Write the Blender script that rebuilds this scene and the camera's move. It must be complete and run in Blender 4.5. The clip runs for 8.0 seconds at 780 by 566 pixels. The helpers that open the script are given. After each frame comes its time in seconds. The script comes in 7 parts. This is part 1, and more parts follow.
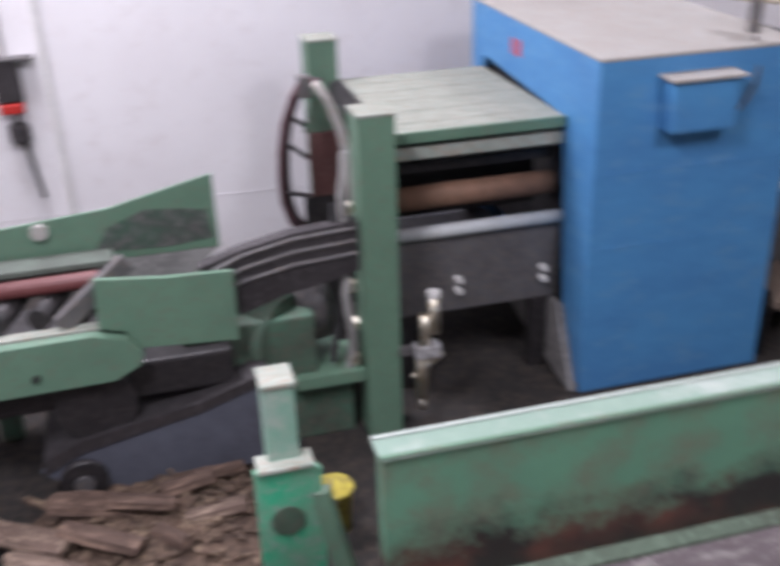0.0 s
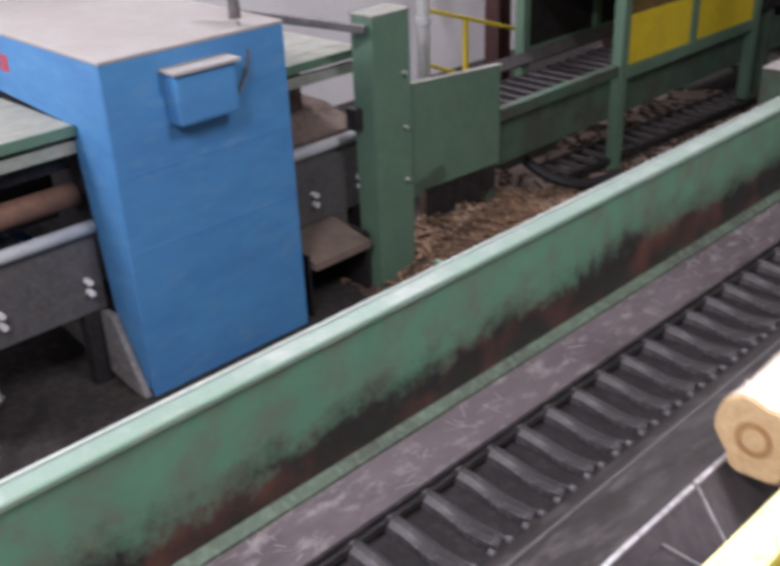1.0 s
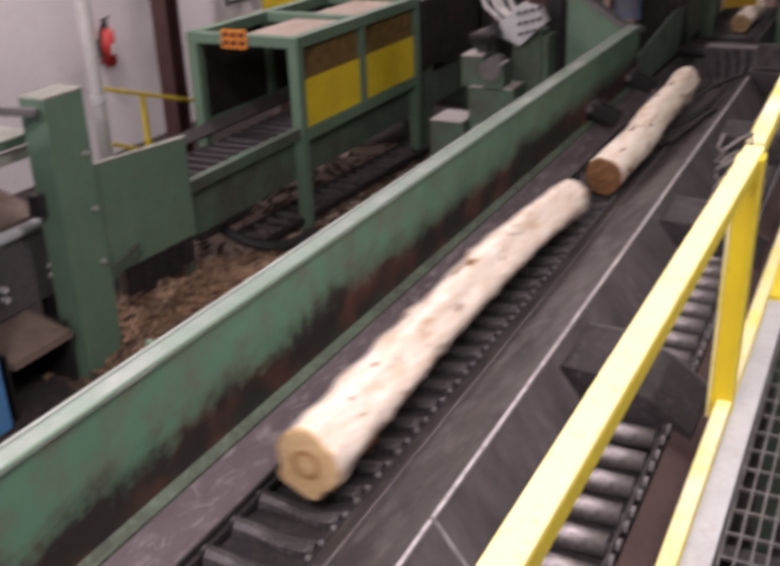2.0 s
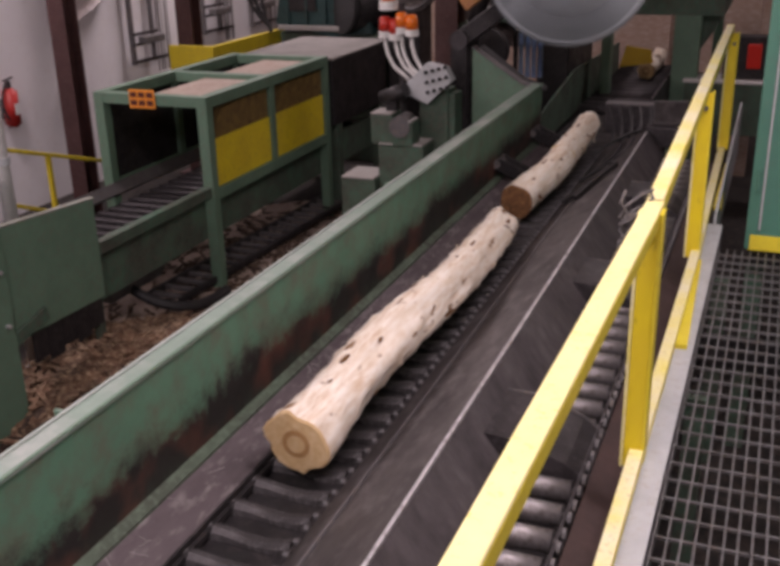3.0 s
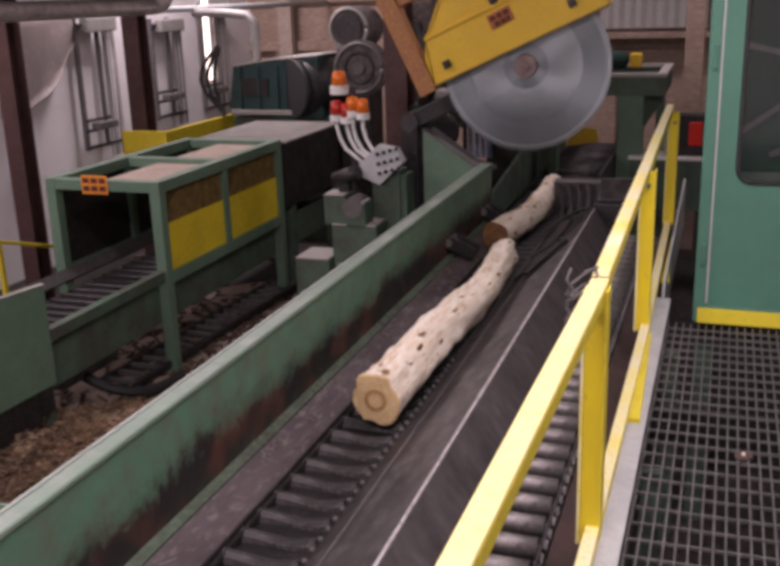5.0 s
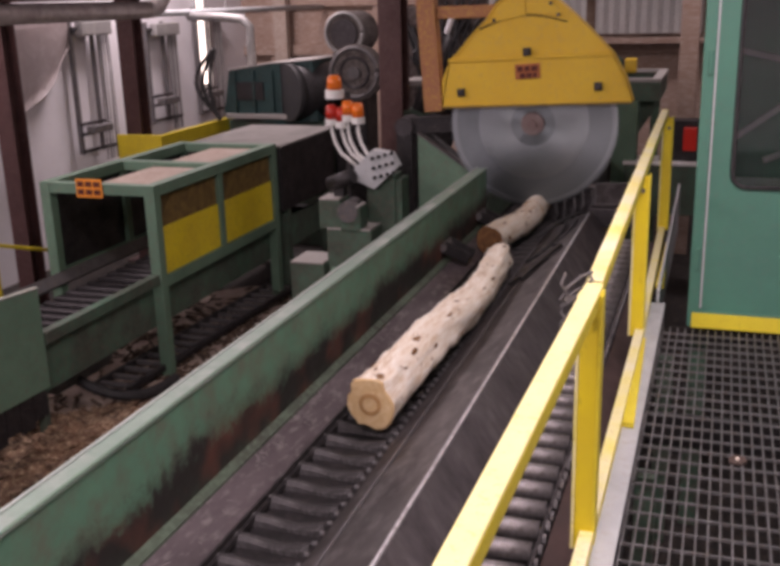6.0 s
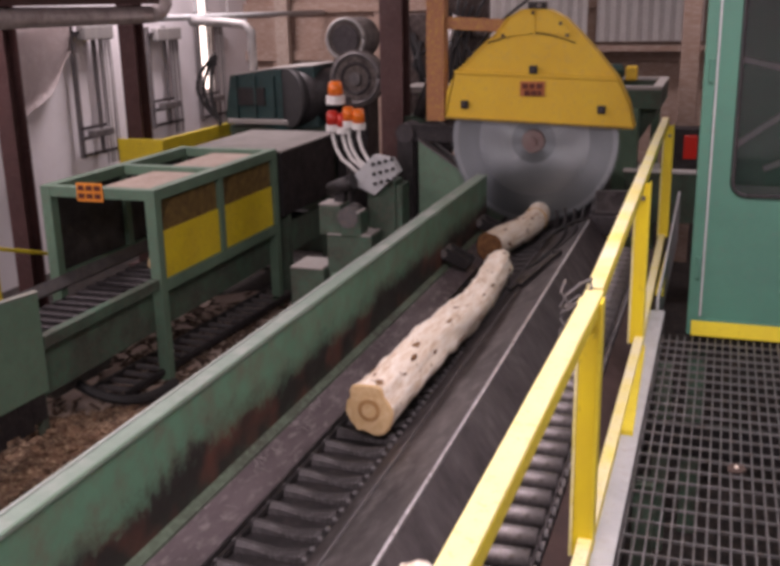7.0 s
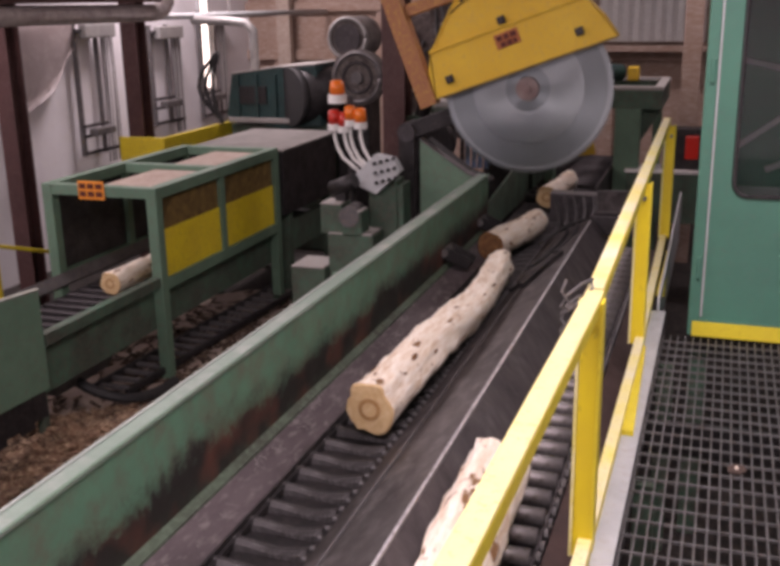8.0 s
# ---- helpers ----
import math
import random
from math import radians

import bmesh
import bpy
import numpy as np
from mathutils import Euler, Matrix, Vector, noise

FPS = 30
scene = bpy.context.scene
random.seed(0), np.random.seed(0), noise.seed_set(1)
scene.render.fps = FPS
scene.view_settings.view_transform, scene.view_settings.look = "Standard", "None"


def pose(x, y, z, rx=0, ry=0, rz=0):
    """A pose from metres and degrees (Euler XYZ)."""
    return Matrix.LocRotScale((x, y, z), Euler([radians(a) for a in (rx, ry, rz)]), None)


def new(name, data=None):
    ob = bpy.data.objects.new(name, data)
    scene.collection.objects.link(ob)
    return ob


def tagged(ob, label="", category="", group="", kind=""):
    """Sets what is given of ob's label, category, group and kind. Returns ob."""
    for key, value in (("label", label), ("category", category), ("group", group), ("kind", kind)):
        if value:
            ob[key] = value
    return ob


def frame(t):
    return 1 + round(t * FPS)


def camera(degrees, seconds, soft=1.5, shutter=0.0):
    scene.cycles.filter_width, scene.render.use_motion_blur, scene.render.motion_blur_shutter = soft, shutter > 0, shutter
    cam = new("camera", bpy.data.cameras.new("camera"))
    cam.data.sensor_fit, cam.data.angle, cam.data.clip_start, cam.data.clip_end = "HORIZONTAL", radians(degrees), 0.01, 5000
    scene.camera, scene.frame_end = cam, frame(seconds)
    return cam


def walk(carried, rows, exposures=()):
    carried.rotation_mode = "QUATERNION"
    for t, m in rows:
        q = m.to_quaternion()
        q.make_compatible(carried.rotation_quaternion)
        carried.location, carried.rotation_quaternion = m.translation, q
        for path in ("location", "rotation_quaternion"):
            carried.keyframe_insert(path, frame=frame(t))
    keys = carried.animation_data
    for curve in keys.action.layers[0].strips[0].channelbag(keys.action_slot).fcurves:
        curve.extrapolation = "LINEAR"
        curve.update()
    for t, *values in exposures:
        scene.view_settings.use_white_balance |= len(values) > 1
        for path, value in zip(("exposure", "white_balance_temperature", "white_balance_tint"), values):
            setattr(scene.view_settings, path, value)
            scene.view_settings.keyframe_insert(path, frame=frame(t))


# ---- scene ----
cam = camera(43.6, 8.0, soft=3.9, shutter=0.5)
PATH = [
    (0.0, pose(-0.015, 0, 1.870, 63.59, 1.54, 74.67)),
    (0.3, pose(-0.015, 0, 1.870, 62.82, 2.03, 63.80)),
    (0.5, pose(-0.015, 0, 1.870, 63.01, 0.77, 57.10)),
    (0.7, pose(-0.015, 0, 1.870, 63.52, 1.62, 51.65)),
    (1.0, pose(-0.015, 0, 1.870, 62.53, 2.08, 45.36)),
    (1.2, pose(-0.02, 0, 1.870, 62.02, 1.40, 43.76)),
    (1.5, pose(-0.025, 0, 1.870, 62.46, 1.21, 37.22)),
    (1.8, pose(-0.03, 0, 1.870, 64.08, 1.47, 29.85)),
    (2.0, pose(-0.03, 0, 1.865, 65.78, 1.87, 26.57)),
    (2.2, pose(-0.03, 0, 1.870, 66.98, 2.46, 23.91)),
    (3.3, pose(-0.03, 0, 1.885, 68.95, 1.07, 21.24)),
    (3.5, pose(-0.03, 0, 1.885, 69.11, 1.57, 21.41)),
    (4.0, pose(0, 0, 1.900, 71.55, 1.44, 18.76)),
    (4.5, pose(0, 0, 1.900, 72.75, 2.06, 18.47)),
    (5.0, pose(0, 0, 1.900, 73.32, 1.68, 18.66)),
    (5.2, pose(0, 0, 1.900, 73.44, 1.85, 18.71)),
    (6.5, pose(0, 0, 1.900, 73.72, 1.27, 18.26)),
    (7.0, pose(0, 0, 1.900, 73.91, 1.12, 18.49)),
    (7.5, pose(0, 0, 1.900, 73.88, 1.02, 18.51)),
    (8.0, pose(0, 0, 1.900, 73.87, 0.90, 18.61)),
]
walk(cam, PATH, exposures=[(0.0, 0.54, 6350, 4), (1.0, 0.6, 6450, 4), (1.6, 0.55, 6850, 8), (2.0, 0.39, 7250, 12), (3.3, -0.1, 7350, 17), (4.2, -0.05, 7300, 18), (6.5, 0.12, 7350, 18), (8.0, 0.14, 7350, 18)])

# ---- light ----
world = bpy.data.worlds.new("world")
scene.world = world
world.use_nodes = True
world.node_tree.nodes["Background"].inputs[0].default_value = (0.75, 0.8, 0.9, 1)
world.node_tree.nodes["Background"].inputs[1].default_value = 0.12


def unseen_lamp(x, y, z, sx, sy, watts, colour):
    lamp = bpy.data.lights.new("unseen_area_lamp", "AREA")
    lamp.shape, lamp.size, lamp.size_y, lamp.energy, lamp.color = "RECTANGLE", sx, sy, watts, colour
    ob = new("unseen_area_lamp", lamp)
    ob.location = (x, y, z)
    return ob


WARM = (1.0, 0.93, 1.06)
# Added area lamps without fixtures, placed and powered to balance the hall's brightness.
for lx, ly, watts in ((-1.2, -1.2, 220), (0.3, 3.0, 150), (-6.6, 6.0, 135), (-6.9, 11.8, 200), (-0.6, 11.5, 60), (-6.2, -1.0, 235)):
    unseen_lamp(lx, ly, 4.3, 1.6, 0.7, watts, WARM)

# ---- materials ----


def material(name, colour, rough=0.6, metal=0.0, second=None, scale=4.0, amount=0.5, third=None, scale3=30.0, amount3=0.35, bump=0.15, stretch=(1, 1, 1), rough2=None):
    """Two or three colours mixed by noise at two scales, with a fine bump."""
    m = bpy.data.materials.new(name)
    m.use_nodes = True
    nt = m.node_tree
    b = nt.nodes["Principled BSDF"]
    b.inputs["Metallic"].default_value = metal
    tc = nt.nodes.new("ShaderNodeTexCoord")
    mp = nt.nodes.new("ShaderNodeMapping")
    mp.inputs["Scale"].default_value = stretch
    nt.links.new(tc.outputs["Object"], mp.inputs[0])

    def noise_mask(sc, cover, soft, detail=6.0):
        n = nt.nodes.new("ShaderNodeTexNoise")
        n.inputs["Scale"].default_value, n.inputs["Detail"].default_value, n.inputs["Roughness"].default_value = sc, detail, 0.65
        nt.links.new(mp.outputs[0], n.inputs["Vector"])
        r = nt.nodes.new("ShaderNodeMapRange")
        mid = 0.72 - 0.44 * cover
        r.inputs["From Min"].default_value, r.inputs["From Max"].default_value = mid - soft, mid + soft
        nt.links.new(n.outputs["Fac"], r.inputs["Value"])
        return n, r

    def mix(fac, a, c):
        x = nt.nodes.new("ShaderNodeMix")
        x.data_type = "RGBA"
        nt.links.new(fac, x.inputs["Factor"])
        for sock, v in ((x.inputs["A"], a), (x.inputs["B"], c)):
            if isinstance(v, tuple):
                sock.default_value = (*v, 1)
            else:
                nt.links.new(v, sock)
        return x.outputs["Result"]

    second = second or tuple(c * 0.7 for c in colour)
    n1, r1 = noise_mask(scale, amount, 0.16)
    col = mix(r1.outputs[0], colour, second)
    n2, r2 = noise_mask(scale3, amount3, 0.12)
    third = third or tuple(c * 0.82 for c in colour)
    col = mix(r2.outputs[0], col, third)
    nt.links.new(col, b.inputs["Base Color"])
    rr = nt.nodes.new("ShaderNodeMapRange")
    rr.inputs["To Min"].default_value, rr.inputs["To Max"].default_value = rough, rough2 if rough2 is not None else min(1, rough + 0.2)
    nt.links.new(r1.outputs[0], rr.inputs["Value"])
    nt.links.new(rr.outputs[0], b.inputs["Roughness"])
    bp = nt.nodes.new("ShaderNodeBump")
    bp.inputs["Strength"].default_value, bp.inputs["Distance"].default_value = bump, 0.01
    nt.links.new(n2.outputs["Fac"], bp.inputs["Height"])
    nt.links.new(bp.outputs[0], b.inputs["Normal"])
    return m


def glow(name, colour, strength):
    m = bpy.data.materials.new(name)
    m.use_nodes = True
    b = m.node_tree.nodes["Principled BSDF"]
    b.inputs["Base Color"].default_value = (*colour, 1)
    b.inputs["Emission Color"].default_value = (*colour, 1)
    b.inputs["Emission Strength"].default_value = strength
    b.inputs["Roughness"].default_value = 0.3
    return m


GREEN = material("green_paint", (0.122, 0.215, 0.148), 0.45, second=(0.095, 0.172, 0.118), scale=3, third=(0.13, 0.15, 0.11), amount3=0.22, bump=0.1)
GREEN_DARK = material("green_paint_dirty", (0.06, 0.135, 0.09), 0.55, second=(0.05, 0.06, 0.045), scale=3.5, amount=0.5, third=(0.1, 0.09, 0.07), amount3=0.3)
GREEN_BRIGHT = material("green_paint_fresh", (0.05, 0.36, 0.2), 0.4, second=(0.16, 0.28, 0.2), scale=9, amount=0.45, third=(0.25, 0.3, 0.26), amount3=0.25)
GREEN_CAB = material("green_paint_cab", (0.075, 0.23, 0.165), 0.38, second=(0.065, 0.19, 0.14), scale=2, third=(0.09, 0.18, 0.14), amount3=0.15, bump=0.05)
TEAL = material("teal_enamel", (0.014, 0.065, 0.064), 0.45, second=(0.01, 0.032, 0.034), scale=4, third=(0.05, 0.07, 0.06), amount3=0.25)
BLUE = material("blue_paint", (0.08, 0.255, 0.5), 0.45, second=(0.062, 0.2, 0.43), scale=1.6, amount=0.55, third=(0.12, 0.27, 0.46), scale3=5, amount3=0.16, bump=0.01, stretch=(1, 1, 2.5))
DUST = material("dusty_grey_paint", (0.37, 0.36, 0.35), 0.8, second=(0.35, 0.33, 0.31), scale=3, third=(0.36, 0.3, 0.25), amount3=0.25, bump=0.2)
DUST_GREEN = material("dusty_green_steel", (0.34, 0.36, 0.32), 0.75, second=(0.22, 0.26, 0.22), scale=7, amount=0.5, third=(0.3, 0.22, 0.17), amount3=0.3, bump=0.25, stretch=(4, 1, 1))
YELLOW = material("yellow_paint", (0.8, 0.68, 0.05), 0.42, second=(0.74, 0.6, 0.05), scale=5, third=(0.55, 0.42, 0.05), scale3=60, amount3=0.1, bump=0.08)
YELLOW_WORN = material("yellow_paint_worn", (0.8, 0.7, 0.12), 0.42, second=(0.82, 0.77, 0.52), scale=3, amount=0.55, third=(0.35, 0.25, 0.06), scale3=55, amount3=0.1, bump=0.1)
YELLOW_CHIPPED = material("yellow_paint_chipped", (0.78, 0.62, 0.02), 0.42, second=(0.7, 0.52, 0.03), scale=6, third=(0.09, 0.06, 0.025), scale3=26, amount3=-0.02, bump=0.12, stretch=(1, 1, 0.4))
YELLOW_GUARD = material("golden_yellow_paint", (0.74, 0.48, 0.03), 0.42, second=(0.7, 0.43, 0.03), scale=3, third=(0.6, 0.38, 0.07), amount3=0.2, bump=0.06)
GUARD_HEM = material("dirty_guard_hem", (0.3, 0.19, 0.03), 0.55, second=(0.12, 0.08, 0.03), scale=6)
YELLOW_PANEL = material("yellow_panel_paint", (0.74, 0.58, 0.02), 0.5, second=(0.66, 0.5, 0.03), scale=4, third=(0.4, 0.3, 0.05), amount3=0.15)
ORANGE = material("orange_paint", (0.38, 0.17, 0.06), 0.55, second=(0.3, 0.12, 0.07), scale=5, third=(0.5, 0.3, 0.06), amount3=0.25)
STEEL_DARK = material("dark_worn_steel", (0.075, 0.068, 0.072), 0.42, 0.55, second=(0.042, 0.037, 0.039), scale=3, third=(0.12, 0.11, 0.115), scale3=25, amount3=0.2, bump=0.07, rough2=0.62)
# Black for greasy steel, and for sheets that stand in for deep shade.
STEEL_BLACK = material("greasy_black_and_shade", (0.03, 0.028, 0.03), 0.4, 0.3, second=(0.018, 0.016, 0.017), scale=6, third=(0.06, 0.05, 0.05), amount3=0.25, rough2=0.6)
STEEL_PURPLE = material("scuffed_slide_steel", (0.13, 0.105, 0.113), 0.5, 0.35, second=(0.07, 0.056, 0.06), scale=4, third=(0.27, 0.24, 0.24), scale3=26, amount3=0.2, bump=0.2, stretch=(1, 0.35, 1))
STEEL_FLIGHT = material("worn_flight_steel", (0.095, 0.088, 0.092), 0.45, 0.5, second=(0.035, 0.031, 0.032), scale=9, amount=0.5, third=(0.2, 0.19, 0.195), scale3=34, amount3=0.22, bump=0.35, rough2=0.65)
STEEL_GREY = material("grey_steel", (0.17, 0.165, 0.17), 0.5, 0.5, second=(0.11, 0.105, 0.11), scale=5, third=(0.2, 0.17, 0.15), amount3=0.3)
STEEL_LIGHT = material("bright_worn_steel", (0.8, 0.79, 0.8), 0.3, 0.6, second=(0.55, 0.54, 0.55), scale=14, third=(0.3, 0.28, 0.28), amount3=0.25)
STEEL_ROLLER = material("roller_steel", (0.4, 0.38, 0.39), 0.4, 0.75, second=(0.2, 0.18, 0.18), scale=6, third=(0.1, 0.08, 0.07), amount3=0.25)


def ground_steel(name, colour, second, rough):
    """Steel ground round its axis: gloss drawn out into wedges."""
    m = material(name, colour, rough, 0.9, second=second, scale=3, third=tuple(c * 0.94 for c in colour), amount3=0.2, bump=0.015, rough2=rough + 0.06)
    nt = m.node_tree
    tan = nt.nodes.new("ShaderNodeTangent")
    tan.direction_type, tan.axis = "RADIAL", "Y"
    b = nt.nodes["Principled BSDF"]
    b.inputs["Anisotropic"].default_value = 0.75
    nt.links.new(tan.outputs[0], b.inputs["Tangent"])
    return m


BLADE_STEEL = ground_steel("saw_blade_steel", (0.23, 0.255, 0.268), (0.195, 0.218, 0.23), 0.34)
BLADE_RING = ground_steel("saw_blade_polished", (0.31, 0.342, 0.356), (0.27, 0.298, 0.31), 0.31)
BLADE_HUB = material("saw_collar_steel", (0.26, 0.21, 0.2), 0.4, 0.6, second=(0.2, 0.12, 0.11), scale=8)
MAROON = material("maroon_paint", (0.075, 0.03, 0.028), 0.5, second=(0.055, 0.022, 0.02), scale=4, third=(0.1, 0.06, 0.055), amount3=0.2)
WHITE_WALL = material("white_painted_block", (0.8, 0.78, 0.8), 0.8, second=(0.74, 0.71, 0.73), scale=0.7, third=(0.7, 0.66, 0.67), scale3=8, amount3=0.15, bump=0.08)
BROWN_WALL = material("stained_plywood", (0.37, 0.265, 0.215), 0.8, second=(0.33, 0.22, 0.17), scale=1.5, third=(0.5, 0.4, 0.34), scale3=9, amount3=0.3, stretch=(1, 1, 4))
FLOOR = material("bark_strewn_concrete", (0.024, 0.021, 0.02), 0.9, second=(0.012, 0.011, 0.01), scale=2, third=(0.05, 0.037, 0.029), scale3=18, amount3=0.35, bump=0.6)
RUBBER = material("black_rubber", (0.02, 0.02, 0.022), 0.55, second=(0.035, 0.033, 0.033), scale=6)
GREY_PAINT = material("light_grey_enamel", (0.5, 0.52, 0.53), 0.45, second=(0.42, 0.44, 0.45), scale=6, third=(0.4, 0.38, 0.36), amount3=0.2)
WHITE_PAINT = material("white_enamel", (0.78, 0.77, 0.75), 0.4, second=(0.7, 0.68, 0.66), scale=8)
RED = material("red_enamel", (0.5, 0.03, 0.025), 0.35, second=(0.42, 0.025, 0.02), scale=6)
ORANGE_SIGN = material("orange_sign", (0.85, 0.3, 0.03), 0.5, second=(0.8, 0.26, 0.03), scale=6)
OLD_SIGN = material("faded_orange_sign", (0.48, 0.16, 0.05), 0.55, second=(0.36, 0.1, 0.04), scale=9)
BLACK_INK = material("black_ink", (0.02, 0.02, 0.02), 0.6)
TROUGH_STEEL = material("stained_trough_steel", (0.085, 0.074, 0.074), 0.42, 0.5, second=(0.04, 0.034, 0.034), scale=2.5, amount=0.45, third=(0.15, 0.135, 0.135), scale3=12, amount3=0.24, bump=0.08, stretch=(1, 0.5, 1), rough2=0.65)
GRATE = material("galvanised_grating", (0.23, 0.23, 0.234), 0.46, 0.62, second=(0.14, 0.14, 0.142), scale=8, third=(0.16, 0.13, 0.11), amount3=0.25)
PLY = material("dusty_plywood", (0.46, 0.38, 0.33), 0.85, second=(0.38, 0.3, 0.25), scale=4, third=(0.3, 0.22, 0.17), amount3=0.3)
BRASS = material("brass_and_chrome", (0.6, 0.52, 0.36), 0.3, 0.9, second=(0.65, 0.64, 0.62), scale=20)
MESH_BROWN = material("brown_expanded_metal", (0.3, 0.2, 0.06), 0.7, 0.2, second=(0.13, 0.08, 0.035), scale=12)
GREY_BLUE = material("blue_grey_plate", (0.11, 0.118, 0.15), 0.55, 0.2, second=(0.07, 0.07, 0.09), scale=4)
STRAP_GREY = material("grey_conduit", (0.42, 0.41, 0.4), 0.5, 0.4)
BEACON_RED = glow("red_lens", (0.45, 0.03, 0.02), 0.05)
BEACON_AMBER = glow("amber_lens", (0.65, 0.14, 0.015), 0.08)
RED_LIGHT = glow("red_signal", (0.5, 0.018, 0.01), 0.1)
SKYLIGHT = glow("daylight_strip", (1.0, 0.86, 0.84), 3.0)


BRUSHED_PLATE = material("brushed_grimy_plate", (0.125, 0.11, 0.115), 0.55, 0.25, second=(0.045, 0.038, 0.041), scale=5, amount=0.5, third=(0.075, 0.065, 0.068), scale3=18, amount3=0.4, bump=0.15, stretch=(0.7, 1.3, 0.7))


def rusted(name, base):
    """Paint with a ragged band of bark dirt and rust along its foot."""
    m = material(name, base, 0.45, second=tuple(c * 0.85 for c in base), scale=2.5, third=(0.115, 0.14, 0.098), scale3=7, amount3=0.4, bump=0.1)
    nt = m.node_tree
    b = nt.nodes["Principled BSDF"]
    old = b.inputs["Base Color"].links[0].from_socket
    tc = nt.nodes.new("ShaderNodeTexCoord")
    sep = nt.nodes.new("ShaderNodeSeparateXYZ")
    nt.links.new(tc.outputs["Object"], sep.inputs[0])
    n = nt.nodes.new("ShaderNodeTexNoise")
    n.inputs["Scale"].default_value, n.inputs["Detail"].default_value, n.inputs["Roughness"].default_value = 1.7, 12, 0.8
    streak = nt.nodes.new("ShaderNodeMapping")
    streak.inputs["Scale"].default_value = (1, 1.0, 1.0)
    nt.links.new(tc.outputs["Object"], streak.inputs[0])
    nt.links.new(streak.outputs[0], n.inputs["Vector"])
    h = nt.nodes.new("ShaderNodeMath")
    h.operation = "MULTIPLY_ADD"
    h.inputs[1].default_value, h.inputs[2].default_value = -0.46, 0.25
    nt.links.new(n.outputs["Fac"], h.inputs[0])
    s = nt.nodes.new("ShaderNodeMath")
    nt.links.new(sep.outputs["Z"], s.inputs[0])
    nt.links.new(h.outputs[0], s.inputs[1])
    ramp = nt.nodes.new("ShaderNodeValToRGB")
    el = ramp.color_ramp.elements
    el[0].position, el[0].color = 0.0, (0.8, 0.8, 0.8, 1)
    el[1].position, el[1].color = 0.05, (0.95, 0.95, 0.95, 1)
    e = el.new(0.17)
    e.color = (1, 1, 1, 1)
    e = el.new(0.225)
    e.color = (0.5, 0.5, 0.5, 1)
    e = el.new(0.3)
    e.color = (0, 0, 0, 1)
    # the band narrows towards the infeed end
    near = nt.nodes.new("ShaderNodeMapRange")
    near.inputs["From Min"].default_value, near.inputs["From Max"].default_value = -2.2, 0.6
    near.inputs["To Min"].default_value, near.inputs["To Max"].default_value = 0.075, 0.0
    nt.links.new(sep.outputs["Y"], near.inputs["Value"])
    fine = nt.nodes.new("ShaderNodeTexNoise")
    fine.inputs["Scale"].default_value, fine.inputs["Detail"].default_value, fine.inputs["Roughness"].default_value = 16, 8, 0.75
    nt.links.new(tc.outputs["Object"], fine.inputs["Vector"])
    jag = nt.nodes.new("ShaderNodeMath")
    jag.operation = "MULTIPLY_ADD"
    jag.inputs[1].default_value, jag.inputs[2].default_value = 0.26, -0.13
    nt.links.new(fine.outputs["Fac"], jag.inputs[0])
    s2 = nt.nodes.new("ShaderNodeMath")
    nt.links.new(s.outputs[0], s2.inputs[0])
    nt.links.new(near.outputs[0], s2.inputs[1])
    s3 = nt.nodes.new("ShaderNodeMath")
    nt.links.new(s2.outputs[0], s3.inputs[0])
    nt.links.new(jag.outputs[0], s3.inputs[1])
    nt.links.new(s3.outputs[0], ramp.inputs[0])
    n2 = nt.nodes.new("ShaderNodeTexNoise")
    n2.inputs["Scale"].default_value, n2.inputs["Detail"].default_value = 3.5, 6
    nt.links.new(tc.outputs["Object"], n2.inputs["Vector"])
    rust = nt.nodes.new("ShaderNodeMix")
    rust.data_type = "RGBA"
    rust.inputs["A"].default_value, rust.inputs["B"].default_value = (0.095, 0.034, 0.024, 1), (0.016, 0.013, 0.012, 1)
    cut = nt.nodes.new("ShaderNodeMapRange")
    cut.inputs["From Min"].default_value, cut.inputs["From Max"].default_value = 0.36, 0.54
    nt.links.new(n2.outputs["Fac"], cut.inputs["Value"])
    nt.links.new(cut.outputs[0], rust.inputs["Factor"])
    x = nt.nodes.new("ShaderNodeMix")
    x.data_type = "RGBA"
    nt.links.new(ramp.outputs["Color"], x.inputs["Factor"])
    nt.links.new(old, x.inputs["A"])
    nt.links.new(rust.outputs["Result"], x.inputs["B"])
    nt.links.new(x.outputs["Result"], b.inputs["Base Color"])
    return m


GREEN_RUST = rusted("green_paint_rust_band", (0.1, 0.225, 0.148))
PEELED = material("peeled_log_wood", (0.8, 0.69, 0.56), 0.65, second=(0.56, 0.39, 0.25), scale=11, amount=0.34, third=(0.92, 0.86, 0.77), scale3=40, amount3=0.45, bump=1.0, stretch=(1, 0.16, 1))


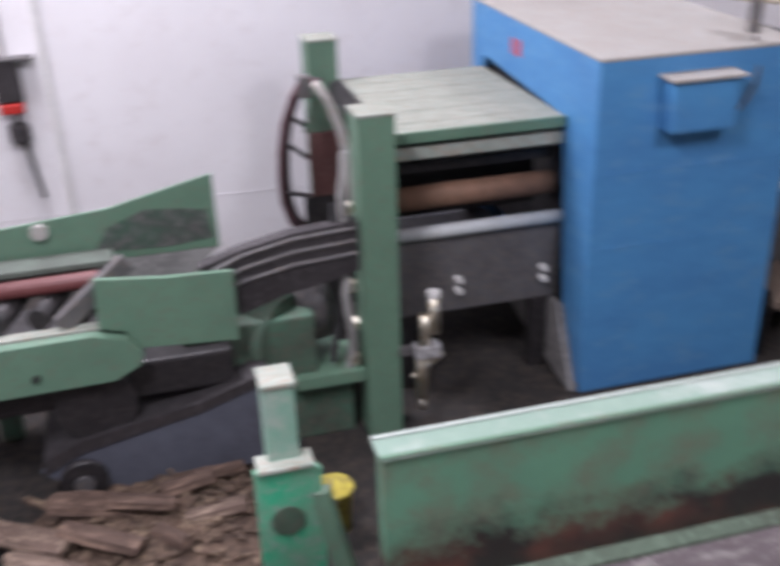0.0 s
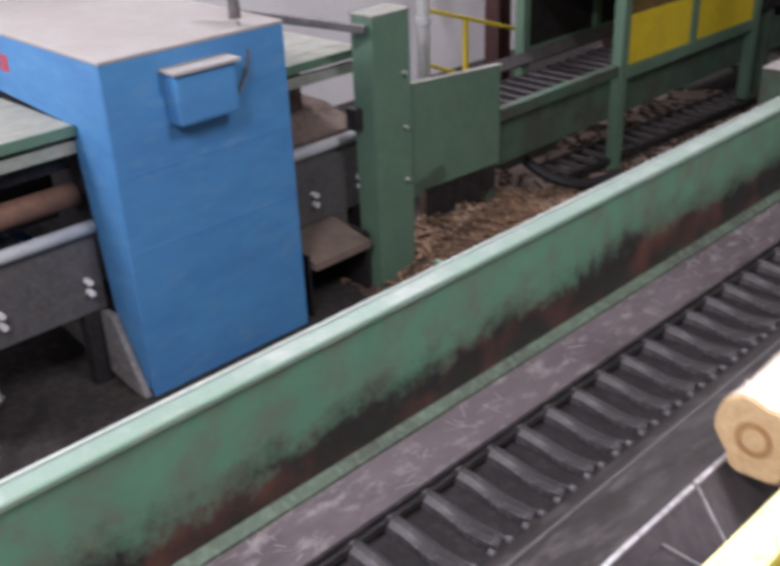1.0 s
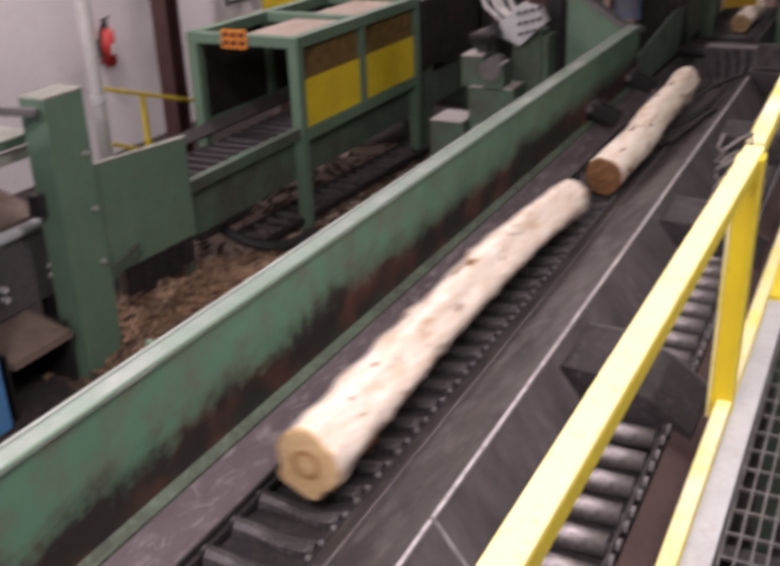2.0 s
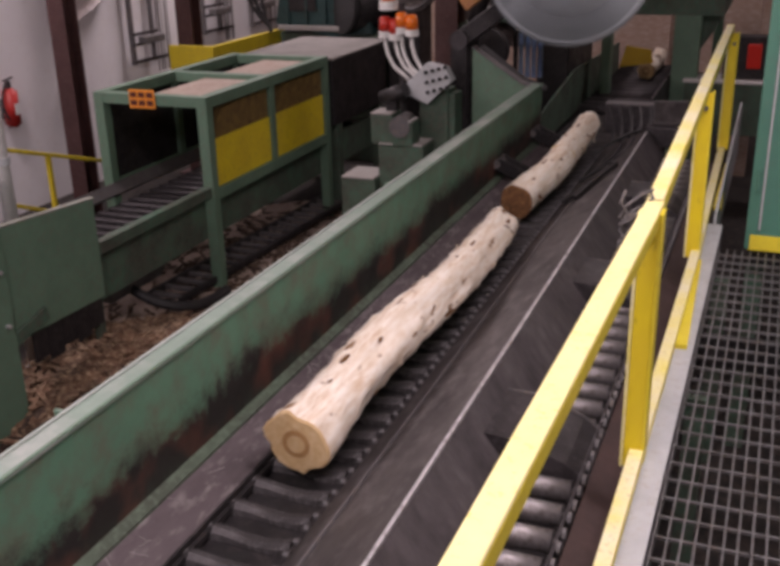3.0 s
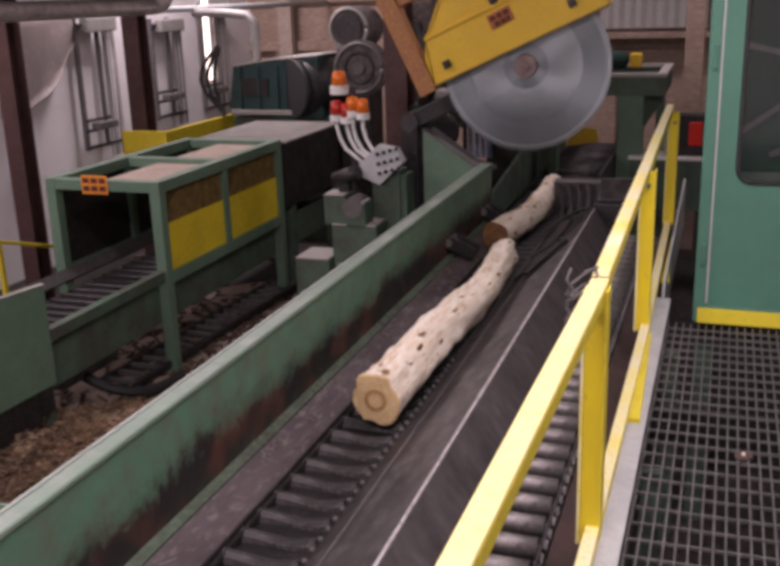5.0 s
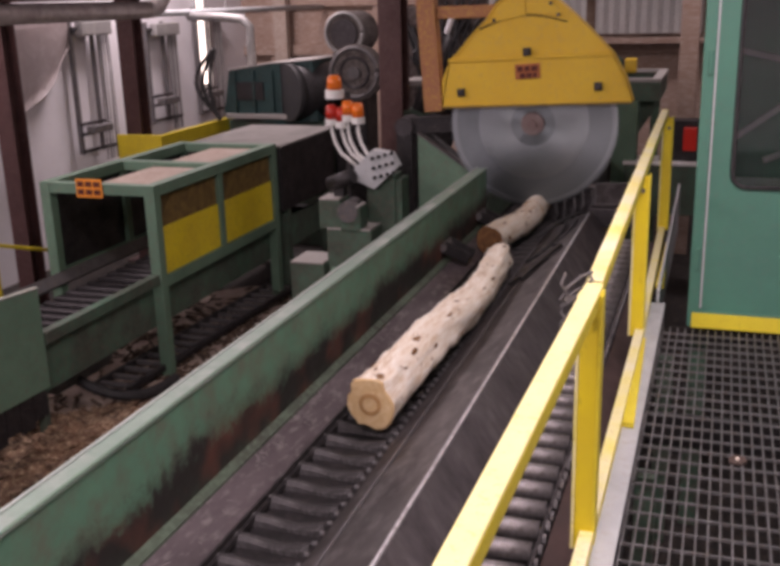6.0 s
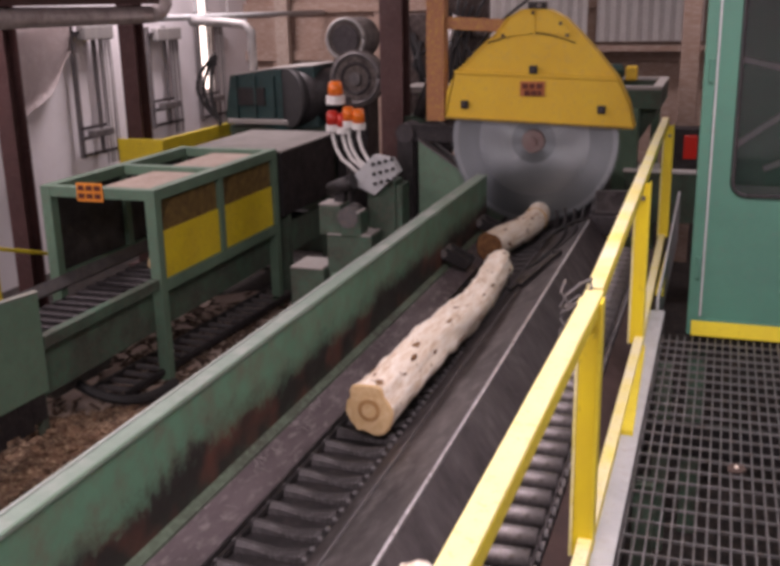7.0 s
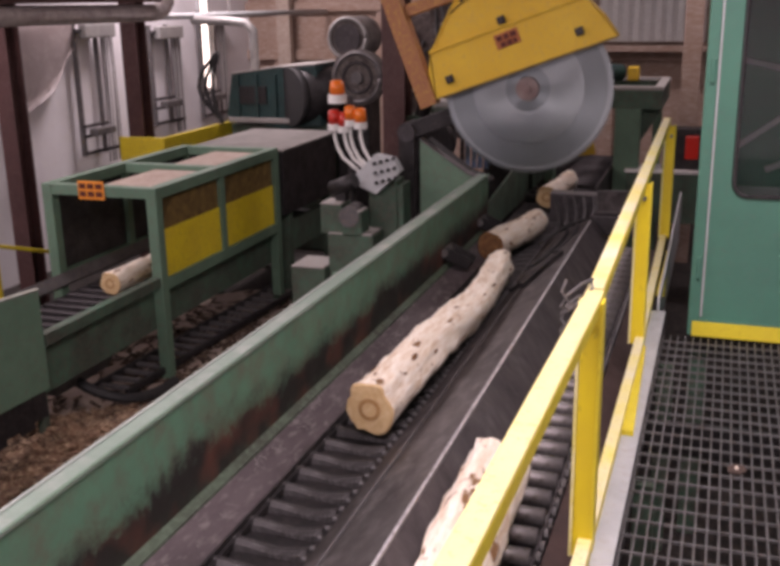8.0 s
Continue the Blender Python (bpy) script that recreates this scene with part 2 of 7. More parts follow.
def log_skin(lo):
    """Peeled sapwood with strips of bark left on and dark knots; a lower lo leaves more bark."""
    m = PEELED.copy()
    nt = m.node_tree
    b = nt.nodes["Principled BSDF"]
    old = b.inputs["Base Color"].links[0].from_socket
    tc = nt.nodes.new("ShaderNodeTexCoord")
    mp = nt.nodes.new("ShaderNodeMapping")
    mp.inputs["Scale"].default_value = (1, 0.45, 1)
    nt.links.new(tc.outputs["Object"], mp.inputs[0])
    n = nt.nodes.new("ShaderNodeTexNoise")
    n.inputs["Scale"].default_value, n.inputs["Detail"].default_value = 13, 5
    nt.links.new(mp.outputs[0], n.inputs["Vector"])
    r = nt.nodes.new("ShaderNodeMapRange")
    r.inputs["From Min"].default_value, r.inputs["From Max"].default_value = lo, lo + 0.06
    nt.links.new(n.outputs["Fac"], r.inputs["Value"])
    x = nt.nodes.new("ShaderNodeMix")
    x.data_type = "RGBA"
    nt.links.new(r.outputs[0], x.inputs["Factor"])
    nt.links.new(old, x.inputs["A"])
    x.inputs["B"].default_value = (0.22, 0.11, 0.045, 1)
    nt.links.new(x.outputs["Result"], b.inputs["Base Color"])
    return m


# Pale yellow: the overexposed light on the rail's top is in the colour.
RAIL_TOP = material("overexposed_yellow", (0.82, 0.75, 0.38), 0.4, second=(0.84, 0.77, 0.32), scale=4, amount=0.4, third=(0.7, 0.55, 0.1), scale3=40, amount3=0.12, bump=0.08)
LOG_SKIN, LOG_ROUGH = log_skin(0.625), log_skin(0.575)
LOG_END = material("sawn_log_end", (0.6, 0.42, 0.22), 0.7, second=(0.5, 0.33, 0.16), scale=9, third=(0.66, 0.5, 0.3), amount3=0.3, bump=0.3)
LOG_HEART = material("log_heartwood", (0.42, 0.24, 0.1), 0.7, second=(0.34, 0.18, 0.07), scale=14)
OLD_BARK = material("trodden_bark", (0.085, 0.055, 0.045), 0.9, second=(0.05, 0.035, 0.03), scale=14, bump=0.4)
LOG_ROT = material("dark_bark_butt", (0.2, 0.09, 0.035), 0.85, second=(0.1, 0.045, 0.02), scale=9, third=(0.3, 0.15, 0.06), amount3=0.3, bump=0.7)

# ---- mesh helpers ----


def box(bm, x0, x1, y0, y1, z0, z1, bevel=0.0):
    """An upright box between two corners, with its edges taken off."""
    r = bmesh.ops.create_cube(bm, size=1.0)
    bmesh.ops.transform(bm, matrix=Matrix.LocRotScale(((x0 + x1) / 2, (y0 + y1) / 2, (z0 + z1) / 2), None, (abs(x1 - x0), abs(y1 - y0), abs(z1 - z0))), verts=r["verts"])
    if bevel:
        edges = {e for v in r["verts"] for e in v.link_edges}
        bmesh.ops.bevel(bm, geom=list(edges), offset=bevel, segments=2, affect="EDGES", profile=0.6)
    return r["verts"] if not bevel else None


def bar(bm, a, b, w, h, bevel=0.004, up=(0, 0, 1)):
    """A straight bar of rectangular section from a to b."""
    a, b = Vector(a), Vector(b)
    d = b - a
    y = d.normalized()
    x = y.cross(Vector(up))
    if x.length < 1e-4:
        x = y.cross(Vector((1, 0, 0)))
    x.normalize()
    z = x.cross(y)
    m = Matrix((x, y, z)).transposed().to_4x4()
    m.translation = (a + b) / 2
    r = bmesh.ops.create_cube(bm, size=1.0)
    bmesh.ops.transform(bm, matrix=m @ Matrix.Diagonal((w, d.length, h, 1)), verts=r["verts"])
    if bevel:
        bmesh.ops.bevel(bm, geom=list({e for v in r["verts"] for e in v.link_edges}), offset=bevel, segments=1, affect="EDGES")


def rod(bm, a, b, r1, r2=None, seg=16, bevel=0.0):
    a, b = Vector(a), Vector(b)
    d = b - a
    q = d.to_track_quat("Z", "Y").to_matrix().to_4x4()
    q.translation = (a + b) / 2
    r = bmesh.ops.create_cone(bm, cap_ends=True, segments=seg, radius1=r1, radius2=r1 if r2 is None else r2, depth=d.length, matrix=q)
    if bevel:
        caps = [e for e in {e for v in r["verts"] for e in v.link_edges} if any(len(f.verts) > 4 for f in e.link_faces)]
        bmesh.ops.bevel(bm, geom=caps, offset=bevel, segments=2, affect="EDGES")


def prism(bm, outline, axis, lo, hi):
    """A plate: an outline in the two other axes, thick from lo to hi along axis."""
    def at(p, v):
        return {"x": (v, p[0], p[1]), "y": (p[0], v, p[1]), "z": (p[0], p[1], v)}[axis]
    low = [bm.verts.new(at(p, lo)) for p in outline]
    high = [bm.verts.new(at(p, hi)) for p in outline]
    bm.faces.new(low)
    bm.faces.new(high[::-1])
    n = len(outline)
    for i in range(n):
        bm.faces.new((low[i], low[(i + 1) % n], high[(i + 1) % n], high[i]))
    bmesh.ops.recalc_face_normals(bm, faces=bm.faces)


def tube(bm, pts, r, seg=8):
    """A bent hose or pipe through points."""
    pts = [Vector(p) for p in pts]
    rings = []
    for i, p in enumerate(pts):
        d = (pts[min(i + 1, len(pts) - 1)] - pts[max(i - 1, 0)]).normalized()
        x = d.cross(Vector((0.31, 0.2, 0.93))).normalized()
        y = d.cross(x)
        rings.append([bm.verts.new(p + r * (math.cos(k * math.tau / seg) * x + math.sin(k * math.tau / seg) * y)) for k in range(seg)])
    for a, b in zip(rings, rings[1:]):
        for k in range(seg):
            bm.faces.new((a[k], a[(k + 1) % seg], b[(k + 1) % seg], b[k]))
    bm.faces.new(rings[0][::-1])
    bm.faces.new(rings[-1])
    bmesh.ops.recalc_face_normals(bm, faces=bm.faces)


def arc(a, b, sag, n=12, side=(0, 0, -1)):
    a, b, side = Vector(a), Vector(b), Vector(side)
    return [a.lerp(b, i / n) + side * sag * 4 * (i / n) * (1 - i / n) for i in range(n + 1)]


def part(name, bm, mat, parent, label="", smooth=False):
    me = bpy.data.meshes.new(name)
    if smooth:
        for f in bm.faces:
            f.smooth = len(f.verts) <= 4
    bm.to_mesh(me)
    bm.free()
    me.materials.append(mat)
    ob = new(name, me)
    ob.parent = parent
    if label:
        tagged(ob, label)
    return ob


def piece(name, shape, mat, parent, label="", smooth=False):
    """A part from a function that fills a bmesh."""
    bm = bmesh.new()
    shape(bm)
    return part(name, bm, mat, parent, label, smooth)


def thing(name, label, category, at=(0, 0, 0), group="", kind=""):
    ob = new(name)
    ob.location = at
    ob.empty_display_size = 0.1
    return tagged(ob, label, category, group, kind)


def structure(name, shape, mat, label, category):
    return tagged(piece(name, shape, mat, None), label, category, kind="structure")


def share(name, first, m, parent):
    """Another piece on the same mesh."""
    ob = new(name, first.data)
    ob.parent = parent
    ob.matrix_basis = m
    return ob

# ---- the hall ----
FZ = -1.35


def floor_shape(bm):
    box(bm, -8.3, 4.2, -5.2, 16.3, FZ - 0.2, FZ)


structure("floor", floor_shape, FLOOR, "dark concrete mill floor strewn with bark and sawdust", "floor")
structure("ceiling", lambda bm: box(bm, -8.3, 4.2, -5.2, 16.3, 4.6, 4.8), PLY, "dusty boarded mill ceiling", "ceiling")
structure("wall_west", lambda bm: box(bm, -8.3, -8.0, -5.2, 16.3, FZ, 4.6), WHITE_WALL, "white painted mill wall with faint panel seams", "wall")
structure("wall_north", lambda bm: box(bm, -8.0, 4.0, 16.0, 16.3, FZ, 4.6), BROWN_WALL, "brown stained plywood end wall", "wall")
structure("wall_west", lambda bm: box(bm, -7.998, -7.2, -4.998, 4.2, FZ, 4.598), WHITE_WALL, "white painted mill wall standing proud beside the debarker", "wall")
for sz in (-0.845, 0.95):
    structure("wall_seam", lambda bm, sz=sz: box(bm, -7.2, -7.198, -4.99, 4.19, sz, sz + 0.008), WHITE_WALL, "thin seam between white wall panels", "trim")
structure("wall_south", lambda bm: box(bm, -8.0, 4.0, -5.2, -5.0, FZ, 4.6), WHITE_WALL, "white painted mill wall", "wall")
structure("wall_east", lambda bm: box(bm, 4.0, 4.2, -5.2, 16.3, FZ, 4.6), WHITE_WALL, "white painted mill wall", "wall")
for sz in (0.62, -0.35, 1.55):
    structure("wall_seam", lambda bm, sz=sz: box(bm, -8.0, -7.998, 4.21, 16.0, sz, sz + 0.01), WHITE_WALL, "thin seam between white wall panels", "trim")
for k in range(5):
    sx = -7.5 + k * 1.9
    structure("wall_stud", lambda bm, sx=sx: box(bm, sx, sx + 0.14, 15.9, 16.0, FZ, 4.6, 0.006), BROWN_WALL, "rough brown timber stud on the end wall", "trim")
for sz in (0.95, 1.75):
    structure("wall_girt", lambda bm, sz=sz: box(bm, -8.0, 4.0, 15.86, 15.9, sz, sz + 0.16, 0.006), BROWN_WALL, "rough brown timber girt on the end wall", "trim")


def column(x, y, w, label):
    t = thing("steel_column", label, "column", (x, y, FZ))
    f = 0.018
    piece("web", lambda bm: box(bm, -f / 2, f / 2, -w / 2 + f, w / 2 - f, 0, 5.9), MAROON, t)
    for s in (-1, 1):
        piece("flange", lambda bm: box(bm, -w / 2, w / 2, s * w / 2 - f / 2, s * w / 2 + f / 2, 0, 5.9, 0.003), MAROON, t)
    piece("base_plate", lambda bm: box(bm, -w, w, -w, w, 0, 0.02), MAROON, t)


column(-7.0, 8.45, 0.2, "maroon painted steel column beside the white wall")
column(-7.0, 10.8, 0.22, "thick maroon painted steel column near the white wall")
column(-3.2, 9.7, 0.24, "maroon painted steel column behind the push-button console")

# ---- walkway ----


def walkway():
    t = thing("walkway", "galvanised bar grating walkway with a grey toe board", "walkway", (0, 0, 0))
    def bars(bm):
        for i in range(44):
            x = -0.235 + i * 0.042
            box(bm, x - 0.003, x + 0.003, -1.2, 5.62, -0.03, 0)
        for j in range(58):
            y = -1.15 + j * 0.117
            box(bm, -0.24, 1.585, y - 0.004, y + 0.004, -0.012, -0.001)
    g = piece("grating", bars, GRATE, t, "weathered steel bar grating")
    g["kind"] = "stuff"
    for x0 in (0.7, 1.56):
        piece("joist", lambda bm: box(bm, x0, x0 + 0.07, -1.2, 5.62, -0.17, -0.032), STEEL_BLACK, t)
    for y0 in (0.4, 2.4, 4.4):
        piece("cross_joist", lambda bm: box(bm, -0.24, 1.6, y0, y0 + 0.06, -0.18, -0.034), STEEL_BLACK, t)
    piece("edge_flange", lambda bm: box(bm, -0.355, -0.246, -1.2, 6.0, 0.008, 0.024, 0.003), GREY_PAINT, t, "scuffed pale grey channel flange")
    piece("edge_channel", lambda bm: box(bm, -0.3, -0.242, -1.2, 6.0, -0.16, 0.006, 0.002), STEEL_DARK, t)
    piece("end_plate", lambda bm: prism(bm, [(6.0, -0.16), (8.7, -0.16), (8.7, 0.24), (8.6, 0.29), (6.9, 0.16), (6.0, 0.1)], "x", -0.3, -0.285), GREY_PAINT, t, "grey steel side plate")
    for y0 in (-0.9, 1.6, 4.0, 5.5):
        for x0 in (-0.25, 1.54):
            piece("leg", lambda bm: box(bm, x0, x0 + 0.09, y0, y0 + 0.09, FZ, -0.16), GREEN_DARK, t)


walkway()


def grating_scrap():
    t = thing("bark_scrap", "flat brown bark scrap caught on the grating", "bark scrap", (0.163, 3.945, 0.001))
    piece("flake", lambda bm: prism(bm, [(-0.03, -0.04), (0.015, -0.045), (0.04, -0.01), (0.03, 0.035), (-0.01, 0.042), (-0.035, 0.01)], "z", 0.0, 0.006), OLD_BARK, t)
    piece("pale_chip", lambda bm: prism(bm, [(-0.006, -0.012), (0.007, -0.01), (0.006, 0.01), (-0.005, 0.01)], "z", 0.0065, 0.012), PEELED, t, "pale wood chip")


grating_scrap()


def handrail():
    t = thing("handrail", "yellow painted angle-iron handrail with worn edges along the walkway", "handrail", (-0.36, 3.1, 0))
    def piece_at(name, shape, mat=YELLOW, label=""):
        def moved(bm):
            shape(bm)
            bmesh.ops.translate(bm, vec=(0.36, -3.1, 0), verts=bm.verts)
        return piece(name, moved, mat, t, label)
    def angle(a, b, w, depth, top, side, name):
        """A flat top flange with a leg hanging from its inner edge."""
        th = 0.01
        piece_at(name, lambda bm: bar(bm, a, b, w, th, 0.003), top, "worn top flange with strong top light painted in" if top is RAIL_TOP else "")
        drop = Vector((w / 2 - th / 2, 0, -depth / 2 - th / 2 - 0.001))
        piece_at(name + "_leg", lambda bm: bar(bm, Vector(a) + drop, Vector(b) + drop, th, depth, 0.003), side)
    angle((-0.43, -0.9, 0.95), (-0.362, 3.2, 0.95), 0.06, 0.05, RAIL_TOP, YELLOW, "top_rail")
    angle((-0.364, 3.205, 0.958), (-0.418, 8.15, 0.965), 0.056, 0.05, YELLOW_WORN, YELLOW, "top_rail")
    angle((-0.352, -0.9, 0.07), (-0.347, 5.3, 0.07), 0.05, 0.035, YELLOW_WORN, YELLOW, "toe_rail")
    angle((-0.347, 5.305, 0.07), (-0.385, 8.1, 0.07), 0.05, 0.035, YELLOW_WORN, YELLOW, "toe_rail")
    for y, x, b in ((3.12, -0.372, 0.0), (5.35, -0.378, 0.03), (7.9, -0.385, 0.05), (0.6, -0.385, 0.0)):
        piece_at("post", lambda bm, y=y, x=x, b=b: box(bm, x - 0.022, x + 0.04, y - 0.03, y - 0.02, b, 0.94, 0.003), YELLOW_CHIPPED, "yellow channel post with chipped edges")
        piece_at("post_flange", lambda bm, y=y, x=x, b=b: box(bm, x + 0.04, x + 0.05, y - 0.03, y + 0.05, b, 0.94, 0.003), YELLOW)
        piece_at("post_flange", lambda bm, y=y, x=x, b=b: box(bm, x - 0.033, x - 0.022, y - 0.036, y + 0.03, b, 0.94, 0.003), YELLOW_WORN)
    for y in (4.1, 6.3):
        piece_at("toe_plate", lambda bm, y=y: prism(bm, [(-0.325, y), (-0.272, y), (-0.308, y + 1.15), (-0.325, y + 1.15)], "z", 0.026, 0.05), YELLOW)
    for y in (3.12, 5.35, 7.9):
        piece_at("bolt", lambda bm, y=y: rod(bm, (-0.365, y - 0.03, 0.86), (-0.365, y - 0.046, 0.86), 0.014, seg=6), STEEL_GREY)
    def wire(bm):
        for k in range(3):
            tube(bm, [(-0.42 + 0.05 * math.sin(i * 0.9 + k * 2), 3.2 + 0.045 * math.cos(i * 0.8 + k), 0.96 - 0.012 * i + 0.03 * math.sin(i + k)) for i in range(14)], 0.005, 6)
    piece_at("tie_wire", wire, STEEL_GREY, "loose bundle of grey tie wire")


handrail()

EDGE_HIGHLIGHT = material("scraped_edge_highlight", (0.36, 0.4, 0.37), 0.6, second=(0.22, 0.27, 0.23), scale=3, amount=0.35)

# ---- log trough ----
TY0, TY1 = -3.0, 8.45


def trough():
    t = thing("log_trough", "green steel log trough with rust-banded side wall and dark slide plates", "log trough", (-1.5, 2.7, FZ))
    def at(name, shape, mat, label=""):
        def moved(bm):
            shape(bm)
            bmesh.ops.translate(bm, vec=(1.5, -2.7, -FZ), verts=bm.verts)
        return piece(name, moved, mat, t, label)
    wall = piece("side_wall", lambda bm: prism(bm, [(-0.0, 0.0), (-0.075, 0.0), (-0.075, 0.455), (-0.0, 0.455)], "y", 0.47 - 2.7, TY1 - 2.7), GREEN_RUST, t, "green painted wall with a ragged rust and bark band")
    wall.location = (-1.945 + 1.5, 0, -0.065 - FZ)
    at("wall_cap", lambda bm: box(bm, -2.032, -1.935, 0.46, TY1, 0.388, 0.4, 0.003), material("bare_edge_steel", (0.22, 0.3, 0.25), 0.45, 0.1, second=(0.15, 0.23, 0.18), scale=3, amount=0.45, third=(0.42, 0.44, 0.42), scale3=3, amount3=0.3), "scraped bare steel top edge")
    # Pale strip on the scraped outer edge; its highlight is painted in.
    at("cap_edge", lambda bm: box(bm, -2.034, -2.02, 0.46, TY1, 0.4005, 0.405, 0.001), EDGE_HIGHLIGHT, "scraped outer edge with a painted highlight")
    at("cap_edge", lambda bm: box(bm, -1.947, -1.9335, 0.46, TY1, 0.4005, 0.404, 0.001), GREEN, "")
    at("wall_foot", lambda bm: prism(bm, [(-1.945, -0.07), (-1.945, -0.054), (-1.908, -0.075), (-1.908, -0.09)], "y", 0.47, TY1), material("grimy_green_paint", (0.065, 0.1, 0.066), 0.6, second=(0.04, 0.042, 0.032), scale=2.0, third=(0.1, 0.14, 0.1), amount3=0.3), "dirty green foot flange")
    at("slide_plate", lambda bm: prism(bm, [(-1.93, -0.08), (-1.745, -0.142), (-1.745, -0.16), (-1.93, -0.1)], "y", -2.9, TY1), STEEL_PURPLE, "scuffed purple-grey steel slide plate")
    at("chain_bed", lambda bm: box(bm, -1.75, -1.385, -2.9, 10.2, -0.215, -0.2), STEEL_BLACK, "black greasy chain bed")
    at("bed_rail", lambda bm: box(bm, -1.75, -1.737, -2.9, TY1, -0.2, -0.138, 0.002), STEEL_BLACK)
    at("bed_rail", lambda bm: box(bm, -1.374, -1.362, -2.9, TY1, -0.2, -0.15, 0.002), STEEL_DARK)
    at("guide_plate", lambda bm: prism(bm, [(-1.375, -0.14), (-1.02, 0.05), (-1.01, 0.038), (-1.37, -0.155)], "y", -2.9, TY1), TROUGH_STEEL, "dark worn steel guide plate")
    at("guide_flat", lambda bm: prism(bm, [(-1.3, -0.092), (-1.285, -0.084), (-1.283, -0.09), (-1.298, -0.098)], "y", -2.9, TY1), STEEL_GREY)
    at("edge_strip", lambda bm: box(bm, -1.022, -1.008, 2.12, TY1 - 0.1, 0.042, 0.056, 0.003), STEEL_LIGHT, "polished bright steel edge strip")
    at("edge_strip", lambda bm: box(bm, -1.022, -1.008, -2.9, 2.105, 0.042, 0.056, 0.003), STEEL_LIGHT)
    at("back_plate", lambda bm: prism(bm, [(-1.012, 0.045), (-0.862, -0.15), (-0.872, -0.17), (-1.024, 0.035)], "y", -2.9, TY1), BRUSHED_PLATE, "dark scratched steel return plate with brushed wear")
    at("plate_seam", lambda bm: prism(bm, [(-1.005, 0.047), (-0.862, -0.144), (-0.866, -0.152), (-1.01, 0.04)], "y", 2.112, 2.12), STEEL_LIGHT, "bright weld seam")
    rnd = random.Random(9)
    def scrapes(bm):
        for k in range(46):
            cx, cy = rnd.uniform(-1.9, -1.77), rnd.uniform(0.8, 7.9) if k > 7 else (2.05, 3.62)[k % 2]
            for i in range(rnd.randint(1, 4)):
                a, l = rnd.gauss(0.3, 0.7), rnd.uniform(0.012, 0.06)
                px, py = max(-1.915, min(-1.765, cx + rnd.uniform(-0.03, 0.03))), cy + rnd.uniform(-0.06, 0.06)
                z = -0.08 - (px + 1.93) * 0.335 + 0.002
                d = Vector((math.cos(a), math.sin(a) * 1.5, -0.335 * math.cos(a))) * l / 2
                if abs(px) + abs(d.x) < 1.925 and abs(px) - abs(d.x) > 1.75:
                    bar(bm, Vector((px, py, z)) - d, Vector((px, py, z)) + d, rnd.uniform(0.002, 0.006), 0.0015, 0.0)
    at("scrape_marks", scrapes, material("dull_scrape", (0.25, 0.22, 0.225), 0.6, second=(0.16, 0.14, 0.14), scale=30), "pale scrapes")["kind"] = "stuff"
    # cross beam and greasy links past the end of the guide plate
    at("cross_beam", lambda bm: box(bm, -1.46, -0.74, 8.9, 9.02, -0.1, 0.16, 0.008), STEEL_DARK, "dark greasy cross beam")
    at("beam_lip", lambda bm: box(bm, -1.46, -0.74, 8.885, 9.03, 0.162, 0.176, 0.003), STEEL_GREY, "worn bright beam lip")
    for k in range(5):
        at("slack_link", lambda bm, k=k: tube(bm, arc((-1.42 + 0.09 * k, 8.88, 0.15), (-1.33 + 0.07 * k, 8.55 - 0.05 * (k % 2), -0.1 + 0.03 * k), 0.05, 8, (0.5, 0, -0.4)), 0.016, 6), STEEL_BLACK, "black greasy slack link")
    for a, b in (((-1.35, 6.6), (-1.09, 7.25)), ((-1.27, 6.6), (-1.15, 7.1)), ((-1.09, 7.25), (-1.17, 7.42))):
        at("kick_finger", lambda bm, a=a, b=b: bar(bm, (a[0], a[1], -0.1 + (a[0] + 1.35) * 0.535), (b[0], b[1], -0.1 + (b[0] + 1.35) * 0.535), 0.03, 0.03, 0.004), STEEL_BLACK, "black lever finger lying on the guide plate")
    at("end_plate", lambda bm: prism(bm, [(-0.99, 0.06), (-0.72, 0.06), (-0.71, 0.28), (-0.99, 0.27)], "y", TY1 + 0.101, TY1 + 0.11), TROUGH_STEEL, "dark upright end plate")
    for a, b in (((-0.99, 0.275), (-0.71, 0.285)), ((-0.99, 0.27), (-0.985, 0.08)), ((-0.985, 0.09), (-0.72, 0.1))):
        at("end_lip", lambda bm: bar(bm, (a[0], TY1 + 0.09, a[1]), (b[0], TY1 + 0.09, b[1]), 0.014, 0.012, 0.002), STEEL_GREY, "bright worn lip")
    at("end_bar", lambda bm: box(bm, -1.03, -0.62, TY1, TY1 + 0.1, -0.1, 0.075, 0.01), STEEL_DARK, "dark steel end bar")
    for y in (-1.5, 1.0, 3.4, 5.8, 8.0):
        at("support_leg", lambda bm, y=y: box(bm, -1.9, -1.78, y, y + 0.12, FZ, -0.2, 0.004), GREEN_DARK)
        at("support_leg", lambda bm, y=y: box(bm, -1.15, -1.03, y, y + 0.12, FZ, -0.2, 0.004), GREEN_DARK)
    for y in (2.2, 5.1, 7.2):
        at("wall_rib", lambda bm, y=y: box(bm, -2.1, -2.02, y, y + 0.012, -0.06, 0.38), GREEN)
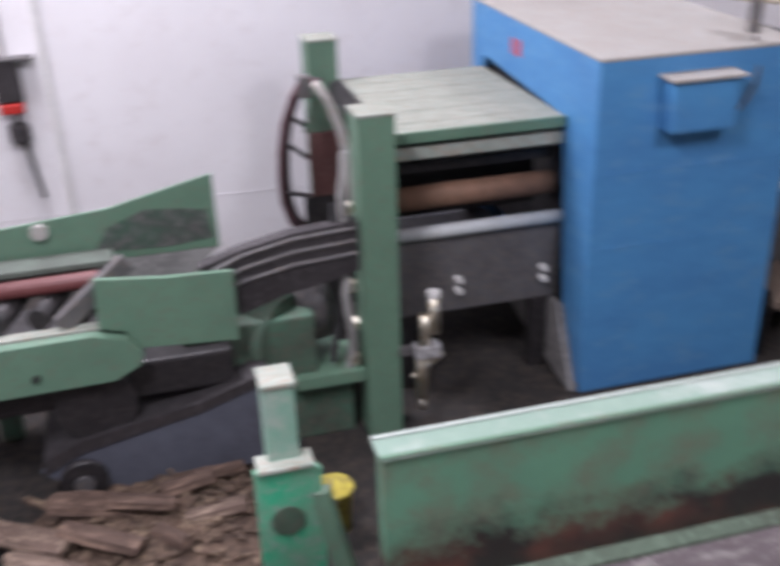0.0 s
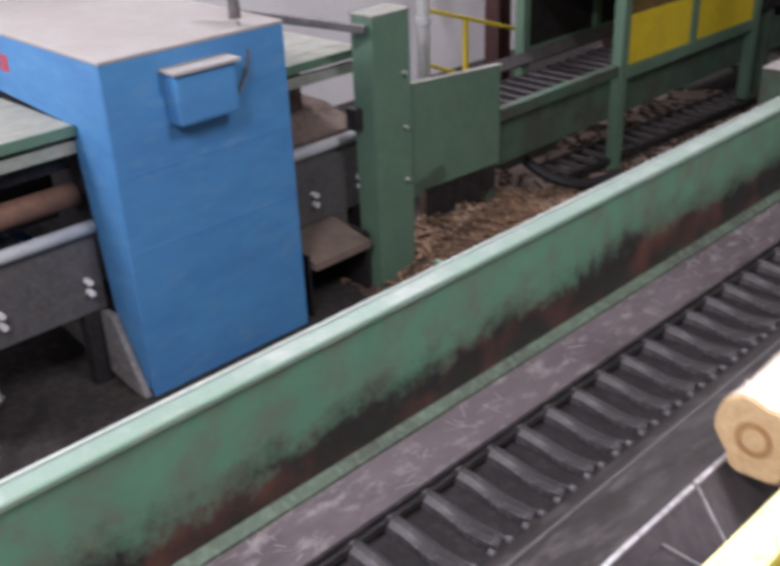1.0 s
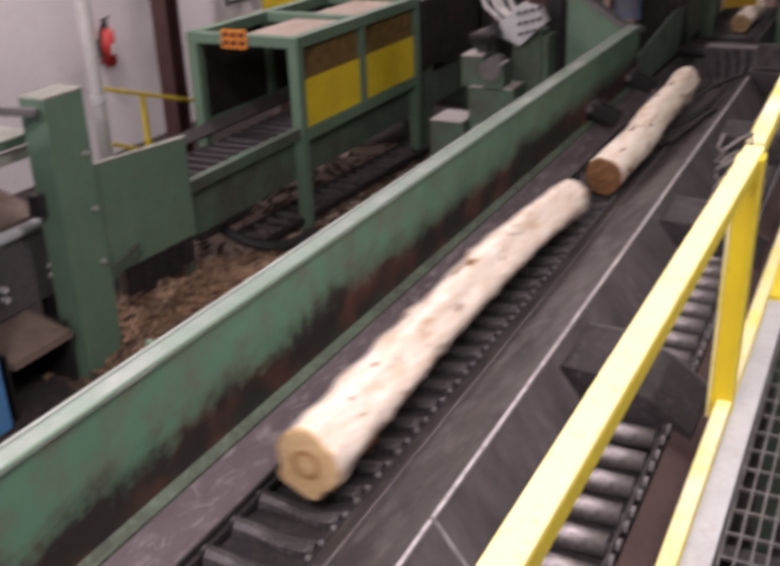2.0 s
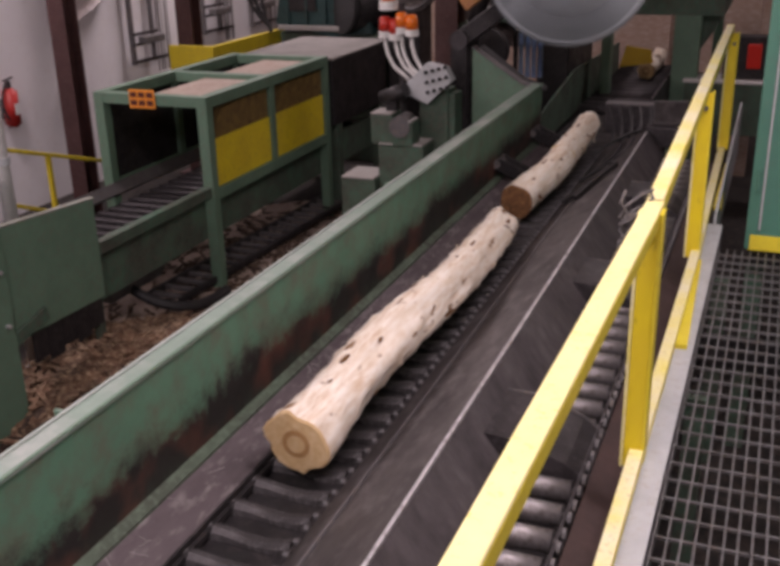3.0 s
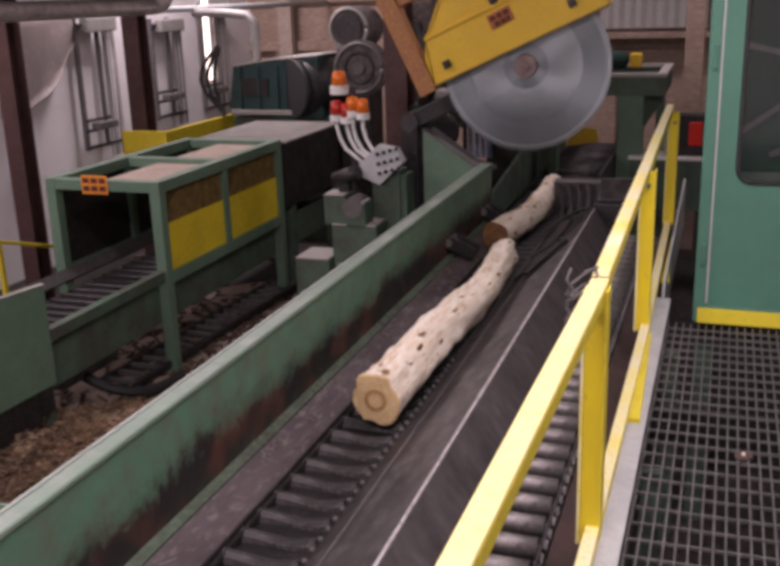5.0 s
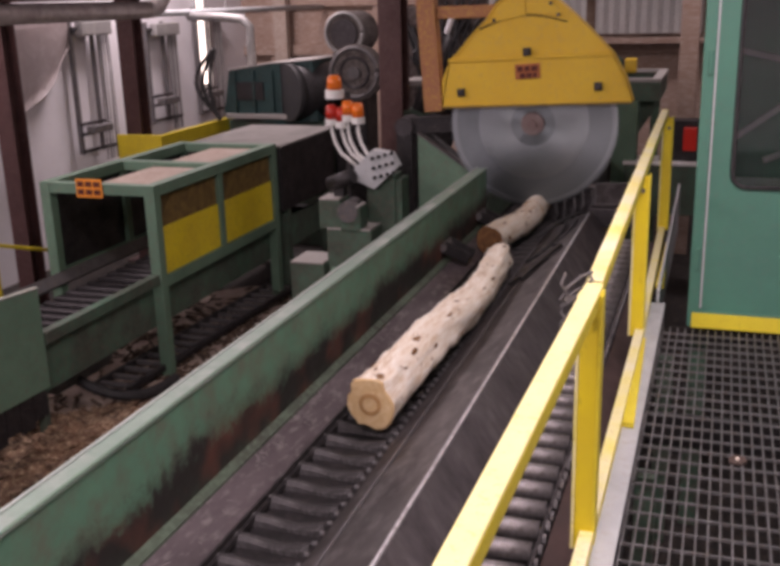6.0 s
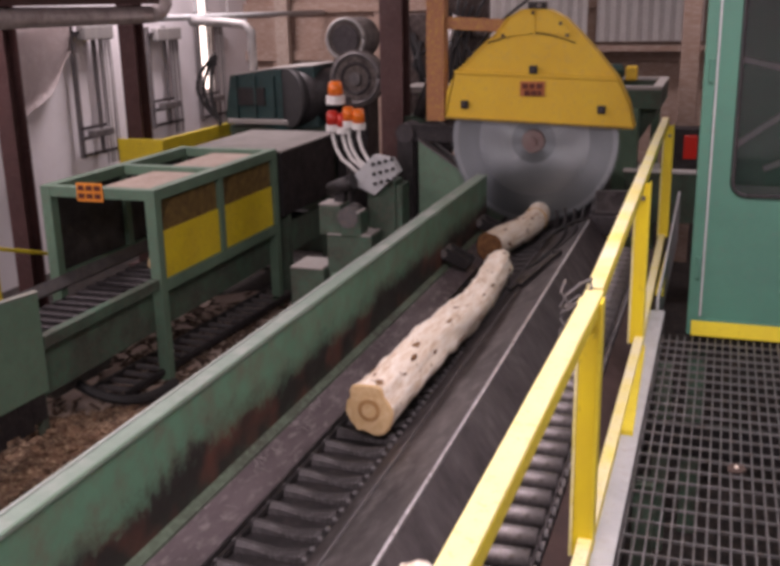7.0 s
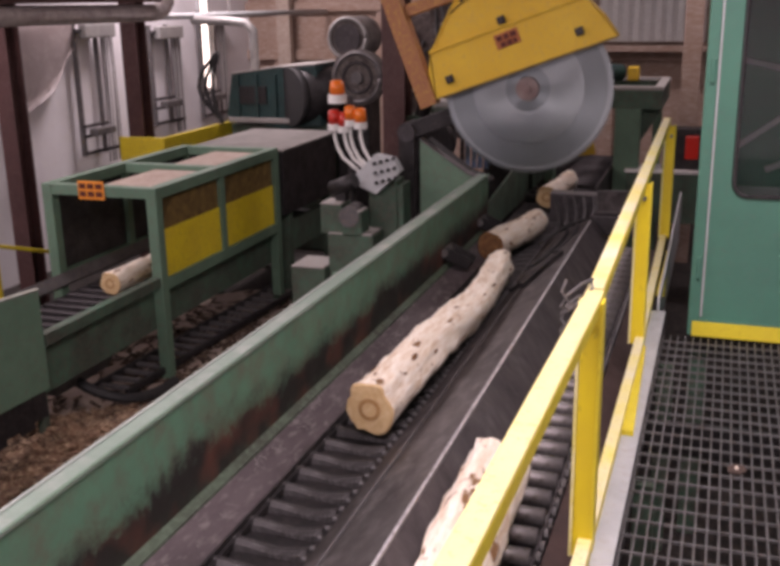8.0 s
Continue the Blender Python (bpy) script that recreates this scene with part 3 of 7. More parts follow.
    # clamp arms and rams near the saw
    for y, z in ((6.95, -0.02), (8.1, -0.03)):
        at("clamp_arm", lambda bm, y=y, z=z: bar(bm, (-1.93, y, z + 0.07), (-1.76, y + 0.1, z - 0.04), 0.05, 0.09, 0.008), STEEL_BLACK, "black hinged clamp arm")
        at("clamp_arm", lambda bm, y=y, z=z: bar(bm, (-1.93, y + 0.16, z + 0.07), (-1.76, y + 0.24, z - 0.04), 0.05, 0.09, 0.008), STEEL_BLACK)
        at("clamp_pin", lambda bm, y=y, z=z: rod(bm, (-1.93, y - 0.03, z + 0.07), (-1.93, y + 0.2, z + 0.07), 0.03), STEEL_GREY)
    at("air_hose", lambda bm: tube(bm, arc((-1.35, 7.2, -0.1), (-1.1, 8.2, 0.03), 0.08, 12, (1, 0, 0.2)), 0.012), RUBBER)
    at("air_hose", lambda bm: tube(bm, arc((-1.3, 7.35, -0.08), (-1.2, 8.3, 0.0), 0.06, 12, (1, 0, 0.2)), 0.012), RUBBER)
    at("air_hose", lambda bm: tube(bm, arc((-1.38, 7.9, -0.08), (-1.05, 8.35, 0.06), 0.05, 12, (0.4, 0, 1)), 0.014), RUBBER)
    return t


trough()


def chain():
    t = thing("drag_chain", "black steel flight chain in the bottom of the trough", "conveyor chain", (-1.57, 0, -0.2))
    def flight(bm):
        """A cast bar worn hollow in the middle, with raised shoulders and a rolled lip."""
        prof = [(-0.04, 0.002), (-0.034, 0.03), (-0.014, 0.047), (0.01, 0.046), (0.03, 0.026), (0.036, 0.002)]
        n = 9
        rows = []
        for i in range(n):
            u = i / (n - 1)
            sag = 0.02 * math.sin(math.pi * u) ** 2
            lean = 0.005 * math.sin(math.tau * u)
            rows.append([bm.verts.new((-0.165 + 0.325 * u, y + lean, max(0.002, z - sag * z / 0.047))) for y, z in prof])
        for a, b in zip(rows, rows[1:]):
            for k in range(len(prof)):
                bm.faces.new((a[k], a[(k + 1) % len(prof)], b[(k + 1) % len(prof)], b[k]))
        bm.faces.new(rows[0][::-1])
        bm.faces.new(rows[-1])
        bmesh.ops.recalc_face_normals(bm, faces=bm.faces)
    first = piece("flight", flight, STEEL_FLIGHT, t, "worn dark steel flight bar")
    first.location = (0, -4.8, 0)
    pin = piece("chain_pin", lambda bm: rod(bm, (0.168, 0, 0.05), (0.188, 0, 0.05), 0.012, seg=10), STEEL_GREY, t)
    pin.location = (0, -4.8, 0)
    n = 82
    for k in range(1, n):
        share("flight", first, pose(0, -4.8 + k * 0.1585, 0), t)
        share("chain_pin", pin, pose(0, -4.8 + k * 0.1585, 0), t)
        share("chain_pin", pin, pose(0, -4.8 + (k - 0.5) * 0.1585, 0), t)
    for x in (-0.155, 0.176):
        piece("side_link", lambda bm: box(bm, x - 0.008, x + 0.008, -4.85, -4.8 + n * 0.1585, 0.018, 0.046, 0.003), STEEL_BLACK, t)
    return t


CHAIN = chain()


KICKERS = []


def roller_conveyor():
    t = thing("roller_conveyor", "dark steel roller conveyor beside the trough with kicker plates", "conveyor", (-0.75, 2.7, FZ))
    def at(name, shape, mat, label="", smooth=False):
        def moved(bm):
            shape(bm)
            bmesh.ops.translate(bm, vec=(0.75, -2.7, -FZ), verts=bm.verts)
        return piece(name, moved, mat, t, label, smooth)
    kick = (0.0, 1.75, 3.48, 5.2, 6.95)
    first = None
    y = -1.3
    while y < 8.3:
        if first is None:
            def roller(bm):
                rod(bm, (-0.12, 0, 0), (0.17, 0, 0), 0.043, seg=16)
                rod(bm, (0.17, 0, 0), (0.21, 0, 0), 0.014, seg=8)
            first = piece("roller", roller, STEEL_ROLLER, t, "worn steel roller", True)
            first.location = (0, y - 2.7, -0.19 - FZ)
        else:
            share("roller", first, pose(0, y - 2.7, -0.19 - FZ), t)
        y += 0.165
    at("side_rail", lambda bm: box(bm, -0.567, -0.552, -1.4, 8.4, -0.25, -0.15, 0.003), STEEL_DARK)
    at("bed_plate", lambda bm: box(bm, -0.95, -0.45, -1.4, 8.4, -0.33, -0.315), STEEL_BLACK)
    at("side_plate", lambda bm: prism(bm, [(-0.528, -0.165), (-0.42, -0.22), (-0.42, -0.235), (-0.528, -0.18)], "y", -1.4, 8.4), material("rusty_dark_plate", (0.09, 0.055, 0.05), 0.6, 0.2, second=(0.06, 0.04, 0.038), scale=5), "rust-brown sloping side plate")
    for k in kick:
        p = at("kicker_plate", lambda bm, k=k: prism(bm, [(-1.0, 0.0), (-0.97, 0.055), (-0.82, 0.05), (-0.62, -0.02), (-0.46, -0.13), (-0.46, -0.2), (-1.0, -0.2)], "y", k - 0.26, k + 0.12), STEEL_DARK, "dark steel kicker plate")
        at("kicker_lip", lambda bm, k=k: prism(bm, [(-0.99, 0.02), (-0.97, 0.062), (-0.82, 0.057), (-0.62, -0.013), (-0.46, -0.123), (-0.46, -0.14), (-0.62, -0.03), (-0.82, 0.04), (-0.96, 0.04)], "y", k + 0.121, k + 0.133), STEEL_GREY, "bright worn kicker lip").parent = p
        KICKERS.append(p)
    at("drive_chain", lambda bm: [rod(bm, (-0.548, -1.3 + 0.09 * i, -0.16 + 0.006 * (i % 2)), (-0.535, -1.3 + 0.09 * i, -0.16 + 0.006 * (i % 2)), 0.024, seg=8) for i in range(106)], STEEL_GREY, "roller drive chain")["kind"] = "stuff"
    for y0 in (-1.0, 2.0, 5.0, 8.0):
        at("leg", lambda bm, y0=y0: box(bm, -0.72, -0.62, y0, y0 + 0.1, FZ, -0.33, 0.004), GREEN_DARK)


roller_conveyor()


def outfeed():
    t = thing("outfeed_conveyor", "dark roller outfeed conveyor behind the saw with green side plates", "conveyor", (-1.6, 11, FZ))
    def at(name, shape, mat, label="", smooth=False):
        def moved(bm):
            shape(bm)
            bmesh.ops.translate(bm, vec=(1.6, -11, -FZ), verts=bm.verts)
        return piece(name, moved, mat, t, label, smooth)
    for k in range(14):
        at("roller", lambda bm, k=k: rod(bm, (-1.95, 10.3 + k * 0.22, -0.17), (-1.25, 10.3 + k * 0.22, -0.17), 0.05, seg=12), STEEL_DARK, "", True)
    at("side_plate", lambda bm: prism(bm, [(8.8, -0.25), (13.4, -0.25), (13.4, 0.12), (10.4, 0.22), (8.95, 0.05)], "x", -2.06, -2.04), GREEN_DARK, "green side plate")
    at("side_plate", lambda bm: prism(bm, [(9.6, -0.25), (13.4, -0.25), (13.4, 0.1), (9.75, 0.08)], "x", -1.16, -1.14), STEEL_DARK)
    at("bed", lambda bm: box(bm, -2.04, -1.16, 8.9, 13.4, -0.32, -0.3), STEEL_BLACK)
    for y0 in (9.2, 13.0):
        for x0 in (-2.04, -1.26):
            at("leg", lambda bm, x0=x0, y0=y0: box(bm, x0, x0 + 0.1, y0, y0 + 0.1, FZ, -0.32), GREEN_DARK)
    # green wedge-shaped guide in front of the saw
    at("wedge_guide", lambda bm: prism(bm, [(-2.7, -0.3), (-2.06, -0.3), (-2.06, 0.26), (-2.24, 0.325), (-2.7, 0.63)], "y", 8.85, 8.9), GREEN, "green wedge guide plate")
    at("wedge_guide", lambda bm: prism(bm, [(-2.7, 0.632), (-2.24, 0.327), (-2.06, 0.262), (-2.06, 0.275), (-2.24, 0.342), (-2.7, 0.648)], "y", 8.83, 8.94), STEEL_GREY)
    at("wedge_backing", lambda bm: prism(bm, [(-2.66, 0.6), (-2.24, 0.3), (-2.04, 0.24), (-2.04, 0.268), (-2.24, 0.335), (-2.66, 0.63)], "y", 8.945, 9.1), RUBBER, "thick black rubber backing")
    at("guard_flap", lambda bm: box(bm, -2.04, -1.975, 8.455, 8.6, -0.2, 0.34, 0.015), RUBBER, "black rubber flap")
    at("guide_leg", lambda bm: box(bm, -2.5, -2.4, 8.86, 8.96, FZ, -0.2), GREEN_DARK)
    for k in range(4):
        # Opaque strips; the daylight through them is put into the light blue colour.
        at("blue_strip", lambda bm, k=k: prism(bm, [(-2.68 + k * 0.07, 0.1), (-2.625 + k * 0.07, 0.1), (-2.63 + k * 0.07, 0.62), (-2.68 + k * 0.07, 0.62)], "y", 10.5 + 0.01 * (k % 2), 10.508 + 0.01 * (k % 2)), bpy.data.materials.get("backlit_blue_plastic") or material("backlit_blue_plastic", (0.3, 0.5, 0.95), 0.3, second=(0.55, 0.7, 0.95), scale=5), "blue strip with daylight from behind painted in")
    at("curtain_bar", lambda bm: box(bm, -2.75, -2.35, 10.48, 10.54, 0.62, 0.68, 0.004), STEEL_DARK)
    for x0 in (-2.75, -2.39):
        at("curtain_post", lambda bm, x0=x0: box(bm, x0, x0 + 0.04, 10.54, 10.58, FZ, 0.68), STEEL_DARK)
    at("dark_housing", lambda bm: box(bm, -2.35, -2.08, 10.2, 11.6, FZ, 0.6, 0.02), STEEL_BLACK, "black steel chute housing")


outfeed()

# ---- swing saw ----
PIV = (-2.858, 8.75, 0.69)


def swing_saw():
    t = thing("swing_saw", "yellow guarded swing saw with a large spinning steel blade", "saw", PIV)
    def at(name, shape, mat, label="", smooth=False, parent=None):
        def moved(bm):
            shape(bm)
            bmesh.ops.translate(bm, vec=(-PIV[0], -PIV[1], -PIV[2]), verts=bm.verts)
        return piece(name, moved, mat, parent or t, label, smooth)
    hub = (-1.585, 0.674)
    # guard: skirt, ridge and crown
    skirt = [(-2.385, 0.88), (-0.706, 0.822), (-0.76, 1.03), (-0.86, 1.235), (-2.29, 1.285), (-2.37, 1.12)]
    at("guard_skirt", lambda bm: prism(bm, skirt, "y", 8.655, 8.667), YELLOW_GUARD, "golden yellow painted guard plate")
    crown = [(-2.29, 1.285), (-0.86, 1.235), (-1.04, 1.45), (-1.2, 1.62), (-1.33, 1.745), (-1.46, 1.81), (-1.7, 1.815), (-1.83, 1.74), (-1.92, 1.62), (-2.06, 1.5), (-2.22, 1.34)]
    at("guard_crown", lambda bm: prism(bm, crown, "y", 8.668, 8.68), YELLOW_GUARD)
    at("guard_ridge", lambda bm: bar(bm, (-2.3, 8.65, 1.285), (-0.86, 8.65, 1.235), 0.02, 0.03, 0.004), YELLOW_GUARD)
    at("guard_hem", lambda bm: bar(bm, (-2.385, 8.645, 0.876), (-0.706, 8.645, 0.818), 0.024, 0.018, 0.003), GUARD_HEM)
    outline = [(-0.706, 0.822), (-0.76, 1.03), (-0.86, 1.235), (-1.04, 1.45), (-1.2, 1.62), (-1.33, 1.745), (-1.46, 1.81), (-1.7, 1.815), (-1.83, 1.74), (-1.92, 1.62), (-2.06, 1.5), (-2.22, 1.34), (-2.29, 1.285), (-2.385, 0.88)]
    def rim(bm):
        for a, b in zip(outline, outline[1:]):
            bar(bm, (a[0], 8.75, a[1]), (b[0], 8.75, b[1]), 0.19, 0.012, 0.0, (a[1] - b[1], 0, b[0] - a[0]))
    at("guard_rim", rim, YELLOW_GUARD)
    at("guard_back", lambda bm: prism(bm, outline, "y", 8.84, 8.85), YELLOW_GUARD)
    at("crown_seam", lambda bm: tube(bm, [(-2.0 + 0.07 * i, 8.664, 1.535 + 0.085 * math.sin(math.pi * i / 11)) for i in range(12)], 0.008, 6), GUARD_HEM, "bent crown seam")
    at("crown_lip", lambda bm: bar(bm, (-1.59, 8.66, 1.61), (-1.59, 8.66, 1.8), 0.014, 0.022, 0.002), YELLOW_GUARD)
    at("crown_hatch", lambda bm: prism(bm, [(-1.9, 1.58), (-1.6, 1.62), (-1.6, 1.8), (-1.8, 1.73)], "y", 8.652, 8.666), YELLOW_GUARD, "folded yellow hatch plate")
    at("crown_hatch", lambda bm: prism(bm, [(-1.57, 1.63), (-1.26, 1.6), (-1.34, 1.73), (-1.46, 1.795), (-1.57, 1.8)], "y", 8.654, 8.666), YELLOW_GUARD)
    for x, z in ((-1.86, 1.6), (-1.3, 1.6), (-1.6, 1.79), (-1.36, 1.7)):
        at("hatch_bolt", lambda bm, x=x, z=z: rod(bm, (x, 8.652, z), (x, 8.636, z), 0.016, seg=6), STEEL_DARK)
    at("hook_plate", lambda bm: box(bm, -1.66, -1.5, 8.72, 8.8, 1.815, 1.88, 0.01), STEEL_BLACK, "black lifting plate on the crown")
    at("hook_pin", lambda bm: rod(bm, (-1.56, 8.7, 1.85), (-1.56, 8.82, 1.85), 0.02), STEEL_GREY)
    for x, z in ((-2.2, 1.0), (-1.585, 1.31), (-0.985, 0.975)):
        at("guard_lug", lambda bm, x=x, z=z: box(bm, x - 0.035, x + 0.035, 8.625, 8.66, z - 0.035, z + 0.035, 0.008), STEEL_BLACK, "dark square guard lug")
        at("lug_bolt", lambda bm, x=x, z=z: rod(bm, (x, 8.63, z), (x, 8.612, z), 0.018, seg=6), STEEL_DARK)
    at("warning_plate", lambda bm: box(bm, -1.7, -1.48, 8.646, 8.654, 1.08, 1.21), OLD_SIGN, "orange warning plate with unreadable dark bars")
    for k, (x0, x1, z) in enumerate(((-1.68, -1.63, 1.165), (-1.615, -1.57, 1.165), (-1.555, -1.5, 1.165), (-1.66, -1.61, 1.105), (-1.6, -1.55, 1.105), (-1.54, -1.51, 1.105))):
        at("text_bar", lambda bm: box(bm, x0, x1, 8.641, 8.645, z - 0.02, z + 0.025), material("dark_red_ink", (0.12, 0.02, 0.01), 0.6) if k == 0 else bpy.data.materials["dark_red_ink"])
    # arm
    at("arm_post", lambda bm: box(bm, -2.57, -2.4, 8.68, 8.82, 0.84, 2.25, 0.008), ORANGE, "orange painted swing arm upright")
    at("arm_bar", lambda bm: bar(bm, (-2.4, 8.76, 1.71), (-1.86, 8.76, 1.68), 0.08, 0.11, 0.006), ORANGE, "orange cross bar")
    at("arm_beam", lambda bm: bar(bm, (-2.858, 9.0, 0.69), (-1.585, 9.0, 0.674), 0.12, 0.16, 0.01), STEEL_BLACK, "black greasy swing arm beam")
    at("arm_pivot", lambda bm: rod(bm, (-2.858, 8.9, 0.69), (-2.858, 9.2, 0.69), 0.09, seg=20), STEEL_DARK)
    at("arbor_housing", lambda bm: rod(bm, (hub[0], 8.86, hub[1]), (hub[0], 9.25, hub[1]), 0.1, seg=20), STEEL_DARK)
    at("hose", lambda bm: tube(bm, arc((-2.3, 8.95, 0.8), (-1.7, 8.95, 1.9), 0.25, 12, (-1, 0, 0)), 0.014), RUBBER)
    # blade: its own space, at the arbor
    def disc(bm):
        n, r = 60, 0.765
        pts = []
        for k in range(n):
            a = k * math.tau / n
            b = (k + 0.7) * math.tau / n
            pts += [(r * 1.0 * math.cos(a), r * math.sin(a)), ((r - 0.03) * math.cos(b), (r - 0.03) * math.sin(b))]
        prism(bm, pts, "y", -0.004, 0.004)
    blade = piece("blade", disc, BLADE_STEEL, t, "large grey steel circular saw blade")
    def ring(bm, r0, r1, y):
        n = 64
        vs = [[bm.verts.new((r * math.cos(k * math.tau / n), yy, r * math.sin(k * math.tau / n))) for k in range(n)] for r, yy in ((r0, -0.004), (r0 + 0.02, y), (r1 - 0.02, y), (r1, -0.004))]
        for a, b in zip(vs, vs[1:]):
            for k in range(n):
                bm.faces.new((a[k], a[(k + 1) % n], b[(k + 1) % n], b[k]))
        bmesh.ops.recalc_face_normals(bm, faces=bm.faces)
    piece("polished_ring", lambda bm: ring(bm, 0.2, 0.5, -0.0055), BLADE_RING, blade, "polished ring on the blade", True)
    piece("tooth_band", lambda bm: ring(bm, 0.7, 0.745, -0.0052), BLADE_RING, blade, "bright worn rim of the blade", True)
    piece("flange", lambda bm: rod(bm, (0, -0.004, 0), (0, -0.04, 0), 0.108, 0.1, 28), BLADE_HUB, blade, "rusty arbor flange")
    piece("arbor_nut", lambda bm: rod(bm, (0, -0.04, 0), (0, -0.07, 0), 0.04, seg=6), BLADE_HUB, blade)
    blade.location = (hub[0] - PIV[0], 0, hub[1] - PIV[2])
    return t, blade, (hub[0] - PIV[0], 0, hub[1] - PIV[2])


SAW, BLADE, HUB = swing_saw()


def saw_stand():
    t = thing("saw_stand", "black greasy steel stand carrying the swing saw pivot", "machine stand", (-2.86, 9.1, FZ))
    for y in (8.96, 9.3):
        piece("upright", lambda bm, y=y: box(bm, -0.08, 0.08, y - 9.14, y - 9.06, 0, 2.06, 0.006), STEEL_BLACK, t)
    piece("foot", lambda bm: box(bm, -0.2, 0.2, -0.3, 0.4, 0, 0.03), GREEN_DARK, t)


saw_stand()

# ---- logs ----


def log_thing(name, length, r0, r1, bend, seed, label, ends=(LOG_END, LOG_END), lumps=0.01, group="debarked logs", skin=LOG_SKIN):
    """A log along +y from its own origin at the middle of one end."""
    rnd = random.Random(seed)
    t = thing(name, label, "log", group=group)
    seg, n = 28, max(14, int(length / 0.05))

    def bow(u):
        """The crook of the trunk: it runs straight, then bends back."""
        return bend * math.sin(math.pi * u ** 1.35), 0.25 * bend * math.sin(math.tau * u)

    bm = bmesh.new()
    rings = []
    for i in range(n + 1):
        u = i / n
        y = u * length
        r = r0 + (r1 - r0) * u ** 0.5
        cx, cz = bow(u)
        row = []
        for k in range(seg):
            a = k * math.tau / seg
            d = noise.noise((math.cos(a) * 1.4 + seed * 7, y * 1.3, math.sin(a) * 1.4)) * lumps * 1.4 + noise.noise((math.cos(a) * 4 + seed, y * 9, math.sin(a) * 4)) * lumps * 0.8
            row.append(bm.verts.new((cx + (r + d) * math.cos(a), y, cz + (r + d) * math.sin(a))))
        rings.append(row)
    for a, b in zip(rings, rings[1:]):
        for k in range(seg):
            bm.faces.new((a[k], a[(k + 1) % seg], b[(k + 1) % seg], b[k]))
    c0 = sum((v.co for v in rings[0]), Vector()) / seg
    c1 = sum((v.co for v in rings[-1]), Vector()) / seg
    bmesh.ops.recalc_face_normals(bm, faces=bm.faces)
    rim0, rim1 = [v.co.copy() for v in rings[0]], [v.co.copy() for v in rings[-1]]
    part("peeled_trunk", bm, skin, t, "", True)
    for rim, c, s, mat in ((rim0, c0, -1, ends[0]), (rim1, c1, 1, ends[1])):
        def cap(bm):
            edge = [bm.verts.new(p) for p in rim]
            inner = [bm.verts.new(c + (p - c) * 0.93 + Vector((0, s * 0.008, 0))) for p in rim]
            for k in range(seg):
                bm.faces.new((edge[k], edge[(k + 1) % seg], inner[(k + 1) % seg], inner[k]))
            bm.faces.new(inner)
            bmesh.ops.recalc_face_normals(bm, faces=bm.faces)
        e = piece("sawn_end", cap, mat, t, "sawn log end with growth rings")
        r_in = sum((p - c).length for p in rim) / seg
        if mat is LOG_END:
            def rings_on(bm):
                for q in (0.45,):
                    m = 24
                    a = [bm.verts.new(c + Vector((q * r_in * math.cos(k * math.tau / m), s * 0.0095, q * r_in * math.sin(k * math.tau / m)))) for k in range(m)]
                    b = [bm.verts.new(c + Vector(((q - 0.16) * r_in * math.cos(k * math.tau / m), s * 0.0105, (q - 0.16) * r_in * math.sin(k * math.tau / m)))) for k in range(m)]
                    for k in range(m):
                        bm.faces.new((a[k], a[(k + 1) % m], b[(k + 1) % m], b[k]))
                bmesh.ops.recalc_face_normals(bm, faces=bm.faces)
            piece("heartwood_ring", rings_on, LOG_HEART, e)
    def on_skin(u, a, out=0.0):
        r = r0 + (r1 - r0) * u ** 0.5 + out
        cx, cz = bow(u)
        return Vector((cx + r * math.cos(a), u * length, cz + r * math.sin(a)))
    for k in range(int(length * 7)):
        u, a = rnd.uniform(0.03, 0.95), rnd.uniform(0, math.tau)
        q = rnd.uniform(0.006, 0.015)
        def knot(bm):
            bmesh.ops.create_icosphere(bm, subdivisions=1, radius=1.0, matrix=Matrix.LocRotScale(on_skin(u, a, -0.002), Euler((rnd.uniform(-0.4, 0.4), -a, 0)), (q * 0.5, q * rnd.uniform(1.8, 4.5), q)))
        piece("knot", knot, LOG_ROT, t, "dark brown knot", True)
    for k in range(int(length * 16)):
        u, a = rnd.uniform(0.02, 0.95), rnd.uniform(0, math.tau)
        d = Vector((-math.sin(a) * rnd.uniform(-0.5, 0.5), rnd.choice((-1, 1)) * rnd.uniform(0.7, 1.5), math.cos(a) * rnd.uniform(-0.5, 0.5))) * rnd.uniform(0.02, 0.045)
        lift = Vector((math.cos(a), 0, math.sin(a))) * rnd.uniform(0.002, 0.014)
        p = on_skin(u, a, 0.001)
        piece("bark_shred", lambda bm: bar(bm, p - d * 0.6, p + d + lift, rnd.uniform(0.006, 0.014), 0.003, 0.0, (math.cos(a), 0, math.sin(a))), PEELED if k % 4 else LOG_ROT, t)
    return t


LOG_A = log_thing("log", 2.86, 0.127, 0.096, -0.06, 3, "pale freshly debarked log with brown knots", lumps=0.022)
LOG_B = log_thing("log", 1.0, 0.12, 0.108, 0.02, 5, "debarked log with a dark bark-covered butt end", (LOG_ROT, LOG_END))
LOG_C = log_thing("log", 1.05, 0.108, 0.1, 0.012, 8, "short debarked log bolt cut off by the saw")
LOG_D = log_thing("log", 2.4, 0.105, 0.1, 0.02, 11, "debarked log leaving the caged conveyor")
LOG_E = log_thing("log", 2.6, 0.14, 0.135, 0.03, 14, "rough debarked log with torn bark on the roller conveyor", lumps=0.03, skin=LOG_ROUGH)
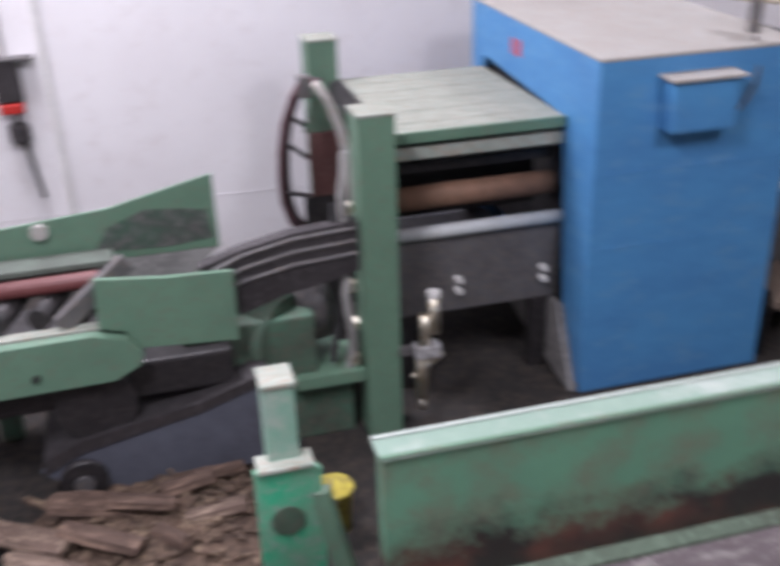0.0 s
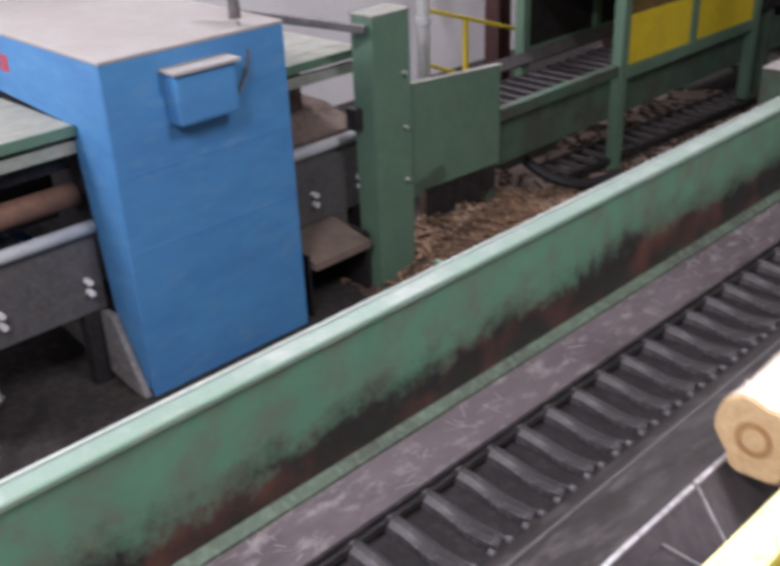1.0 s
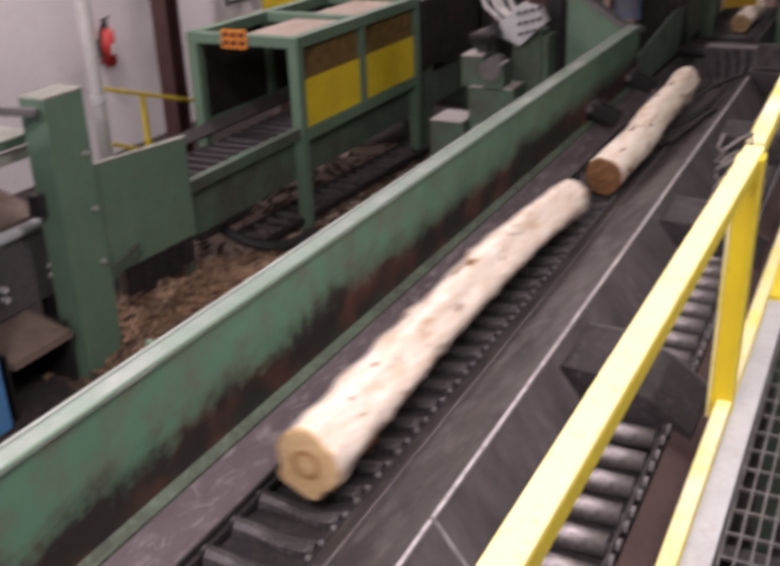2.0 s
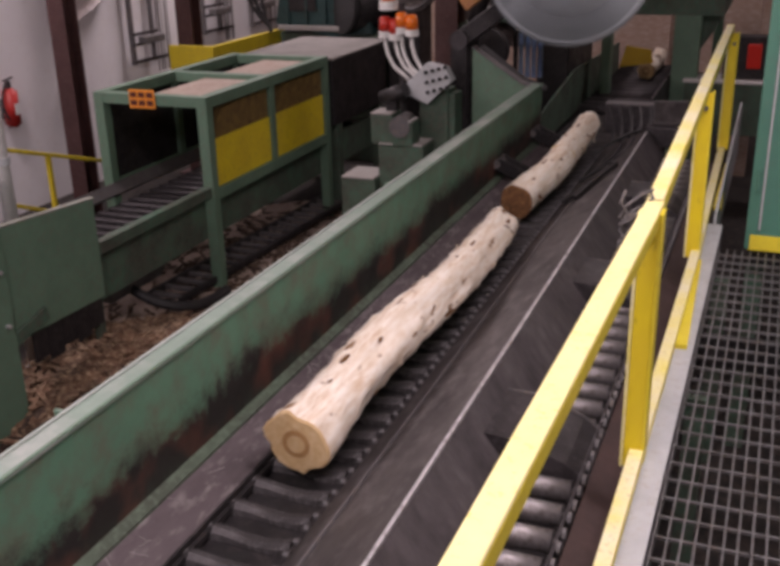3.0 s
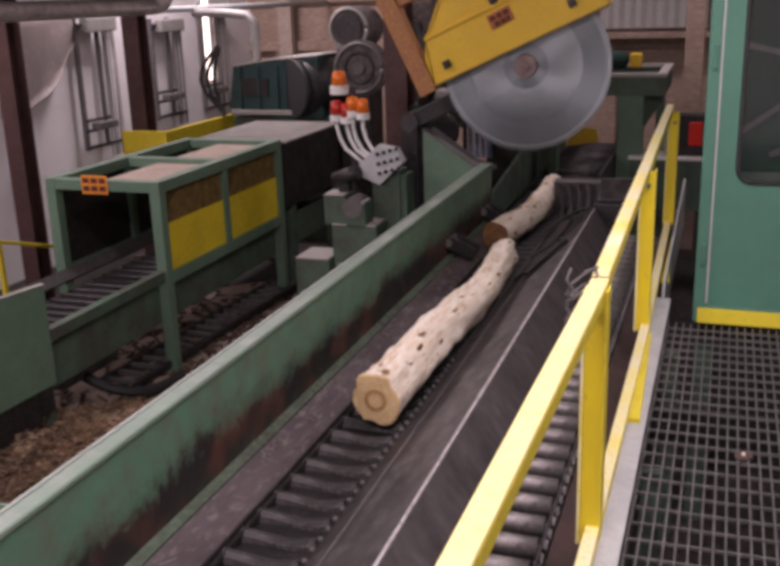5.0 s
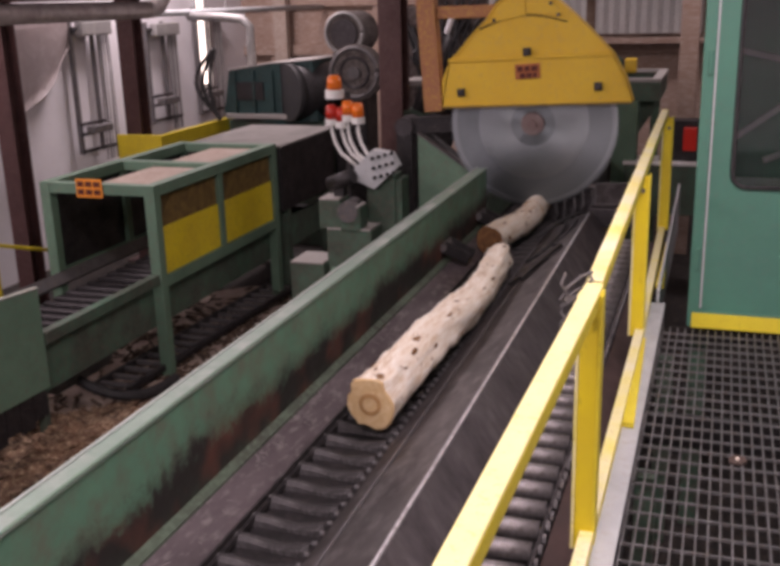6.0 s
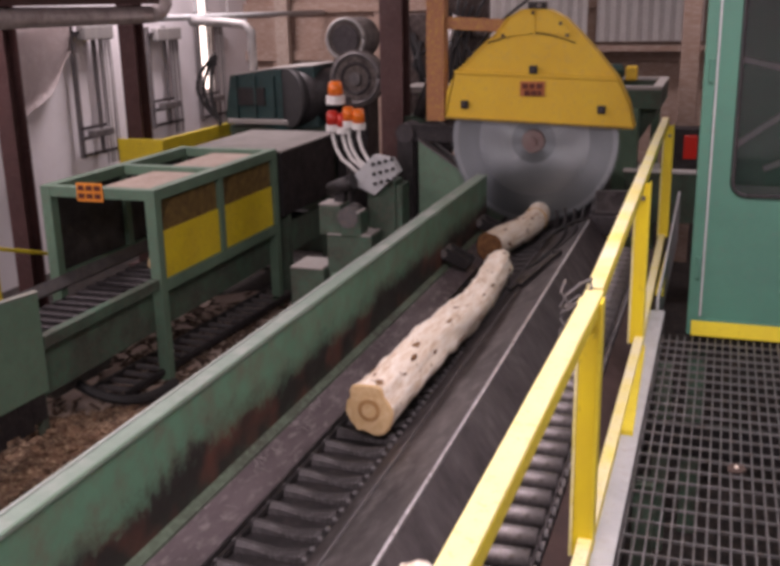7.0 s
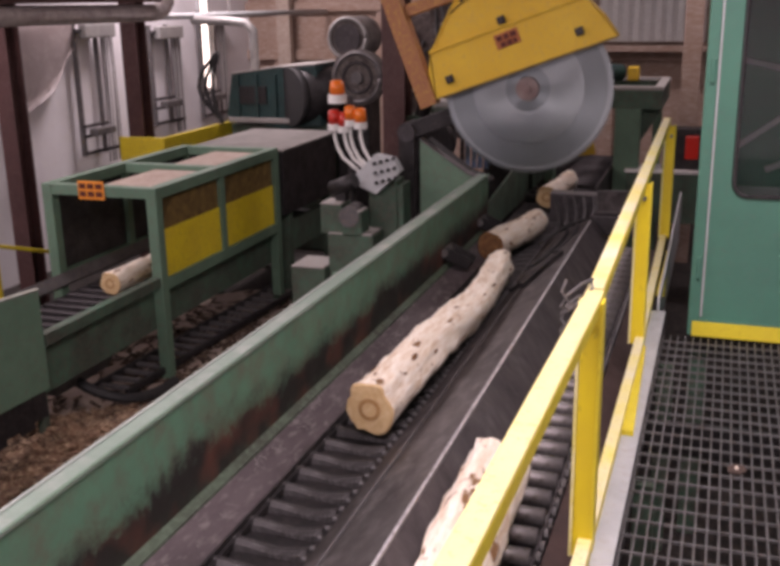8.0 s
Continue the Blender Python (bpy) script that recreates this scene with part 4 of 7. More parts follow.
LOG_F = log_thing("log", 1.3, 0.1, 0.1, 0.015, 17, "short debarked log bolt on the outfeed rollers")

# ---- debarker line beside the white wall ----
LX = -4.49


def holder(t, origin):
    def at(name, shape, mat, label="", smooth=False, parent=None):
        def moved(bm):
            shape(bm)
            bmesh.ops.translate(bm, vec=(-origin[0], -origin[1], -origin[2]), verts=bm.verts)
        return piece(name, moved, mat, parent or t, label, smooth)
    return at


FOOT_GREY = material("worn_foot_plate", (0.23, 0.225, 0.225), 0.6, 0.2, second=(0.14, 0.13, 0.125), scale=5, third=(0.36, 0.34, 0.33), amount3=0.25)


def debarker():
    o = (-5.44, 2.9, FZ)
    t = thing("debarker", "tall blue steel debarker housing with a dusty grey top", "machine", o)
    at = holder(t, o)
    x0, x1, y0, y1, z1 = -6.4, LX, 2.307, 3.49, 0.64
    at("front_panel", lambda bm: box(bm, x1 - 0.02, x1, y0, y1, FZ + 0.012, z1, 0.004), BLUE, "blue painted front panel")
    at("far_panel", lambda bm: prism(bm, [(x0, FZ), (x0, z1), (x1 - 0.02, z1), (x1 - 0.02, FZ + 0.06), (x1 - 0.6, FZ + 0.06), (x1 - 0.75, -0.75), (x1 - 0.4, -0.7), (x1 - 0.4, 0.26), (x0 + 0.2, 0.26), (x0 + 0.2, FZ)], "y", y1 - 0.02, y1), BLUE)
    at("near_panel", lambda bm: prism(bm, [(x0, FZ), (x0, z1), (x1 - 0.02, z1), (x1 - 0.02, FZ + 0.06), (x1 - 0.1, FZ + 0.06), (x1 - 0.3, -0.85), (x1 - 0.42, 0.25), (x0 + 0.2, 0.31), (x0 + 0.2, FZ)], "y", y0, y0 + 0.02), BLUE, "blue side panel cut out round the conveyor")
    at("back_panel", lambda bm: box(bm, x0 - 0.02, x0, y0, y1, FZ, z1), BLUE)
    at("top_plate", lambda bm: box(bm, x0 - 0.02, x1 + 0.004, y0 - 0.004, y1 + 0.004, z1, z1 + 0.02, 0.006), DUST, "dust-covered grey top plate")
    at("foot_skirt", lambda bm: prism(bm, [(-5.55, -1.2), (-4.95, -0.88), (-4.76, -0.87), (-4.52, FZ + 0.01), (-4.6, FZ + 0.01)], "y", y0 - 0.05, y0 - 0.006), FOOT_GREY, "grey sloping foot plate")
    at("foot", lambda bm: box(bm, x1 - 0.16, x1 - 0.01, y0 + 0.02, y0 + 0.2, FZ, FZ + 0.06), STEEL_GREY)
    at("foot", lambda bm: box(bm, x1 - 0.16, x1 - 0.01, y1 - 0.2, y1 - 0.02, FZ, FZ + 0.06), STEEL_GREY)
    # Added black sheet: the shade inside the throat, put in as colour.
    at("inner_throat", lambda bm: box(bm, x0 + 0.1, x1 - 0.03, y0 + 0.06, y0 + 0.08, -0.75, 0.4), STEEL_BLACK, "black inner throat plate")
    at("rotor_drum", lambda bm: rod(bm, (-5.4, y0 + 0.3, -0.1), (-5.4, y1 - 0.3, -0.1), 0.62, seg=32), STEEL_BLACK, "black rotor drum", True)
    for z in (0.02, -0.42):
        at("weld_seam", lambda bm, z=z: box(bm, x1 - 0.001, x1 + 0.003, y0 + 0.02, y1 - 0.02, z, z + 0.012, 0.001), BLUE)
    b = at("switch_box", lambda bm: box(bm, x1, x1 + 0.13, 2.66, 3.05, 0.255, 0.535, 0.02), BLUE, "blue switch box with a dusty lid")
    at("box_lid", lambda bm: box(bm, x1 - 0.002, x1 + 0.155, 2.64, 3.07, 0.537, 0.556, 0.004), DUST, "", False, b)
    at("cable", lambda bm: tube(bm, arc((x1 - 0.1, 3.25, 0.68), (x1 + 0.06, 3.06, 0.3), 0.07, 10, (0.6, 0.8, 0)), 0.008), STEEL_GREY)
    at("number_mark", lambda bm: box(bm, -5.7, -5.66, y0 - 0.003, y0, 0.43, 0.53), RED, "faded red painted bar")
    at("number_mark", lambda bm: box(bm, -5.63, -5.56, y0 - 0.003, y0, 0.43, 0.53), RED)
    at("valve_stack", lambda bm: rod(bm, (-4.75, 3.35, z1 + 0.02), (-4.75, 3.35, z1 + 0.3), 0.035), STEEL_GREY)
    at("valve_arm", lambda bm: bar(bm, (-4.95, 3.3, z1 + 0.2), (-4.6, 3.42, z1 + 0.22), 0.06, 0.06, 0.01), BRASS)


debarker()


WX = -4.86
MURK_BROWN = material("dusty_brown_sheet", (0.17, 0.125, 0.1), 0.8, second=(0.1, 0.07, 0.058), scale=4, third=(0.24, 0.19, 0.16), amount3=0.25)


def feed_works(y0, y1, name, label, rolled=True):
    """The roller works on either side of the debarker: roof plate, rollers and bottom beam."""
    o = (-5.5, (y0 + y1) / 2, FZ)
    t = thing(name, label, "machine", o)
    at = holder(t, o)
    at("roof_plate", lambda bm: prism(bm, [(WX, 0.235), (WX, 0.26), (-6.2, 0.235), (-6.2, 0.21)], "y", y0, y1), DUST_GREEN, "dusty green sheet roof")
    for k in range(5):
        x = -5.05 - 0.24 * k
        at("roof_seam", lambda bm: box(bm, x - 0.006, x + 0.006, y0 + 0.01, y1 - 0.01, 0.236, 0.262 - 0.0187 * (WX - x)), DUST_GREEN)
    at("roof_edge", lambda bm: box(bm, WX - 0.004, WX + 0.014, y0, y1, 0.205, 0.266, 0.003), GREEN, "green roof edge")
    at("lower_edge", lambda bm: box(bm, WX - 0.06, WX - 0.02, y0, y1, 0.1, 0.17, 0.004), DUST_GREEN)
    if rolled:
        at("press_roller", lambda bm: rod(bm, (-4.97, y0 + 0.02, -0.16), (-4.97, y1 - 0.02, -0.16), 0.07, seg=18), material("rusty_roller_" + name, (0.24, 0.13, 0.085), 0.6, 0.2, second=(0.13, 0.08, 0.055), scale=7), "rust-brown press roller", True)
        # Black sheet added for the shaded gap behind the roller.
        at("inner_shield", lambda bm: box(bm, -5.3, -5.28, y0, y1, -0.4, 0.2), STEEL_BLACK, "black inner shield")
    else:
        at("brown_shield", lambda bm: box(bm, -5.3, -5.28, y0, y0 + 0.72, -0.2, 0.2), MURK_BROWN, "dusty brown inner shield")
        at("drip_pan", lambda bm: prism(bm, [(-4.95, -0.3), (-5.3, -0.2), (-5.9, -0.2), (-5.9, -0.23), (-5.3, -0.23), (-4.95, -0.33)], "y", y0, y1), MURK_BROWN, "dusty brown drip pan")
    if rolled:
        at("upper_bar", lambda bm: box(bm, -5.05, -5.0, y0, y1, -0.02, 0.04, 0.004), STEEL_BLACK)
    at("bottom_rail", lambda bm: rod(bm, (WX, y0, -0.335), (WX, y1, -0.335), 0.04, seg=14), GREY_PAINT, "light grey round edge rail", True)
    at("side_beam", lambda bm: box(bm, WX - 0.08, WX - 0.01, y0, y1, -0.86, -0.36, 0.006), STEEL_GREY, "dark grey side beam")
    at("cross_deck", lambda bm: box(bm, -6.1, WX - 0.08, y0, y1, -0.82, -0.76), STEEL_BLACK)
    for yy in (y0 + 0.42, y1 - 0.1):
        for dz in (0, 0.07):
            at("nozzle", lambda bm: rod(bm, (WX - 0.01, yy, -0.72 + dz), (WX + 0.04, yy, -0.72 + dz), 0.02, seg=10), WHITE_PAINT)
    for yy in (y0 + 0.05, y1 - 0.15):
        for x in (-6.15, WX - 0.1):
            at("frame_leg", lambda bm: box(bm, x, x + 0.08, yy, yy + 0.1, FZ, -0.8 if x > -5.5 else 0.2), STEEL_BLACK)
    return t, at


feed_works(1.25, 2.3, "infeed_works", "green and grey roller infeed works with a sheet roof")
OT, OAT = feed_works(3.5, 4.45, "outfeed_works", "green outfeed works with a sheet roof", False)
OAT("diagonal_bar", lambda bm: bar(bm, (-5.3, 3.5, 0.62), (-4.5, 4.14, 0.48), 0.05, 0.05, 0.006), STEEL_GREY, "grey diagonal bar")
OAT("chip_chute", lambda bm: prism(bm, [(-4.5, -0.95), (-4.85, -0.88), (-5.4, -0.85), (-5.4, -0.9), (-4.85, -0.94), (-4.5, -1.0)], "y", 3.6, 4.1), material("brown_dust_plate", (0.2, 0.15, 0.12), 0.85, second=(0.12, 0.09, 0.07), scale=5), "dusty brown chip chute")
OAT("chute_side", lambda bm: box(bm, -5.4, -4.55, 3.58, 3.6, FZ, -0.9), STEEL_BLACK)
OAT("chute_side", lambda bm: box(bm, -5.4, -4.55, 4.1, 4.12, FZ, -0.9), STEEL_BLACK)


def channel_post(x, y0, y1, z1, label, wide=0.2):
    t = thing("machine_post", label, "post", (x, (y0 + y1) / 2, FZ), "green machine posts")
    h = z1 - FZ
    w = (y1 - y0) / 2
    piece("web", lambda bm: box(bm, -0.02, 0, -w, w, 0, h, 0.004), GREEN, t)
    for s in (-1, 1):
        piece("flange", lambda bm: box(bm, -wide, -0.021, s * w - (0.02 if s > 0 else 0), s * w + (0 if s > 0 else 0.02), 0, h, 0.003), GREEN, t)
    piece("cap", lambda bm: box(bm, -wide - 0.005, 0.006, -w - 0.006, w + 0.006, h, h + 0.015, 0.004), DUST_GREEN, t, "dusty cap plate")
    return t


P1 = channel_post(LX + 0.05, 1.01, 1.2, 0.5, "green painted steel machine post with a dusty cap")
channel_post(-6.15, 1.09, 1.29, 0.5, "green painted steel machine post against the white wall")
P2 = channel_post(LX + 0.02, 4.17, 4.5, 0.545, "wide green painted steel machine post")
for k in range(3):
    piece("post_bolt", lambda bm, k=k: rod(bm, (0, 0.1, 1.5 - k * 0.37), (0.03, 0.1, 1.5 - k * 0.37), 0.016, seg=6), STEEL_LIGHT, P2)
piece("latch_block", lambda bm: box(bm, -0.22, -0.12, -0.23, -0.167, 1.15, 1.3, 0.01), STEEL_BLACK, P2)
piece("brace_foot", lambda bm: bar(bm, (-0.05, 0.16, 0.62), (-0.05, 0.5, 0.7), 0.08, 0.1, 0.006), GREEN_DARK, P2)


MAROON_HOSE = material("maroon_hose", (0.12, 0.05, 0.06), 0.5)


def rotor_gear():
    o = (-5.3, 0.98, FZ)
    t = thing("feed_ring", "curved guard with hoses in front of the infeed rollers", "guard", o)
    at = holder(t, o)
    at("side_shield", lambda bm: prism(bm, [(-6.1, -0.1), (-5.3, -0.1), (-4.62, -0.3), (-4.62, 0.2), (-5.0, 0.34), (-5.8, 0.34), (-6.1, 0.24)], "y", 1.21, 1.23), STEEL_BLACK, "black shield plate")
    at("maroon_cover", lambda bm: box(bm, -5.22, -5.2, 0.9, 1.2, -0.17, 0.21, 0.006), MAROON, "dark maroon cover plate")
    at("throat_cover", lambda bm: box(bm, -5.23, -5.21, 0.86, 1.2, -0.36, -0.172), STEEL_BLACK)
    at("teal_cover", lambda bm: prism(bm, [(0.88, 0.212), (1.19, 0.212), (1.02, 0.42), (0.94, 0.42)], "x", -5.23, -5.21), GREEN_DARK, "dirty green cover plate")
    at("cover_stay", lambda bm: box(bm, -5.26, -5.23, 1.0, 1.06, FZ, 0.3), STEEL_BLACK)
    hoop = [(0.96, 0.5), (0.88, 0.52), (0.82, 0.42), (0.765, 0.28), (0.735, 0.12), (0.725, -0.04), (0.73, -0.18), (0.765, -0.3), (0.83, -0.39)]
    for k in range(4):
        at("hose", lambda bm, k=k: tube(bm, [(-5.2 - 0.05 * k, y + 0.022 * k, z - 0.012 * k) for y, z in hoop], 0.014), RUBBER if k % 2 else MAROON_HOSE, "bent hydraulic hose", True)
    at("hose", lambda bm: tube(bm, [(-5.1, 0.94, 0.52), (-5.1, 1.0, 0.42), (-5.08, 1.06, 0.26), (-5.06, 1.1, 0.05), (-5.05, 1.11, -0.15), (-5.05, 1.1, -0.36)], 0.026), DUST, "pale hose down the shield edge", True)
    for a, b in (((0.77, 0.16), (0.92, 0.04)), ((0.75, -0.14), (0.92, -0.18)), ((0.79, 0.32), (0.93, 0.22))):
        at("hose_tie", lambda bm, a=a, b=b: rod(bm, (-5.26, a[0], a[1]), (-5.24, b[0], b[1]), 0.014), STEEL_DARK)
    at("hose_clip", lambda bm: box(bm, -5.24, -5.16, 0.86, 0.93, 0.42, 0.54, 0.01), STEEL_GREY, "grey hose clip")
    for k in range(5):
        at("hose_fitting", lambda bm, k=k: rod(bm, (-4.5 + 0.02 * (k % 2), 0.95, 0.05 - k * 0.22), (-4.5, 0.96, 0.0 - k * 0.22), 0.032, seg=8), BRASS, "pale hose fitting")
    at("hose", lambda bm: tube(bm, [(-4.48 + 0.02 * math.sin(i), 0.93 + 0.015 * math.cos(i * 1.3), 0.33 - 0.11 * i) for i in range(13)], 0.022), STRAP_GREY, "grey hose")
    at("hose", lambda bm: tube(bm, [(-4.52 + 0.03 * math.sin(i * 0.8), 0.86 + 0.03 * math.cos(i), 0.05 - 0.1 * i) for i in range(10)], 0.02), RUBBER)
    at("motor_can", lambda bm: rod(bm, (-4.7, 0.78, -0.42), (-4.7, 0.78, -0.75), 0.12, seg=18), STEEL_GREY, "grey motor can", True)
    at("cross_shelf", lambda bm: box(bm, -4.8, -4.45, 0.62, 1.0, -0.98, -0.9, 0.01), GREEN, "green cross shelf")
    at("drum", lambda bm: rod(bm, (-5.1, 0.2, -0.72), (-4.6, 0.62, -0.72), 0.24, seg=22), GREEN_DARK, "dark green drum", True)
    at("drip_tray", lambda bm: box(bm, -5.5, -4.55, 0.2, 0.95, FZ, -0.96, 0.01), GREEN_DARK)


rotor_gear()


def valve_set():
    o = (LX + 0.1, 1.32, -0.8)
    t = thing("valve_set", "brass and chrome air valve set hung beside the green post", "valve", o)
    at = holder(t, o)
    x = LX + 0.08
    for y, z0, z1, r in ((1.31, -1.12, -0.78, 0.035), (1.38, -0.72, -0.5, 0.032), (1.33, -0.78, -0.6, 0.03), (1.31, -1.2, -1.12, 0.02)):
        at("valve_bowl", lambda bm, y=y, z0=z0, z1=z1, r=r: rod(bm, (x, y, z0), (x, y, z1), r, seg=14, bevel=0.006), BRASS, "", True)
    at("valve_body", lambda bm: box(bm, x - 0.04, x + 0.04, 1.27, 1.41, -0.86, -0.78, 0.01), STEEL_LIGHT)
    at("valve_tee", lambda bm: rod(bm, (x, 1.26, -0.98), (x, 1.43, -0.85), 0.016), BRASS)
    at("valve_cap", lambda bm: rod(bm, (x, 1.38, -0.5), (x, 1.38, -0.47), 0.036, seg=14), WHITE_PAINT)
    at("bracket", lambda bm: box(bm, LX + 0.03, x, 1.19, 1.33, -0.84, -0.8), STEEL_GREY)


valve_set()


SCRAPED = material("scraped_green_patch", (0.075, 0.072, 0.07), 0.55, 0.2, second=(0.05, 0.1, 0.07), scale=9, amount=0.5, third=(0.16, 0.15, 0.15), scale3=22, amount3=0.3, bump=0.2)


MURK_GREY = material("grimy_grey_sheet", (0.26, 0.255, 0.25), 0.75, second=(0.15, 0.145, 0.145), scale=4, third=(0.34, 0.33, 0.32), amount3=0.25)


def infeed_deck():
    """The belts, plates and scrap at the line's head."""
    o = (-4.8, -0.4, FZ)
    t = thing("infeed_deck", "battered green log infeed deck with dark belts and side plates", "conveyor", o)
    at = holder(t, o)
    at("skirt_plate", lambda bm: prism(bm, [(-3.0, -0.23), (0.32, -0.24), (0.16, -0.38), (-3.0, -0.42)], "x", -4.858, -4.842), MURK_GREY, "dusty grey skirt plate")
    at("rear_plate", lambda bm: prism(bm, [(-3.0, 0.0), (-0.75, 0.0), (-0.22, 0.045), (0.32, 0.17), (0.325, -0.236), (-3.0, -0.226)], "x", -4.86, -4.84), GREEN, "green rear side plate with scraped dark patch")
    at("scrape_patch", lambda bm: prism(bm, [(-0.31, -0.18), (-0.24, -0.06), (-0.04, 0.02), (0.16, 0.0), (0.28, -0.02), (0.3, -0.18), (0.06, -0.2)], "x", -4.838, -4.836), SCRAPED, "dark scraped patch")
    at("plate_disc", lambda bm: rod(bm, (-4.84, -0.56, -0.03), (-4.81, -0.56, -0.03), 0.04, seg=18), DUST, "pale round cover")
    at("ledge", lambda bm: prism(bm, [(-3.0, -0.15), (-0.22, -0.15), (-0.22, -0.175), (-3.0, -0.185)], "x", -4.8, -4.64), material("grimy_green_ledge", (0.11, 0.135, 0.11), 0.75, second=(0.08, 0.085, 0.075), scale=5, amount=0.55), "grimy green ledge")
    at("belt", lambda bm: prism(bm, [(0.18, -0.17), (0.4, -0.1), (0.65, -0.05), (0.99, -0.03), (0.99, -0.3), (0.85, -0.34), (0.6, -0.38), (0.36, -0.46)], "x", -4.52, -4.44), STEEL_DARK, "dark grey sagging belt")
    for dz in (0.03, 0.1, 0.17):
        at("belt_rib", lambda bm: tube(bm, [(-4.438, y, z - dz) for y, z in ((0.25, -0.16), (0.4, -0.1), (0.65, -0.05), (0.98, -0.03))], 0.012), STEEL_GREY, "grey belt rib")
    at("roll_bar", lambda bm: rod(bm, (-4.66, -3.0, -0.26), (-4.62, -0.3, -0.23), 0.045), material("dark_red_roll", (0.14, 0.04, 0.04), 0.5), "dark red roll")
    for k in range(5):
        at("deck_roll", lambda bm, k=k: rod(bm, (-4.45, -1.2 + k * 0.2, -0.33), (-4.75, -1.1 + k * 0.2, -0.33), 0.055), STEEL_BLACK, "", True)
    at("deck_arm", lambda bm: bar(bm, (-4.42, -0.5, -0.36), (-4.5, -0.15, -0.1), 0.05, 0.1, 0.008), STEEL_GREY)
    at("front_plate", lambda bm: prism(bm, [(-0.315, -0.12), (0.0, -0.155), (0.34, -0.17), (0.335, -0.55), (-0.33, -0.5)], "x", -4.39, -4.36), GREEN, "pale green front plate")
    def nose(bm):
        prism(bm, [(-3.0, -0.4), (-0.35, -0.375), (-0.2, -0.42), (-0.135, -0.5), (-0.15, -0.56), (-0.28, -0.63), (-3.0, -0.68)], "x", -4.34, -4.28)
    at("nose_beam", nose, GREEN, "rounded green nose beam")
    at("nose_top", lambda bm: prism(bm, [(-3.0, -0.4), (-0.35, -0.37), (-0.2, -0.415), (-0.2, -0.43), (-3.0, -0.42)], "x", -4.43, -4.36), DUST_GREEN)
    at("nose_bolt", lambda bm: rod(bm, (-4.28, -0.64, -0.55), (-4.265, -0.64, -0.55), 0.02, seg=6), STEEL_BLACK)
    at("under_beam", lambda bm: box(bm, -5.2, -4.4, -3.0, 0.3, -0.82, -0.62, 0.02), STEEL_BLACK)
    at("tail_disc", lambda bm: rod(bm, (-4.35, -0.4, -0.8), (-4.45, -0.4, -0.8), 0.2, seg=24), STEEL_BLACK, "black tail pulley", True)
    at("green_box", lambda bm: box(bm, -5.0, -4.5, 0.05, 0.75, -0.98, -0.55, 0.02), GREEN_DARK, "dark green gear box")
    for y in (-2.6, -1.0, 0.3):
        at("leg", lambda bm, y=y: box(bm, -5.15, -5.03, y, y + 0.12, FZ, -0.6), GREEN_DARK)
    # low scrap conveyor
    lo = thing("scrap_conveyor", "low dark scrap conveyor with a blue-grey side plate", "conveyor", (-4.3, 0, FZ))
    at2 = holder(lo, (-4.3, 0, FZ))
    at2("side_plate", lambda bm: prism(bm, [(-0.72, -1.12), (-0.5, -1.02), (0.1, -0.9), (0.42, -0.78), (0.42, -1.3), (-0.2, -1.28), (-0.5, -1.33)], "x", -4.36, -4.33), GREY_BLUE, "blue-grey side plate")
    at2("belt", lambda bm: prism(bm, [(-0.7, -1.06), (-0.5, -0.97), (0.1, -0.86), (0.46, -0.74), (0.46, -0.8), (0.1, -0.92), (-0.5, -1.04), (-0.7, -1.14)], "x", -4.8, -4.32), STEEL_DARK, "dark belt edge")
    at2("tail_wheel", lambda bm: rod(bm, (-4.4, -0.52, -1.2), (-4.28, -0.52, -1.2), 0.12, seg=22), STEEL_BLACK, "", True)
    at2("wheel_hub", lambda bm: rod(bm, (-4.28, -0.52, -1.2), (-4.26, -0.52, -1.2), 0.05, seg=14), STEEL_GREY)
    at2("leg", lambda bm: box(bm, -4.7, -4.6, 0.2, 0.3, FZ, -0.9), STEEL_BLACK)


infeed_deck()


